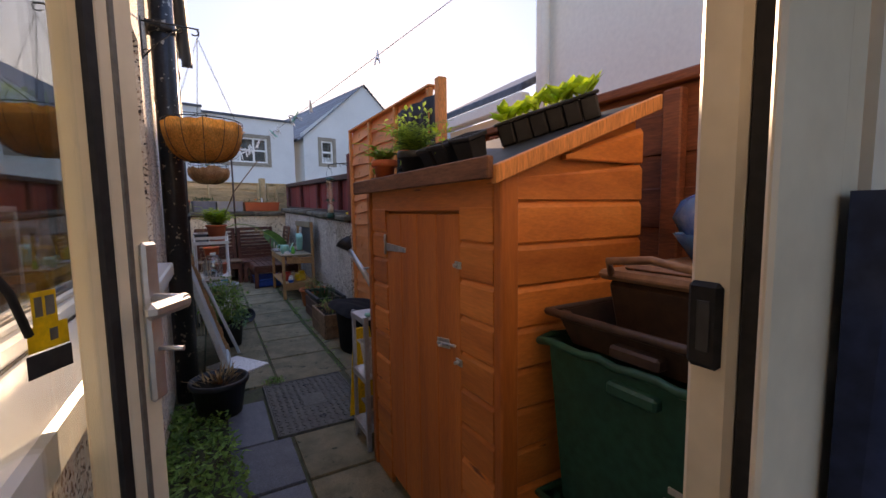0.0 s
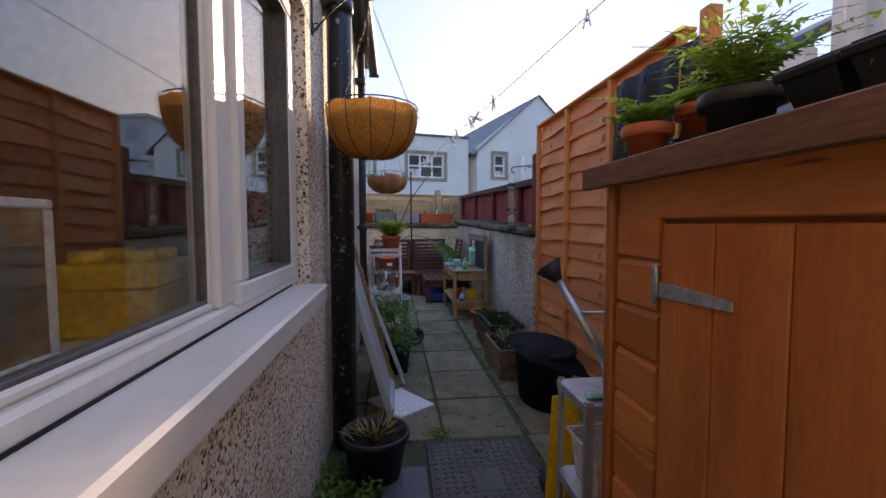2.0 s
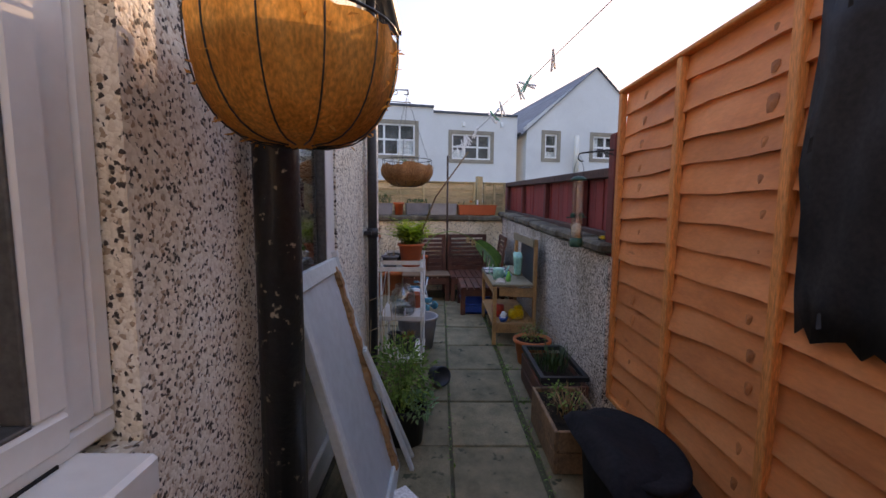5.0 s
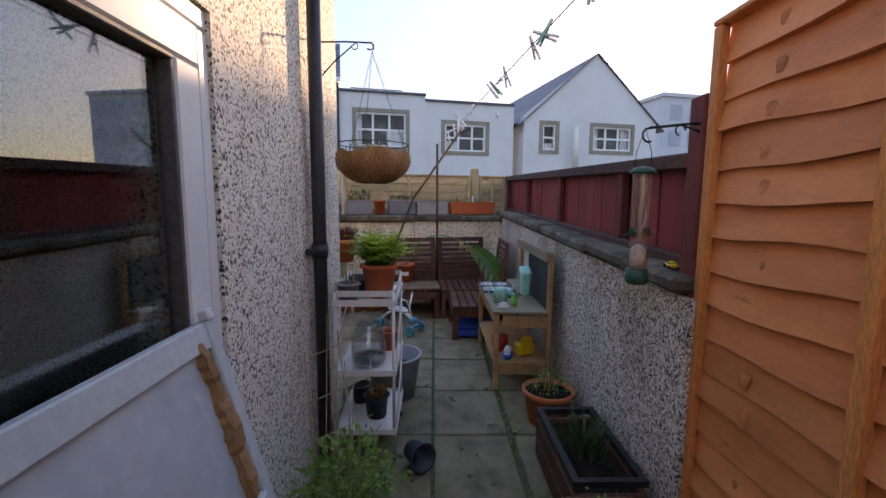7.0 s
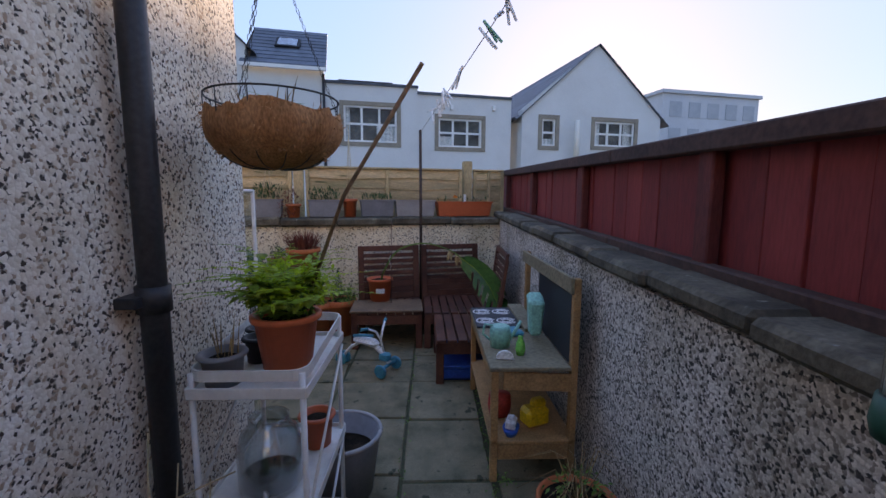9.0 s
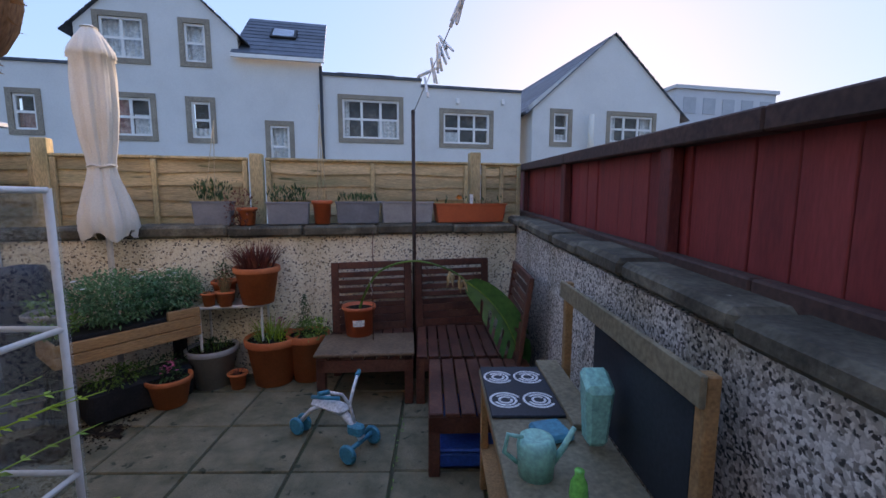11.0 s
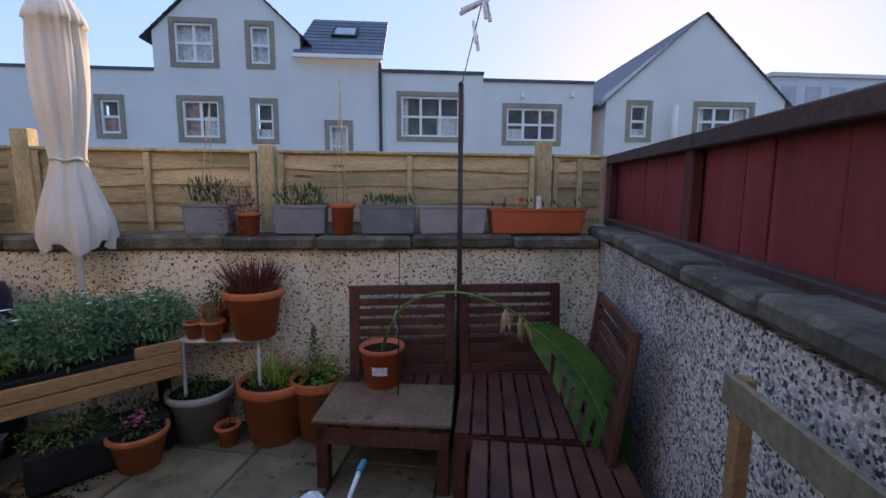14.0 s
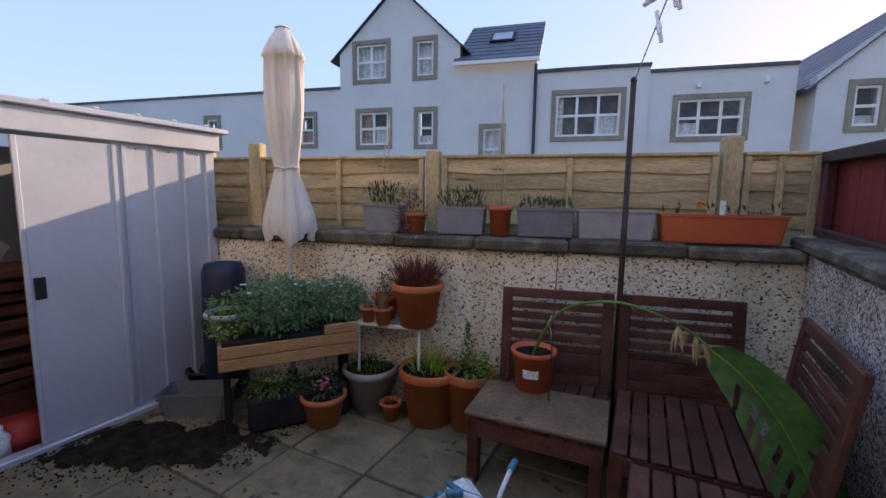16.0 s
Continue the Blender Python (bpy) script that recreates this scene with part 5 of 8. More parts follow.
def blades(t, n, z, r, h, material, rg, spread=0.6, width=0.006, name="leaves"):
    bm = bmesh.new()
    for _ in range(n):
        a = rg.uniform(0, 6.283); q = rg.uniform(0, r)
        p = Vector((q * math.cos(a), q * math.sin(a), z))
        d = Vector((math.cos(a) * rg.uniform(0, spread), math.sin(a) * rg.uniform(0, spread), 1)).normalized()
        L = h * rg.uniform(0.6, 1.1)
        s = d.cross(Vector((0, 0, 1)))
        s = (s.normalized() if s.length > 1e-3 else Vector((1, 0, 0))) * width
        m1 = p + d * L * 0.55; tip = p + d * L + Vector((d.x, d.y, -0.2)) * L * 0.2
        a1, a2, b1, b2, c = [bm.verts.new(v) for v in (p - s, p + s, m1 - s, m1 + s, tip)]
        bm.faces.new((a1, a2, b2, b1)); bm.faces.new((b1, b2, c))
    return part(name, bm, material, t)
def fronds(t, n, z, length, material, rg, name="fronds", pin=0.035, up=0.9):
    """Arching feathery fronds with small leaflets on both sides."""
    bm = bmesh.new()
    for k in range(n):
        a = 6.283 * k / n + rg.uniform(-0.3, 0.3)
        L = length * rg.uniform(0.65, 1.15); el = rg.uniform(0.5, 1.0) * up
        pts = []
        for i in range(9):
            u = i / 8
            pts.append(Vector((math.cos(a) * L * u * (0.35 + 0.65 * u) * (1.15 - el * 0.4), math.sin(a) * L * u * (0.35 + 0.65 * u) * (1.15 - el * 0.4), z + L * el * (u - 0.55 * u * u))))
        tube(bm, pts, 0.0016, 4, 0.0006)
        for i in range(1, 9):
            d = (pts[i] - pts[i - 1]).normalized(); s = d.cross(Vector((0, 0, 1))).normalized()
            for sg in (-1, 1):
                for f in (0.0, 0.5):
                    p = pts[i - 1].lerp(pts[i], f)
                    w = pin * math.sin(math.pi * min(0.95, (i + f) / 9 + 0.12)) * rg.uniform(0.8, 1.2)
                    leaf(bm, p, s * sg + d * 0.45 + rvec(rg) * 0.25, Vector((0, 0, 1)), w * 1.5, w * 0.62, 0.15, 0.15)
    return part(name, bm, material, t)

rg = random.Random(5)
# on the shed roof
def roof_z(x):
    return F0 + 0.026 + (F1 - F0) * (x - SX0) / W
slope = math.degrees(math.atan((F1 - F0) / W))
for x, y, r in ((0.715, 1.83, 0.052), (0.835, 1.80, 0.054)):
    t = potted(pose(x, y, roof_z(x) - 0.012), r * 0.75, r, 0.095, "terra_plastic", "terracotta-coloured pot of leafy herbs on the shed roof", group="pots on the shed roof")
    bm = bmesh.new(); lathe(bm, [(0, 0.0), (r + 0.004, 0.0), (r + 0.012, 0.014), (r + 0.009, 0.014), (r + 0.002, 0.004), (0, 0.004)], 22); part("saucer", bm, "black_plastic", t)
    fronds(t, 13, 0.085, 0.18, "leaf_fern", rg, pin=0.030, up=1.1)
    foliage(t, "leaf_fern", "yellowed_leaves", c=(-0.03, 0.02, 0.10), rad=(0.06, 0.06, 0.05), n=26, size=0.03, rg=rg)
bm_t = potted(pose(0.76, 1.60, roof_z(0.76) - 0.012), 0.05, 0.065, 0.09, "black_plastic", "black pot of tall feathery carrot tops on the shed roof", group="pots on the shed roof")
fronds(bm_t, 26, 0.08, 0.25, "leaf_fern", rg, pin=0.026, up=1.3)
fronds(bm_t, 12, 0.08, 0.22, "leaf_mid", rg, name="inner_fronds", pin=0.024, up=1.2)
foliage(bm_t, "leaf_fern", "pale_leaves", c=(0, 0, 0.20), rad=(0.12, 0.12, 0.07), n=70, size=0.03, rg=rg)
def square_pot(m, w, d, h, label):
    t = thing("square_pot", m, label, "plant pot", "pots on the shed roof")
    bm = bmesh.new()
    vs = cuboid(bm, (-w / 2, -d / 2, 0), (w / 2, d / 2, h), 0.004)
    for v in vs:
        k = lerp(0.78, 1, v.co.z / h); v.co.x *= k; v.co.y *= k
    part("pot", bm, "black_plastic", t)
    bm = bmesh.new(); cuboid(bm, (-w / 2 - 0.004, -d / 2 - 0.004, h - 0.014), (w / 2 + 0.004, d / 2 + 0.004, h + 0.002), 0.003); part("rim", bm, "black_plastic", t)
    bm = bmesh.new(); cuboid(bm, (-w / 2 + 0.006, -d / 2 + 0.006, h + 0.002), (w / 2 - 0.006, d / 2 - 0.006, h + 0.004)); part("soil", bm, "soil", t)
    return t
for i, (x, y) in enumerate(((0.78, 1.43), (0.78, 1.33), (0.80, 1.22))):
    t = square_pot(pose(x, y, roof_z(x) - 0.008, 0, -slope, 7 * i), 0.09, 0.09, 0.085, "square black plastic seedling pot on the shed roof")
    if i == 1:
        foliage(t, "leaf_lime", c=(0, 0, 0.11), rad=(0.04, 0.04, 0.03), n=18, size=0.03, rg=rg)
tr = thing("plant_trough", pose(1.03, 1.09, roof_z(1.03) - 0.004, 0, -slope, 0) @ pose(0, 0, 0, 0, 0, -50), "black plastic trough of bright green lettuce seedlings", "planter")
bm = bmesh.new()
for k in range(6):
    x = -0.165 + k * 0.055
    vs = cuboid(bm, (x, -0.05, 0.0), (x + 0.053, 0.05, 0.075), 0.006)
part("body", bm, "black_plastic", tr)
bm = bmesh.new(); cuboid(bm, (-0.172, -0.056, 0.073), (0.172, 0.056, 0.083), 0.003); part("rim", bm, "black_plastic", tr)
bm = bmesh.new()
for _ in range(80):
    a = rg.uniform(0, 6.283); p = Vector((rg.uniform(-0.15, 0.15), rg.uniform(-0.04, 0.04), 0.08))
    d = Vector((math.cos(a) * 0.7, math.sin(a) * 0.7, rg.uniform(0.5, 1.4)))
    leaf(bm, p, d, Vector((0, 0, 1)), rg.uniform(0.06, 0.13), rg.uniform(0.035, 0.055), 0.2, 0.3)
part("foliage", bm, "leaf_lime", tr)
# black weed fabric hung on the panel behind the shed
bm = bmesh.new()
cols = []
for i in range(19):
    y = 2.40 + i * 0.04
    edge = 0.02 * math.sin(i * 2.3)
    col = [bm.verts.new((1.335 - 0.012 * math.sin(i * 1.3 + j * 0.9), y + 0.012 * math.sin(j * 1.9), lerp(1.04 + edge, 1.985, j / 8))) for j in range(9)]
    cols.append(col + [bm.verts.new((v.co.x + 0.004, v.co.y, v.co.z)) for v in col[::-1]])
for a, c in zip(cols, cols[1:]):
    for k in range(18):
        bm.faces.new((a[k], c[k], c[(k + 1) % 18], a[(k + 1) % 18])).smooth = True
bm.faces.new(cols[0]); bm.faces.new(cols[-1][::-1])
solid("weed_fabric", bm, "gasket", "torn black weed fabric hung over the fence panel", "fabric")
bm = bmesh.new(); cuboid(bm, (1.30, 2.37, 0.0), (1.36, 2.43, 2.06), 0.006)
solid("fence_post", bm, "panel_post", "orange timber post behind the shed", "post")

# ---- bins by the door ----
def crate(m, w, d, h, material, label, taper=0.9, cat="recycling box", wavy=0.0, group=""):
    """An open tapered box with a rolled rim."""
    t = thing("recycling_box", m, label, cat, group)
    bm = bmesh.new()
    open_box(bm, w, d, h, 0.012, taper)
    part("body", bm, material, t)
    bm = bmesh.new()
    pts = []
    for k in range(49):
        a = k / 48 * 4
        e = int(a) % 4; f = a - int(a)
        cs = [(-w / 2, -d / 2), (w / 2, -d / 2), (w / 2, d / 2), (-w / 2, d / 2)]
        p, q = cs[e], cs[(e + 1) % 4]
        pts.append((lerp(p[0], q[0], f), lerp(p[1], q[1], f), h + wavy * math.sin(k * 2.4)))
    tube(bm, pts, 0.011, 8)
    part("rim", bm, material, t)
    for sg in (-1, 1):
        bm = bmesh.new(); cuboid(bm, (sg * w / 2 - 0.02, -0.06, h - 0.06), (sg * w / 2 + 0.02, 0.06, h - 0.03), 0.006); part("handle", bm, material, t)
    return t
crate(pose(1.02, 0.55, 0.0), 0.52, 0.58, 0.44, "green_plastic", "dark green plastic recycling box at the bottom of a stack", group="stacked recycling boxes")
gb = crate(pose(1.02, 0.55, 0.46), 0.52, 0.58, 0.42, "green_plastic", "dark green plastic recycling box stacked beside the shed", wavy=0.005, group="stacked recycling boxes")
bm = bmesh.new()
for k, (z, w) in enumerate(((0.20, 0.05), (0.17, 0.07), (0.14, 0.06), (0.11, 0.07))):
    cuboid(bm, (-0.252 + 0.002 * k, -0.1 - w / 2, z), (-0.247 + 0.002 * k, -0.1 + w / 2, z + 0.012))
part("print", bm, "light_grey_plastic", gb, "worn white symbol")
crate(pose(1.03, 0.56, 0.88), 0.50, 0.54, 0.075, "dark_brown_plastic", "dark brown plastic tray on the green boxes", group="stacked recycling boxes")
cd = thing("food_caddy", pose(1.08, 0.60, 0.895), "brown plastic food waste caddy with a hinged lid", "bin")
bm = bmesh.new()
vs = cuboid(bm, (-0.19, -0.14, 0), (0.19, 0.14, 0.15), 0.015)
for v in vs:
    k = lerp(0.88, 1, v.co.z / 0.15); v.co.x *= k; v.co.y *= k
part("body", bm, "dark_brown_plastic", cd)
bm = bmesh.new(); cuboid(bm, (-0.205, -0.155, 0.15), (0.205, 0.155, 0.175), 0.01); cuboid(bm, (-0.16, -0.11, 0.172), (0.16, 0.11, 0.19), 0.012); part("lid", bm, "brown_plastic", cd)
bm = bmesh.new(); tube(bm, [(-0.20, -0.11, 0.165), (-0.215, -0.11, 0.20), (-0.205, 0.0, 0.212), (-0.215, 0.11, 0.20), (-0.20, 0.11, 0.165)], 0.010, 8); part("handle", bm, "brown_plastic", cd)
bm = bmesh.new(); cuboid(bm, (-0.07, -0.145, 0.176), (0.02, -0.12, 0.192), 0.004); part("latch", bm, "dark_brown_plastic", cd)
bm = bmesh.new(); lathe(bm, [(0, 0), (0.05, 0.0), (0.085, 0.05), (0.095, 0.07), (0.09, 0.07), (0.05, 0.012), (0, 0.01)], 20, wob=0.02)
bl = solid("blue_bowl", bm, "blue_film", "blue plastic bowl on the food caddy", "bowl", m=pose(1.16, 0.62, 1.086))
bm = bmesh.new()
lathe(bm, [(0.0, 0.0), (0.07, 0.005), (0.135, 0.05), (0.150, 0.09), (0.125, 0.14), (0.075, 0.175), (0.03, 0.19), (0, 0.185)], 22, wob=0.10, squash=(1.0, 1.15)); solid("plastic_bag", bm, "blue_film", "crumpled blue plastic bag in the bowl", "bag", m=pose(1.265, 0.60, 1.105))

# ---- hanging baskets ----
def basket(cx, cy, rz, r, depth, label, wall_y, bz, seed, frayed, plant):
    rg = random.Random(seed)
    t = thing("hanging_basket", pose(cx, cy, rz), label, "hanging basket", "hanging baskets")
    n = 40
    bm = bmesh.new()
    rings = []
    for j in range(11):
        u = j / 10
        rr = r * math.cos(u * math.pi / 2 * 0.97) ** 0.62
        ring = []
        for k in range(n):
            a = 2 * math.pi * k / n
            w = 1 + 0.018 * math.sin(k * math.pi / 2) * (1 + 0.5 * frayed) + rg.uniform(-1, 1) * 0.007
            top = (rg.uniform(-0.006, 0.008) * (1 + frayed)) if j == 0 else 0
            bul = 1 + frayed * 0.09 * math.sin(math.pi * min(1, u * 1.6)) * (u < 0.62)
            ring.append(bm.verts.new((rr * w * bul * math.cos(a), rr * w * bul * math.sin(a), -depth * math.sin(u * math.pi / 2) + top)))
        rings.append(ring)
    for a, c in zip(rings, rings[1:]):
        for k in range(n):
            bm.faces.new((a[k], a[(k + 1) % n], c[(k + 1) % n], c[k])).smooth = True
    bm.faces.new(rings[-1])
    coir = "coir_brown" if frayed else "coir"
    part("coir_liner", bm, coir, t, "brown frayed coconut fibre liner" if frayed else "orange coconut fibre liner")
    bm = bmesh.new()
    for _ in range(170 + int(430 * frayed)):
        a = rg.uniform(0, 6.283); u = rg.random() * (0.9 if not frayed else 0.6)
        rr = r * math.cos(u * math.pi / 2 * 0.97) ** 0.62 * (1 + frayed * 0.02)
        p = Vector((rr * math.cos(a), rr * math.sin(a), -depth * math.sin(u * math.pi / 2)))
        d = (Vector((math.cos(a), math.sin(a), 0)) + rvec(rg) * 0.9).normalized()
        L = rg.uniform(0.010, 0.028)
        s = d.orthogonal().normalized() * 0.0006
        q = p + d * L * 0.5 + rvec(rg) * 0.006
        vs = [bm.verts.new(v) for v in (p - s, p + s, q + s, p + d * L)]
        bm.faces.new((vs[0], vs[1], vs[2])); bm.faces.new((vs[0], vs[2], vs[3]))
    tagged(part("loose_fibre", bm, coir, t), kind="stuff")
    for k in range(12):
        a = 2 * math.pi * k / 12
        bm = bmesh.new()
        tube(bm, [(1.0 * (r * math.cos(u * math.pi / 2 * 0.97) ** 0.62 + 0.002) * math.cos(a), 1.0 * (r * math.cos(u * math.pi / 2 * 0.97) ** 0.62 + 0.002) * math.sin(a), -(depth + 0.002) * math.sin(u * math.pi / 2) if u else 0.03 * frayed + 0.01) for u in [i / 9 for i in range(10)]], 0.0018, 5)
        part("wire_rib", bm, "wire", t)
    bm = bmesh.new(); tube(bm, [(1.005 * r * math.cos(6.2832 * k / 32), 1.005 * r * math.sin(6.2832 * k / 32), 0.012 + 0.03 * frayed) for k in range(33)], 0.003, 6); part("wire_rim", bm, "wire", t)
    bm = bmesh.new(); lathe(bm, [(0, -0.03), (r * 0.9, -0.035)], 20, wob=0.02); part("soil", bm, "soil", t)
    top = bz - rz
    for k in range(3):
        a = 2.1 * k + 0.4
        bm = bmesh.new()
        p, q = Vector((r * math.cos(a), r * math.sin(a), 0.012)), Vector((0, 0, top - 0.05))
        m_ = int((q - p).length / 0.024)
        d = (q - p).normalized(); o1 = d.orthogonal().normalized(); o2 = d.cross(o1)
        for i in range(m_):
            cc = p.lerp(q, (i + 0.5) / m_); o = o1 if i % 2 else o2
            tube(bm, [cc - d * 0.013, cc + o * 0.004 - d * 0.005, cc + o * 0.004 + d * 0.005, cc + d * 0.013, cc - o * 0.004 + d * 0.004, cc - o * 0.004 - d * 0.004, cc - d * 0.013], 0.0011, 4)
        part("chain", bm, "wire", t)
    bm = bmesh.new(); tube(bm, [(0, 0, top - 0.05), (0.012, 0, top - 0.03), (0.0, 0, top - 0.012)], 0.002, 5); part("hook", bm, "wire", t)
    if plant:
        fronds(t, 9, 0.01, 0.13, "leaf_mid", rg, pin=0.012)
        tagged(blades(t, 14, 0.0, 0.12, 0.10, "leaf_dry", rg, 0.9, 0.002, "dry_stems"), kind="stuff")
    # scrolled wall bracket
    b = thing("wall_bracket", pose(HX, wall_y, bz), "black wrought iron scroll bracket on the house wall", "bracket", "basket brackets")
    L = cx - HX
    dy = cy - wall_y
    bm = bmesh.new(); cuboid(bm, (0.0, -0.012, -0.20), (0.006, 0.012, 0.02), 0.002); part("wall_plate", bm, "wire", b)
    bm = bmesh.new(); tube(bm, [(0.003, 0, 0.0), (L * 0.5, dy * 0.5, 0.004), (L + 0.01, dy, 0.0)], 0.0045, 6)
    tube(bm, [(L + 0.01 + 0.02 * math.cos(a) - 0.02, dy, -0.018 + 0.018 * math.sin(a)) for a in [math.pi / 2 - i * 0.5 for i in range(9)]], 0.004, 6); part("arm", bm, "wire", b)
    bm = bmesh.new(); tube(bm, [(0.004, 0, -0.19), (L * 0.3, dy * 0.3, -0.10), (L * 0.68, dy * 0.68, -0.006)], 0.004, 6)
    tube(bm, [(L * 0.68 + 0.018 * math.cos(a), dy * 0.68, -0.018 + 0.018 * math.sin(a)) for a in [math.pi / 2 - i * 0.6 for i in range(9)]], 0.003, 6)
    tube(bm, [(0.02 + 0.014 * math.cos(a), 0, -0.16 + 0.014 * math.sin(a)) for a in [i * 0.6 for i in range(10)]], 0.003, 6); part("brace", bm, "wire", b)
basket(0.0, 2.83, 1.735, 0.205, 0.215, "empty hanging basket with an orange coir liner", 2.83, 2.26, 31, 0, False)
basket(0.03, 5.34, 1.715, 0.195, 0.17, "frayed hanging basket with a brown coir liner and sparse stems", 5.34, 2.30, 32, 1, True)

# ---- along the house wall ----
rg = random.Random(12)
bm = bmesh.new()
for _ in range(1500):
    y = rg.uniform(1.25, 2.95); x = HX + 0.02 + rg.random() ** 1.5 * (0.34 - 0.10 * abs(y - 2.0))
    leaf(bm, Vector((x, y, rg.uniform(0.0, 0.07))), rvec(rg) + Vector((0.2, 0, 0.5)), Vector((0, 0, 1)), rg.uniform(0.022, 0.055), rg.uniform(0.016, 0.032))
solid("weeds", bm, "leaf_mid", "low green weeds along the foot of the house wall", "weeds", kind="stuff")
bm = bmesh.new()
for _ in range(900):
    k = rg.random()
    if k < 0.45:
        x, y = 0.85 + rg.gauss(0, 0.018), rg.uniform(3.2, 7.0)
    elif k < 0.6:
        x, y = 0.37 + rg.gauss(0, 0.012), rg.uniform(3.1, 7.6)
    elif k < 0.8:
        x, y = 0.90 + rg.gauss(0, 0.03), rg.choice((5.36, 5.93, 4.8, 6.5)) + rg.gauss(0, 0.03)
    else:
        x, y = 0.34 + rg.gauss(0, 0.035), 3.18 + rg.gauss(0, 0.04)
    leaf(bm, Vector((x, y, floor_z(y))), rvec(rg) + Vector((0, 0, 0.9)), Vector((0, 0, 1)), rg.uniform(0.012, 0.035), rg.uniform(0.005, 0.012))
solid("joint_weeds", bm, "leaf_mid", "tufts of moss and weeds in the paving joints", "weeds", kind="stuff")
# manhole cover
mh = thing("manhole_cover", pose(0.27, 2.36, 0.0), "square cast-iron manhole cover with raised studs", "manhole cover")
bm = bmesh.new(); cuboid(bm, (0, 0, -0.03), (0.52, 0.75, 0.004), 0.004); part("plate", bm, "manhole", mh)
bm = bmesh.new(); 
cuboid(bm, (-0.012, -0.012, -0.03), (0.0, 0.762, 0.008), 0.003); cuboid(bm, (0.52, -0.012, -0.03), (0.532, 0.762, 0.008), 0.003); cuboid(bm, (0, -0.012, -0.03), (0.52, 0.0, 0.008), 0.003); cuboid(bm, (0, 0.75, -0.03), (0.52, 0.762, 0.008), 0.003)
part("rim", bm, "manhole", mh)
bm = bmesh.new()
for i in range(13):
    for j in range(19):
        x, y = 0.02 + i * 0.04, 0.018 + j * 0.0395
        if 0.18 < x < 0.34 and 0.28 < y < 0.47:
            continue
        mm = pose(x, y, 0.004, 0, 0, 45 if (i + j) % 2 else -45)
        cuboid(bm, (-0.013, -0.006, 0), (0.013, 0.006, 0.005), 0.002, mm)
cuboid(bm, (0.19, 0.29, 0.003), (0.33, 0.46, 0.006), 0.002)
ob = part("studs", bm, "manhole", mh); ob["kind"] = "stuff"
for y in (0.12, 0.63):
    bm = bmesh.new(); rod(bm, (0.26, y, 0.003), (0.26, y, 0.008), 0.022, 0.02, 14); part("lifting_key", bm, "gasket", mh)
t = potted(pose(-0.005, 2.85, 0.0), 0.12, 0.16, 0.22, "black_plastic", "black plastic tub of dry brown stems")
blades(t, 60, 0.19, 0.11, 0.11, "leaf_dry", rg, 1.6, 0.005, "dry_leaves")
bm = bmesh.new(); cuboid(bm, (-0.15, -0.17, 0), (0.15, 0.17, 0.02), 0.003, pose(0.13, 3.63, 0.004, 3, 2, 40))
solid("white_sheet", bm, "paper", "white polystyrene sheet lying on the paving", "sheet")

# old grey screen door leaning on the back door
od = thing("old_screen", Matrix.Translation((0.075, 3.36, 0.0)) @ Matrix.Rotation(radians(-15.6), 4, "Y") @ pose(0, 0, 0, 0, 0, 0), "old grey-painted window sash with cloudy glass leaning on the door", "window sash")
H_, W_ = 1.175, 0.69
bm = bmesh.new()
cuboid(bm, (-0.02, 0, 0), (0.02, 0.06, H_), 0.005); part("stile", bm, "grey_paint", od)
bm = bmesh.new(); cuboid(bm, (-0.02, W_ - 0.05, 0), (0.02, W_, H_), 0.005); part("stile", bm, "grey_paint", od)
for z in (0.0, H_ - 0.07):
    bm = bmesh.new(); cuboid(bm, (-0.02, 0.06, z), (0.02, W_ - 0.05, z + 0.07), 0.005); part("rail", bm, "grey_paint", od)
M["cloudy"] = mat("cloudy", [(0.34, 0.40, 0.42), (0.50, 0.55, 0.56)], 1.4, 0.35, 0.04, 20, fine=0.08, dots=((0.62, 0.64, 0.62), 7, 0.29))
bm = bmesh.new(); cuboid(bm, (-0.004, 0.06, 0.07), (0.004, W_ - 0.05, H_ - 0.07)); part("pane", bm, "cloudy", od, "cloudy dirty glass")
bm = bmesh.new()
rows = []
for i in range(61):
    z = 0.04 + i * 0.0182
    wd = 0.026 + 0.007 * math.sin(i * 0.31) + 0.004 * math.sin(i * 1.13 + 1) + 0.004 * math.sin(i * 2.9)
    cy = W_ - 0.085 + 0.012 * math.sin(i * 0.17)
    dp = 0.020 + 0.010 + 0.006 * math.sin(i * 0.7) + 0.003 * math.sin(i * 2.3)
    rows.append([bm.verts.new(p) for p in ((0.0, cy - wd, z), (dp * 0.8, cy - wd * 0.8, z), (dp, cy, z), (dp * 0.75, cy + wd * 0.7, z), (0.0, cy + wd, z))])
for a, c in zip(rows, rows[1:]):
    for k in range(4):
        bm.faces.new((a[k], a[k + 1], c[k + 1], c[k]))
part("stripped_edge", bm, "bare_wood", od, "bare splintered wood strip")
bm = bmesh.new(); cuboid(bm, (0.0, 0.0, H_), (0.03, 0.03, H_ + 0.03), 0.004); part("catch", bm, "upvc", od)
bm = bmesh.new(); cuboid(bm, (0.0, W_ - 0.04, H_), (0.03, W_ - 0.01, H_ + 0.03), 0.004); part("catch", bm, "upvc", od)
od2 = thing("timber_offcuts", Matrix.Translation((0.16, 4.0, 0.0)) @ Matrix.Rotation(radians(-19), 4, "Y"), "pale grey timber strips leaning beside the old sash", "timber")
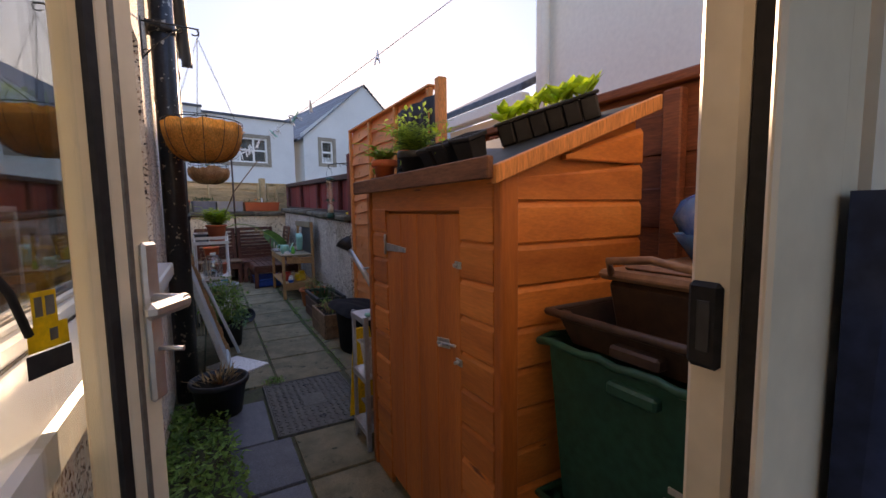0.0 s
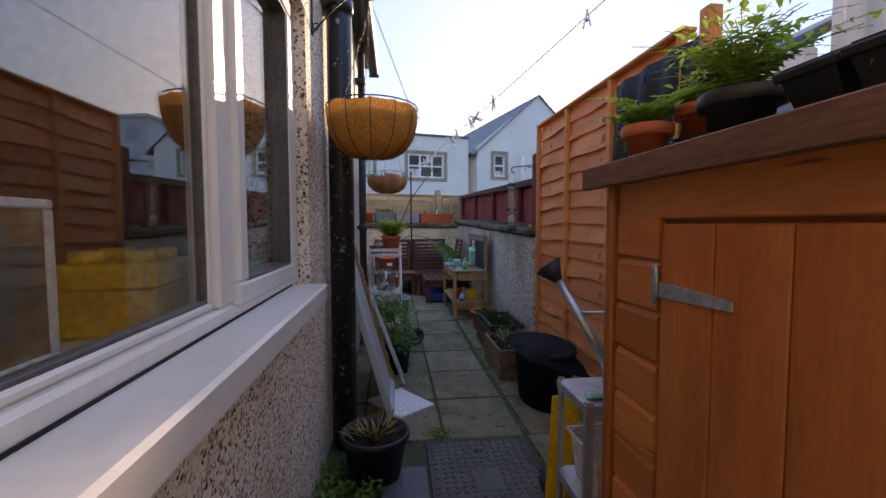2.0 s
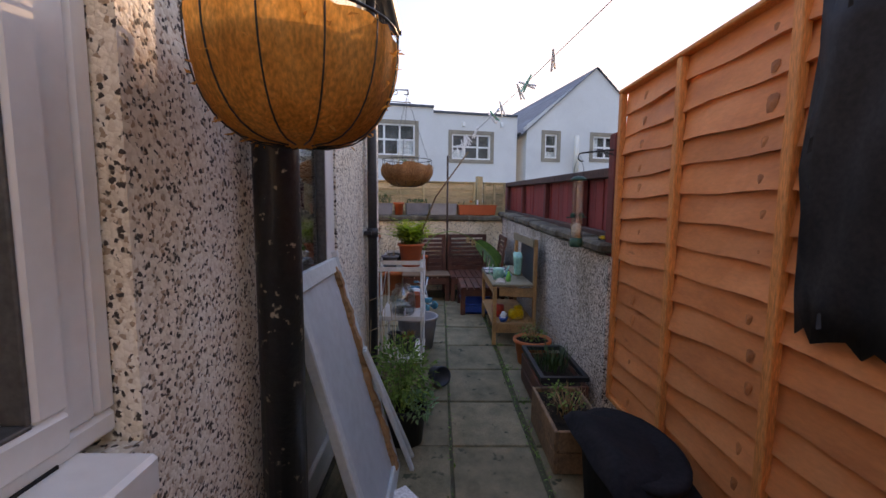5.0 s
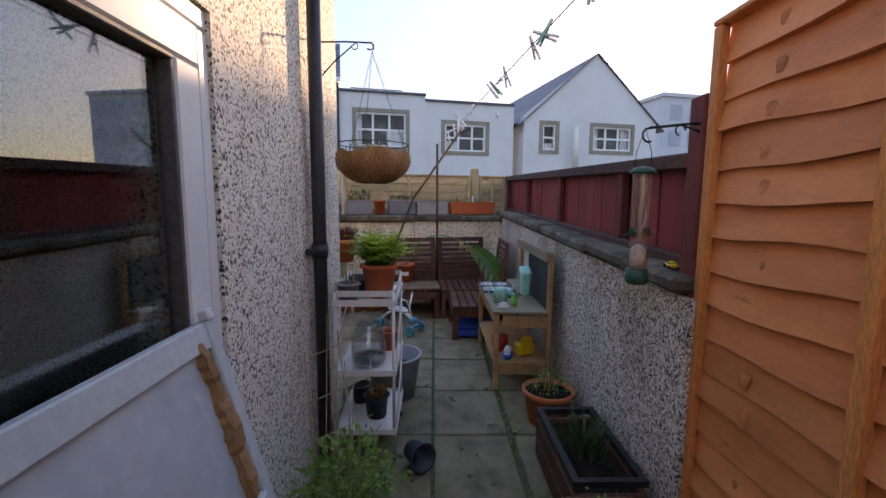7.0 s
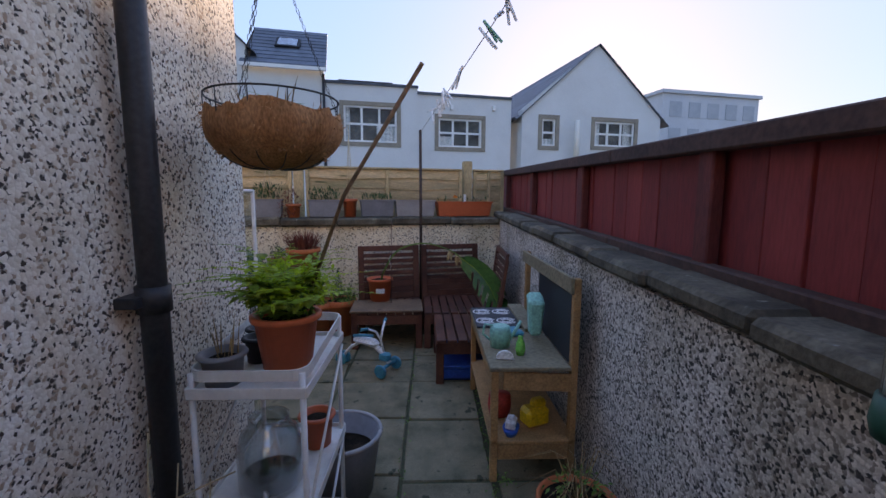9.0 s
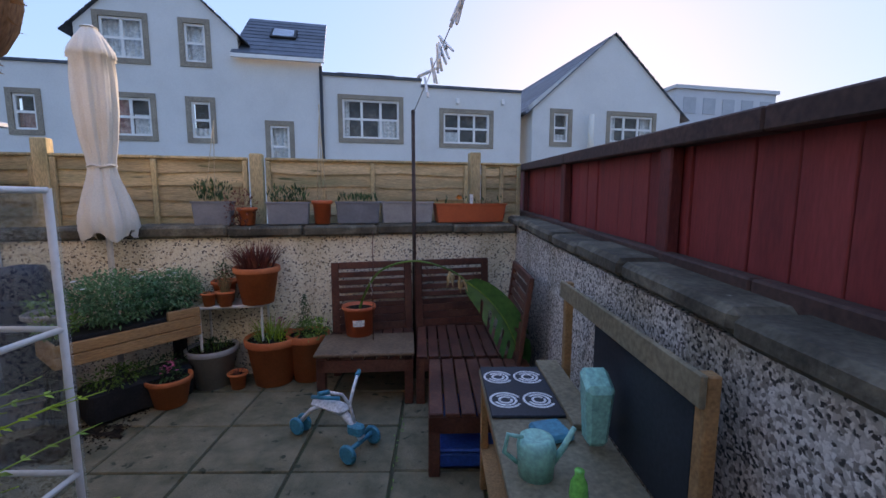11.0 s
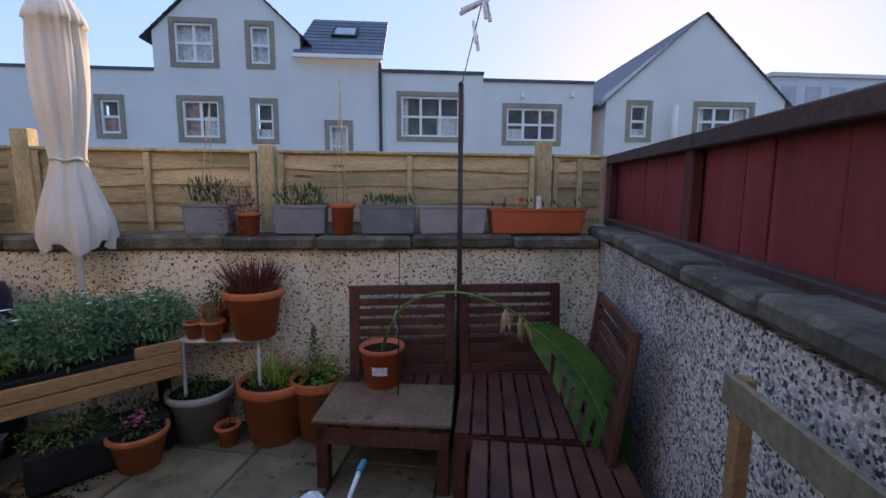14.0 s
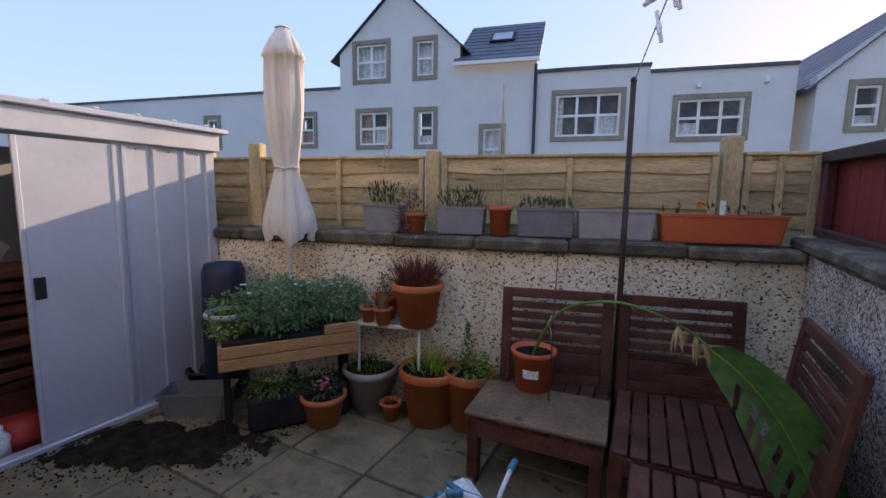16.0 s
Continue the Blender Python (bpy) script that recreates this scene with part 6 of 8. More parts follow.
for y in (0.0, 0.09):
    bm = bmesh.new(); cuboid(bm, (-0.01, y, 0), (0.012, y + 0.03, 0.72), 0.004, pose(0, 0, 0, 12 if y else 6, 0, 0)); part("strip", bm, "grey_paint", od2)

# shrub in a pot
t = potted(pose(0.10, 4.30, 0.0), 0.10, 0.13, 0.23, "black_plastic", "dark pot with a bushy green shrub")
foliage(t, "leaf_mid", c=(-0.02, 0.02, 0.40), rad=(0.20, 0.22, 0.24), n=1100, size=0.038, rg=rg, stems=24)
foliage(t, "leaf_grey", "silver_leaves", c=(0.09, -0.08, 0.26), rad=(0.09, 0.09, 0.08), n=160, size=0.04, rg=rg)
ct = thing("cane_trellis", pose(-0.2, 4.8, 0.0), "thin bamboo canes tied beside the drainpipe", "trellis")
for i in range(9):
    a = rg.uniform(-1, 1)
    bm = bmesh.new(); rod(bm, (0.03 * i, -0.02 + 0.03 * a, 0.0), (-0.02 + 0.025 * i + 0.05 * a, 0.06 + 0.08 * a, rg.uniform(0.55, 0.98)), 0.003, 0.002, 5); part("cane", bm, "cane", ct)
for z in (0.3, 0.5, 0.72):
    bm = bmesh.new(); rod(bm, (-0.01, 0.02, z), (0.28, 0.06, z + 0.12), 0.003, 0.002, 5); part("cane", bm, "cane", ct)

# ---- steel rack and watering can behind the shed ----
rk = thing("steel_rack", pose(0.64, 1.97, 0.0), "three-tier galvanised steel shelf rack beside the shed", "rack")
for x in (0.0, 0.26):
    for y in (0.0, 0.21):
        bm = bmesh.new(); cuboid(bm, (x, y, 0), (x + 0.022, y + 0.003, 0.70), 0.001); cuboid(bm, (x if x == 0 else x + 0.019, y, 0), (x + 0.003 if x == 0 else x + 0.022, y + 0.022 if y == 0 else y - 0.02, 0.70), 0.001); part("leg", bm, "steel", rk)
for z in (0.10, 0.38, 0.685):
    bm = bmesh.new(); cuboid(bm, (-0.002, -0.002, z), (0.284, 0.216, z + 0.006), 0.002); cuboid(bm, (-0.003, -0.003, z - 0.022), (0.0, 0.217, z + 0.006), 0.001); cuboid(bm, (-0.003, 0.214, z - 0.022), (0.285, 0.217, z + 0.006), 0.001); part("shelf", bm, "steel", rk)
def tub(name, m, w, d, h, material, label, cat):
    t = thing(name, m, label, cat)
    bm = bmesh.new()
    open_box(bm, w, d, h, 0.005, 0.85)
    part("body", bm, material, t)
    bm = bmesh.new(); frame_ring2(bm, -w / 2 - .008, w / 2 + .008, -d / 2 - .008, d / 2 + .008, 0.012, h - 0.008, h)
    bmesh.ops.transform(bm, matrix=Matrix(((1, 0, 0, 0), (0, 0, 1, 0), (0, 1, 0, 0), (0, 0, 0, 1))), verts=bm.verts); part("rim", bm, material, t)
    return t
tub("white_tub", pose(0.78, 2.075, 0.386), 0.22, 0.17, 0.15, "paper", "white plastic tub on the rack", "tub")
tub("white_tub", pose(0.78, 2.075, 0.106), 0.20, 0.16, 0.10, "light_grey_plastic", "pale grey plastic tub on the bottom shelf", "tub")
ys_ = thing("yellow_sign", pose(0.66, 2.34, 0.0), "yellow folding wet-floor sign behind the rack", "sign")
for a in (-8, 8):
    bm = bmesh.new()
    vs = cuboid(bm, (-0.11, -0.008, 0), (0.11, 0.008, 0.52), 0.005)
    for v in vs:
        v.co.x *= lerp(1, 0.45, v.co.z / 0.52)
    bmesh.ops.transform(bm, matrix=pose(0.12, -0.08 * a / 8 * 0.6, 0, a, 0, 0), verts=bm.verts); part("panel", bm, "yellow", ys_)
wc = thing("watering_can", pose(0.83, 2.09, 0.692), "long-spouted galvanised watering can on the rack", "watering can")
bm = bmesh.new(); lathe(bm, [(0, 0), (0.072, 0), (0.074, 0.01), (0.06, 0.18), (0.044, 0.29), (0.048, 0.30), (0.042, 0.30), (0.055, 0.18), (0.066, 0.02), (0, 0.015)], 24); part("body", bm, "steel", wc)
bm = bmesh.new(); tube(bm, [(-0.05, 0.01, 0.05), (-0.10, 0.06, 0.17), (-0.175, 0.165, 0.34)], 0.019, 12, 0.012); part("spout", bm, "steel", wc)
bm = bmesh.new(); rod(bm, (-0.168, 0.156, 0.325), (-0.195, 0.185, 0.372), 0.014, 0.048, 18); part("rose", bm, "black_plastic", wc, "black plastic sprinkler rose")
bm = bmesh.new(); rod(bm, (-0.048, 0.01, 0.24), (-0.125, 0.09, 0.225), 0.006); part("brace", bm, "steel", wc)
bm = bmesh.new(); tube(bm, [(0.05, -0.01, 0.28), (0.10, -0.02, 0.27), (0.12, -0.02, 0.18), (0.07, -0.01, 0.06)], 0.007, 8); part("handle", bm, "steel", wc)
bm = bmesh.new(); cuboid(bm, (0.66, 2.0, 0.693), (0.74, 2.03, 0.712), 0.006); solid("green_tool", bm, "mint", "pale green hand tool lying on the rack", "tool")
bm = bmesh.new(); lathe(bm, [(0, 0), (0.07, 0.0), (0.085, 0.03), (0.06, 0.065), (0, 0.07)], 18, wob=0.09, squash=(0.85, 1.5)); solid("black_shoe_bag", bm, "black_plastic", "black bag on the paving by the rack", "bag", m=pose(0.822, 2.631, 0.0))

# ---- along the east side ----
bb = thing("black_bin", pose(1.12, 3.62, 0.0), "large black plastic trough under a sagging black sheet", "bin")
bm = bmesh.new(); lathe(bm, [(0, 0), (0.17, 0), (0.20, 0.36), (0.212, 0.37), (0.212, 0.39), (0.19, 0.39), (0.0, 0.37)], 28, squash=(0.92, 1.5)); part("body", bm, "black_sheet", bb)
bm = bmesh.new()
def sag(i, k, dz):
    u, v = i / 7 - 1, k / 11 - 1
    q = max(abs(u), abs(v)) ** 5
    return bm.verts.new((0.205 * u * (1 - 0.05 * v * v), 0.335 * v * (1 - 0.05 * u * u), 0.41 - 0.045 * u - 0.10 * q - 0.012 * math.cos(2.2 * u + 1.3 * v) + dz + 0.004 * math.sin(5 * u + 7 * v)))
tops = {(i, k): sag(i, k, 0.0) for i in range(15) for k in range(23)}
unders = {(i, k): sag(i, k, -0.006) for i in range(15) for k in range(23)}
for i in range(14):
    for k in range(22):
        for g in (tops, unders):
            bm.faces.new((g[i, k], g[i + 1, k], g[i + 1, k + 1], g[i, k + 1])).smooth = True
part("lid", bm, "black_sheet", bb, "sagging black cover sheet")
def long_planter(name, m, w, L, h, material, label, wood=True):
    t = thing(name, m, label, "planter", "planters along the wall")
    for x0, x1, y0, y1 in ((-w / 2, -w / 2 + 0.02, -L / 2, L / 2), (w / 2 - 0.02, w / 2, -L / 2, L / 2), (-w / 2 + 0.02, w / 2 - 0.02, -L / 2, -L / 2 + 0.02), (-w / 2 + 0.02, w / 2 - 0.02, L / 2 - 0.02, L / 2)):
        for k in range(2):
            bm = bmesh.new(); cuboid(bm, (x0, y0, k * h / 2 + 0.002), (x1, y1, (k + 1) * h / 2 - 0.002), 0.005); part("board", bm, material, t)
    bm = bmesh.new(); cuboid(bm, (-w / 2 + 0.02, -L / 2 + 0.02, 0.0), (w / 2 - 0.02, L / 2 - 0.02, h - 0.03)); part("soil", bm, "soil", t)
    return t
t = long_planter("wooden_planter", pose(1.12, 4.86, 0.01), 0.32, 0.64, 0.22, "bench_wood", "weathered wooden trough planter with thin grassy plants")
bm = bmesh.new(); frame_ring2(bm, -0.16, 0.16, -0.32, 0.32, 0.03, 0.0, 0.03); bmesh.ops.transform(bm, matrix=Matrix(((1, 0, 0, 0), (0, 0, 1, 0), (0, 1, 0, 0.25), (0, 0, 0, 1))), verts=bm.verts); part("liner", bm, "black_plastic", t)
blades(t, 90, 0.22, 0.12, 0.20, "leaf_dark", rg, 0.7, 0.004)
t = long_planter("wooden_planter", pose(1.05, 4.25, 0.0), 0.30, 0.55, 0.24, "bench_top", "low wooden planter of straggly stems")
blades(t, 60, 0.20, 0.12, 0.16, "leaf_dry", rg, 1.1, 0.003)
foliage(t, "leaf_mid", c=(0, 0.05, 0.27), rad=(0.12, 0.2, 0.08), n=120, size=0.03, rg=rg)
t = potted(pose(1.12, 5.52, 0.02), 0.12, 0.16, 0.22, "terracotta", "terracotta pot with sprawling dry stems")
bm = bmesh.new()
for _ in range(22):
    a = rg.uniform(0, 6.283); L = rg.uniform(0.2, 0.42)
    tube(bm, [(0, 0, 0.19), (0.10 * math.cos(a), 0.10 * math.sin(a), 0.19 + L * 0.6), (0.26 * math.cos(a), 0.26 * math.sin(a), 0.19 + L * 0.35)], 0.0025, 4, 0.001)
tagged(part("dry_stems", bm, "leaf_dry", t), kind="stuff")
foliage(t, "leaf_mid", c=(0, 0, 0.27), rad=(0.13, 0.13, 0.08), n=140, size=0.028, rg=rg)
# bird feeder
fb = thing("wall_bracket", pose(1.40, 4.48, 1.66), "black iron scroll bracket holding a bird feeder", "bracket")
bm = bmesh.new(); tube(bm, [(0.0, 0, 0.08), (-0.1, -0.01, 0.075), (-0.26, -0.03, 0.055)], 0.005, 6); tube(bm, [(-0.262 + 0.022 * math.cos(a), -0.03, 0.03 + 0.024 * math.sin(a)) for a in [math.pi / 2 + i * 0.45 for i in range(9)]], 0.004, 6); part("arm", bm, "wire", fb)
bm = bmesh.new(); tube(bm, [(0.0, 0, 0.0), (-0.07, -0.008, 0.05), (-0.13, -0.014, 0.066)], 0.004, 6); tube(bm, [(-0.14 + 0.018 * math.cos(a), -0.015, 0.05 + 0.018 * math.sin(a)) for a in [i * 0.5 for i in range(10)]], 0.003, 6); part("brace", bm, "wire", fb)
M["feeder_tube"] = glass("feeder_tube", (0.93, 0.93, 0.91), 0.2, 0.16)
bf_ = thing("bird_feeder", pose(1.12, 4.44, 1.155), "clear plastic tube bird feeder with green caps, part full", "bird feeder")
bm = bmesh.new(); rod(bm, (0, 0, 0.05), (0, 0, 0.40), 0.032, 0.032, 24, caps=False); part("tube", bm, "feeder_tube", bf_)
bm = bmesh.new(); lathe(bm, [(0, 0.0), (0.036, 0.0), (0.040, 0.02), (0.036, 0.055), (0.0, 0.055)], 22); part("base", bm, "green_plastic", bf_)
bm = bmesh.new(); lathe(bm, [(0, 0.425), (0.03, 0.42), (0.046, 0.405), (0.046, 0.398), (0.0, 0.398)], 22); part("cap", bm, "green_plastic", bf_)
bm = bmesh.new(); lathe(bm, [(0, 0.056), (0.028, 0.056), (0.028, 0.12), (0.015, 0.14), (0, 0.145)], 16, wob=0.06); part("seed", bm, "peanut", bf_)
bm = bmesh.new()
for k in range(2):
    tube(bm, [(0.02 * math.cos(i * 0.5 + k * 3.1), 0.02 * math.sin(i * 0.5 + k * 3.1), 0.14 + i * 0.02) for i in range(13)], 0.006, 6)
part("baffle", bm, "feeder_tube", bf_)
for z, a in ((0.19, 200), (0.03, 30), (0.19, 20)):
    bm = bmesh.new(); c = Vector((math.cos(radians(a)), math.sin(radians(a)), 0)); rod(bm, c * 0.026 + Vector((0, 0, z)), c * 0.040 + Vector((0, 0, z)), 0.015, 0.015, 14); rod(bm, c * 0.03 + Vector((0, 0, z - 0.01)), c * 0.075 + Vector((0, 0, z - 0.012)), 0.003); part("port", bm, "green_plastic", bf_)
bm = bmesh.new(); tube(bm, [(-0.028, 0, 0.40), (-0.028, 0, 0.47), (0, 0, 0.56), (0.028, 0, 0.47), (0.028, 0, 0.40)], 0.0015, 5); part("hanger", bm, "wire", bf_)
tc = thing("toy_car", pose(1.34, 4.60, cop_z(4.6) + 0.085, 0, 0, 80), "small yellow and black toy racing car on the wall", "toy car")
bm = bmesh.new()
vs = cuboid(bm, (-0.038, -0.017, 0.007), (0.038, 0.017, 0.018), 0.004); cuboid(bm, (-0.02, -0.014, 0.018), (0.014, 0.014, 0.028), 0.006); part("body", bm, "yellow", tc)
bm = bmesh.new(); cuboid(bm, (-0.016, -0.0145, 0.0195), (0.010, 0.0145, 0.0255), 0.002); part("windows", bm, "gasket", tc)
for x in (-0.024, 0.024):
    for y in (-0.017, 0.017):
        bm = bmesh.new(); rod(bm, (x, y - 0.003, 0.008), (x, y + 0.003, 0.008), 0.008, 0.008, 12); part("wheel", bm, "gasket", tc)

# ---- trolley by the house corner ----
rg = random.Random(77)
tz = floor_z(5.35)
tl = thing("trolley", pose(-0.165, 5.10, tz), "white metal three-tier trolley with chipped paint", "trolley")
TW, TD, TH = 0.335, 0.50, 0.945
for x in (0.012, TW - 0.012):
    for y in (0.012, TD - 0.012):
        bm = bmesh.new(); rod(bm, (x, y, 0.035), (x, y, TH if y < 0.2 else TH + 0.03), 0.009, 0.009, 10)
        lg = part("leg", bm, "white_metal", tl)
        bm = bmesh.new(); rod(bm, (x - 0.008, y, 0.02), (x + 0.008, y, 0.02), 0.02, 0.02, 14); part("castor", bm, "black_plastic", lg)
for z in (0.165, 0.50, 0.885):
    bm = bmesh.new(); cuboid(bm, (0.0, 0.0, z), (TW, TD, z + 0.006), 0.002)
    sh = part("shelf", bm, "white_metal", tl)
    for k, (x0, x1, y0, y1) in enumerate(((0, TW, -0.003, 0.003), (0, TW, TD - 0.003, TD + 0.003), (-0.003, 0.003, 0, TD), (TW - 0.003, TW + 0.003, 0, TD))):
        bm = bmesh.new(); cuboid(bm, (x0, y0, z - 0.012), (x1, y1, z + 0.022), 0.002); part("lip", bm, "white_metal", sh)
bm = bmesh.new()
R = 0.05
pts = []
for cx, cy, a0 in ((TW - R, R, -90), (TW - R, TD - R, 0), (R, TD - R, 90), (R, R, 180)):
    for i in range(6):
        a = radians(a0 + 18 * i); pts.append((cx + R * math.cos(a), cy + R * math.sin(a), TH + (0.03 if cy > 0.2 else 0.0)))
mid_p = Vector((TW / 2, TD / 2, 0))
band = []
for p in pts:
    inn = (mid_p - Vector((p[0], p[1], 0))).normalized() * 0.006
    band.append([bm.verts.new((p[0] + o.x, p[1] + o.y, p[2] + dz)) for o, dz in ((Vector(), 0.012), (Vector(), -0.020), (inn, -0.020), (inn, 0.012))])
for a, c in zip(band, band[1:] + band[:1]):
    for k in range(4):
        bm.faces.new((a[k], c[k], c[(k + 1) % 4], a[(k + 1) % 4]))
part("top_rail", bm, "white_metal", tl)
for z0, z1 in ((0.20, 0.50), (0.55, 0.86)):
    for x in (0.0, TW):
        bm = bmesh.new(); rod(bm, (x, 0.02, z0), (x, TD - 0.02, z1), 0.005); part("brace", bm, "white_metal", tl)
top = tz + 0.893
fp = potted(pose(0.065, 5.27, top), 0.072, 0.10, 0.185, "terra_plastic", "terracotta-coloured pot of bright green fern on the trolley", rim=0.02)
fronds(fp, 26, 0.16, 0.36, "leaf_fern", rg, pin=0.052, up=1.3)
fronds(fp, 24, 0.17, 0.32, "leaf_lime", rg, name="young_fronds", pin=0.046, up=1.5)
foliage(fp, "leaf_lime", "young_leaves", c=(0.02, 0, 0.28), rad=(0.15, 0.14, 0.08), n=330, size=0.026, rg=rg)
foliage(fp, "leaf_mid", "inner_leaves", c=(0, 0, 0.24), rad=(0.12, 0.12, 0.06), n=200, size=0.03, rg=rg)
bm = bmesh.new(); tube(bm, [(0.10, 5.30, top + 0.15), (0.26, 5.24, top + 0.55), (0.50, 5.06, 1.79)], 0.006, 7); solid("garden_cane", bm, "bench_top", "dark brown stick leaning out of the fern pot", "cane")
def small_pot(x, y, z, r, h, material, label):
    t = potted(pose(x, y, z), r * 0.8, r, h, material, label, rim=0.012)
    return t
t = small_pot(-0.09, 5.17, top, 0.062, 0.095, "grey_plastic", "grey plastic pot of bare twigs on the trolley")
blades(t, 12, 0.08, 0.05, 0.13, "leaf_dry", rg, 0.3, 0.0022, "twigs")
t = small_pot(-0.055, 5.34, top, 0.045, 0.085, "black_plastic", "small black plastic pot on the trolley")
t = small_pot(-0.09, 5.46, top, 0.05, 0.08, "black_plastic", "small dark plastic pot on the trolley")
# demijohn on the middle shelf
mid = tz + 0.508
dj = thing("drinks_jar", pose(0.005, 5.245, mid), "clear glass drinks dispenser jar with a metal tap", "jar")
bm = bmesh.new(); lathe(bm, [(0, 0.0), (0.085, 0.0), (0.098, 0.02), (0.10, 0.14), (0.085, 0.19), (0.06, 0.215), (0.062, 0.24), (0.056, 0.24), (0.055, 0.215), (0.08, 0.185), (0.093, 0.14), (0.091, 0.025), (0, 0.012)], 32); part("jar", bm, "jar_glass", dj)
bm = bmesh.new(); lathe(bm, [(0, 0.013), (0.089, 0.02), (0.090, 0.045), (0, 0.045)], 24); part("water", bm, mat("murky_water", [(0.05, 0.055, 0.05), (0.09, 0.10, 0.09)], 5, 0.1, 0), dj)
bm = bmesh.new(); rod(bm, (0.02, -0.09, 0.035), (0.025, -0.135, 0.035), 0.008); rod(bm, (0.025, -0.13, 0.035), (0.025, -0.14, 0.0), 0.007, 0.005); rod(bm, (0.025, -0.128, 0.04), (0.03, -0.128, 0.07), 0.004); part("tap", bm, "steel", dj)
small_pot(0.09, 5.48, mid, 0.062, 0.12, "terra_plastic", "empty terracotta-coloured pot on the middle shelf")
low = tz + 0.173
t = small_pot(0.04, 5.28, low, 0.07, 0.13, "black_plastic", "black pot with a shrivelled orange plant")
blades(t, 40, 0.11, 0.05, 0.08, "leaf_dry", rg, 1.4, 0.006, "dry_leaves")
t = small_pot(-0.08, 5.46, low, 0.06, 0.11, "black_plastic", "small black pot on the bottom shelf")
bp = thing("grey_tub", pose(0.085, 5.88, floor_z(5.88)), "large round grey plastic tub with a pale rim", "tub")
bm = bmesh.new(); lathe(bm, [(0, 0), (0.15, 0), (0.19, 0.28), (0.19, 0.30), (0.18, 0.30), (0.14, 0.04), (0, 0.03)], 32); part("body", bm, "grey_plastic", bp)
bm = bmesh.new(); tube(bm, [(0.193 * math.cos(6.2832 * k / 36), 0.193 * math.sin(6.2832 * k / 36), 0.302) for k in range(37)], 0.011, 8); part("rim", bm, "light_grey_plastic", bp)
bm = bmesh.new(); lathe(bm, [(0, 0.2), (0.17, 0.2)], 24); part("soil", bm, "soil", bp)
bm = bmesh.new(); lathe(bm, [(0, 0), (0.055, 0), (0.07, 0.11), (0.078, 0.112), (0.078, 0.125), (0.066, 0.125), (0.05, 0.01), (0, 0.01)], 22)
solid("plant_pot", bm, "dark_pot", "dark blue-grey plant pot tipped on its side on the paving", "plant pot", m=pose(0.26, 5.10, floor_z(5.1) + 0.075, 0, 82, -60))
# mini greenhouse behind the house corner
mg = thing("mini_greenhouse", pose(-0.82, 5.82, 0.03), "narrow white tube-framed shelf with a clear cover", "greenhouse shelf")
for x in (0.0, 0.46):
    for y in (0.02, 0.26):
        bm = bmesh.new(); rod(bm, (x, y, 0), (x, y, 1.46), 0.009); part("post", bm, "white_metal", mg)
for z in (0.3, 0.7, 1.1, 1.455):
    bm = bmesh.new(); rod(bm, (0, 0.02, z), (0.46, 0.02, z), 0.008); rod(bm, (0, 0.26, z), (0.46, 0.26, z), 0.008); rod(bm, (0, 0.02, z), (0, 0.26, z), 0.008); rod(bm, (0.46, 0.02, z), (0.46, 0.26, z), 0.008); part("shelf_frame", bm, "white_metal", mg)
bm = bmesh.new(); cuboid(bm, (-0.01, 0.27, 0.02), (0.47, 0.272, 1.46)); part("cover", bm, "glass", mg)

# ---- toy kitchen ----
kz = floor_z(6.5)
mk = thing("mud_kitchen", pose(0.815, 5.89, kz), "home-made wooden outdoor play kitchen with a blackboard back", "play kitchen")
KW, KL, KH = 0.42, 1.055, 0.60
for x in (0.0, KW - 0.035):
    for y in (0.0, KL - 0.04):
        bm = bmesh.new(); cuboid(bm, (x, y, 0), (x + 0.035, y + 0.04, KH - 0.02 if x == 0 else 1.03), 0.004); part("leg", bm, "kitchen_wood", mk)
bm = bmesh.new(); cuboid(bm, (-0.01, -0.01, KH - 0.022), (KW - 0.036, KL + 0.01, KH), 0.004); part("worktop", bm, "kitchen_top", mk)
bm = bmesh.new(); cuboid(bm, (0.0, 0.0, 0.20), (KW, KL, 0.218), 0.003); part("shelf", bm, "kitchen_wood", mk)
bm = bmesh.new(); cuboid(bm, (0.036, 0.002, KH - 0.115), (KW - 0.036, 0.02, KH - 0.025), 0.003, pose(0, 0, 0, 0, 2.5, 0)); part("apron", bm, "kitchen_wood", mk)
bm = bmesh.new(); cuboid(bm, (0.002, 0.04, KH - 0.10), (0.018, KL - 0.04, KH - 0.025), 0.003); part("apron", bm, "kitchen_wood", mk)
bm = bmesh.new(); cuboid(bm, (0.036, 0.002, 0.12), (KW - 0.036, 0.018, 0.198), 0.003); part("apron", bm, "kitchen_wood", mk)
bm = bmesh.new(); cuboid(bm, (KW - 0.052, -0.005, 0.955), (KW - 0.036, KL + 0.005, 1.035), 0.004); part("top_rail", bm, "kitchen_top", mk)
bm = bmesh.new(); cuboid(bm, (KW - 0.034, 0.04, KH), (KW - 0.022, 0.66, 0.955), 0.002); part("blackboard", bm, "board_black", mk)
bm = bmesh.new(); cuboid(bm, (KW - 0.145, 0.52, KH + 0.001), (KW - 0.04, KL + 0.06, KH + 0.024), 0.003); part("ledge", bm, "kitchen_top", mk)
hb = part("hob", (lambda b: (cuboid(b, (-0.006, 0.60, KH + 0.001), (KW - 0.147, 1.055, KH + 0.014), 0.003), b)[1])(bmesh.new()), "board_black", mk, "black painted hob board")
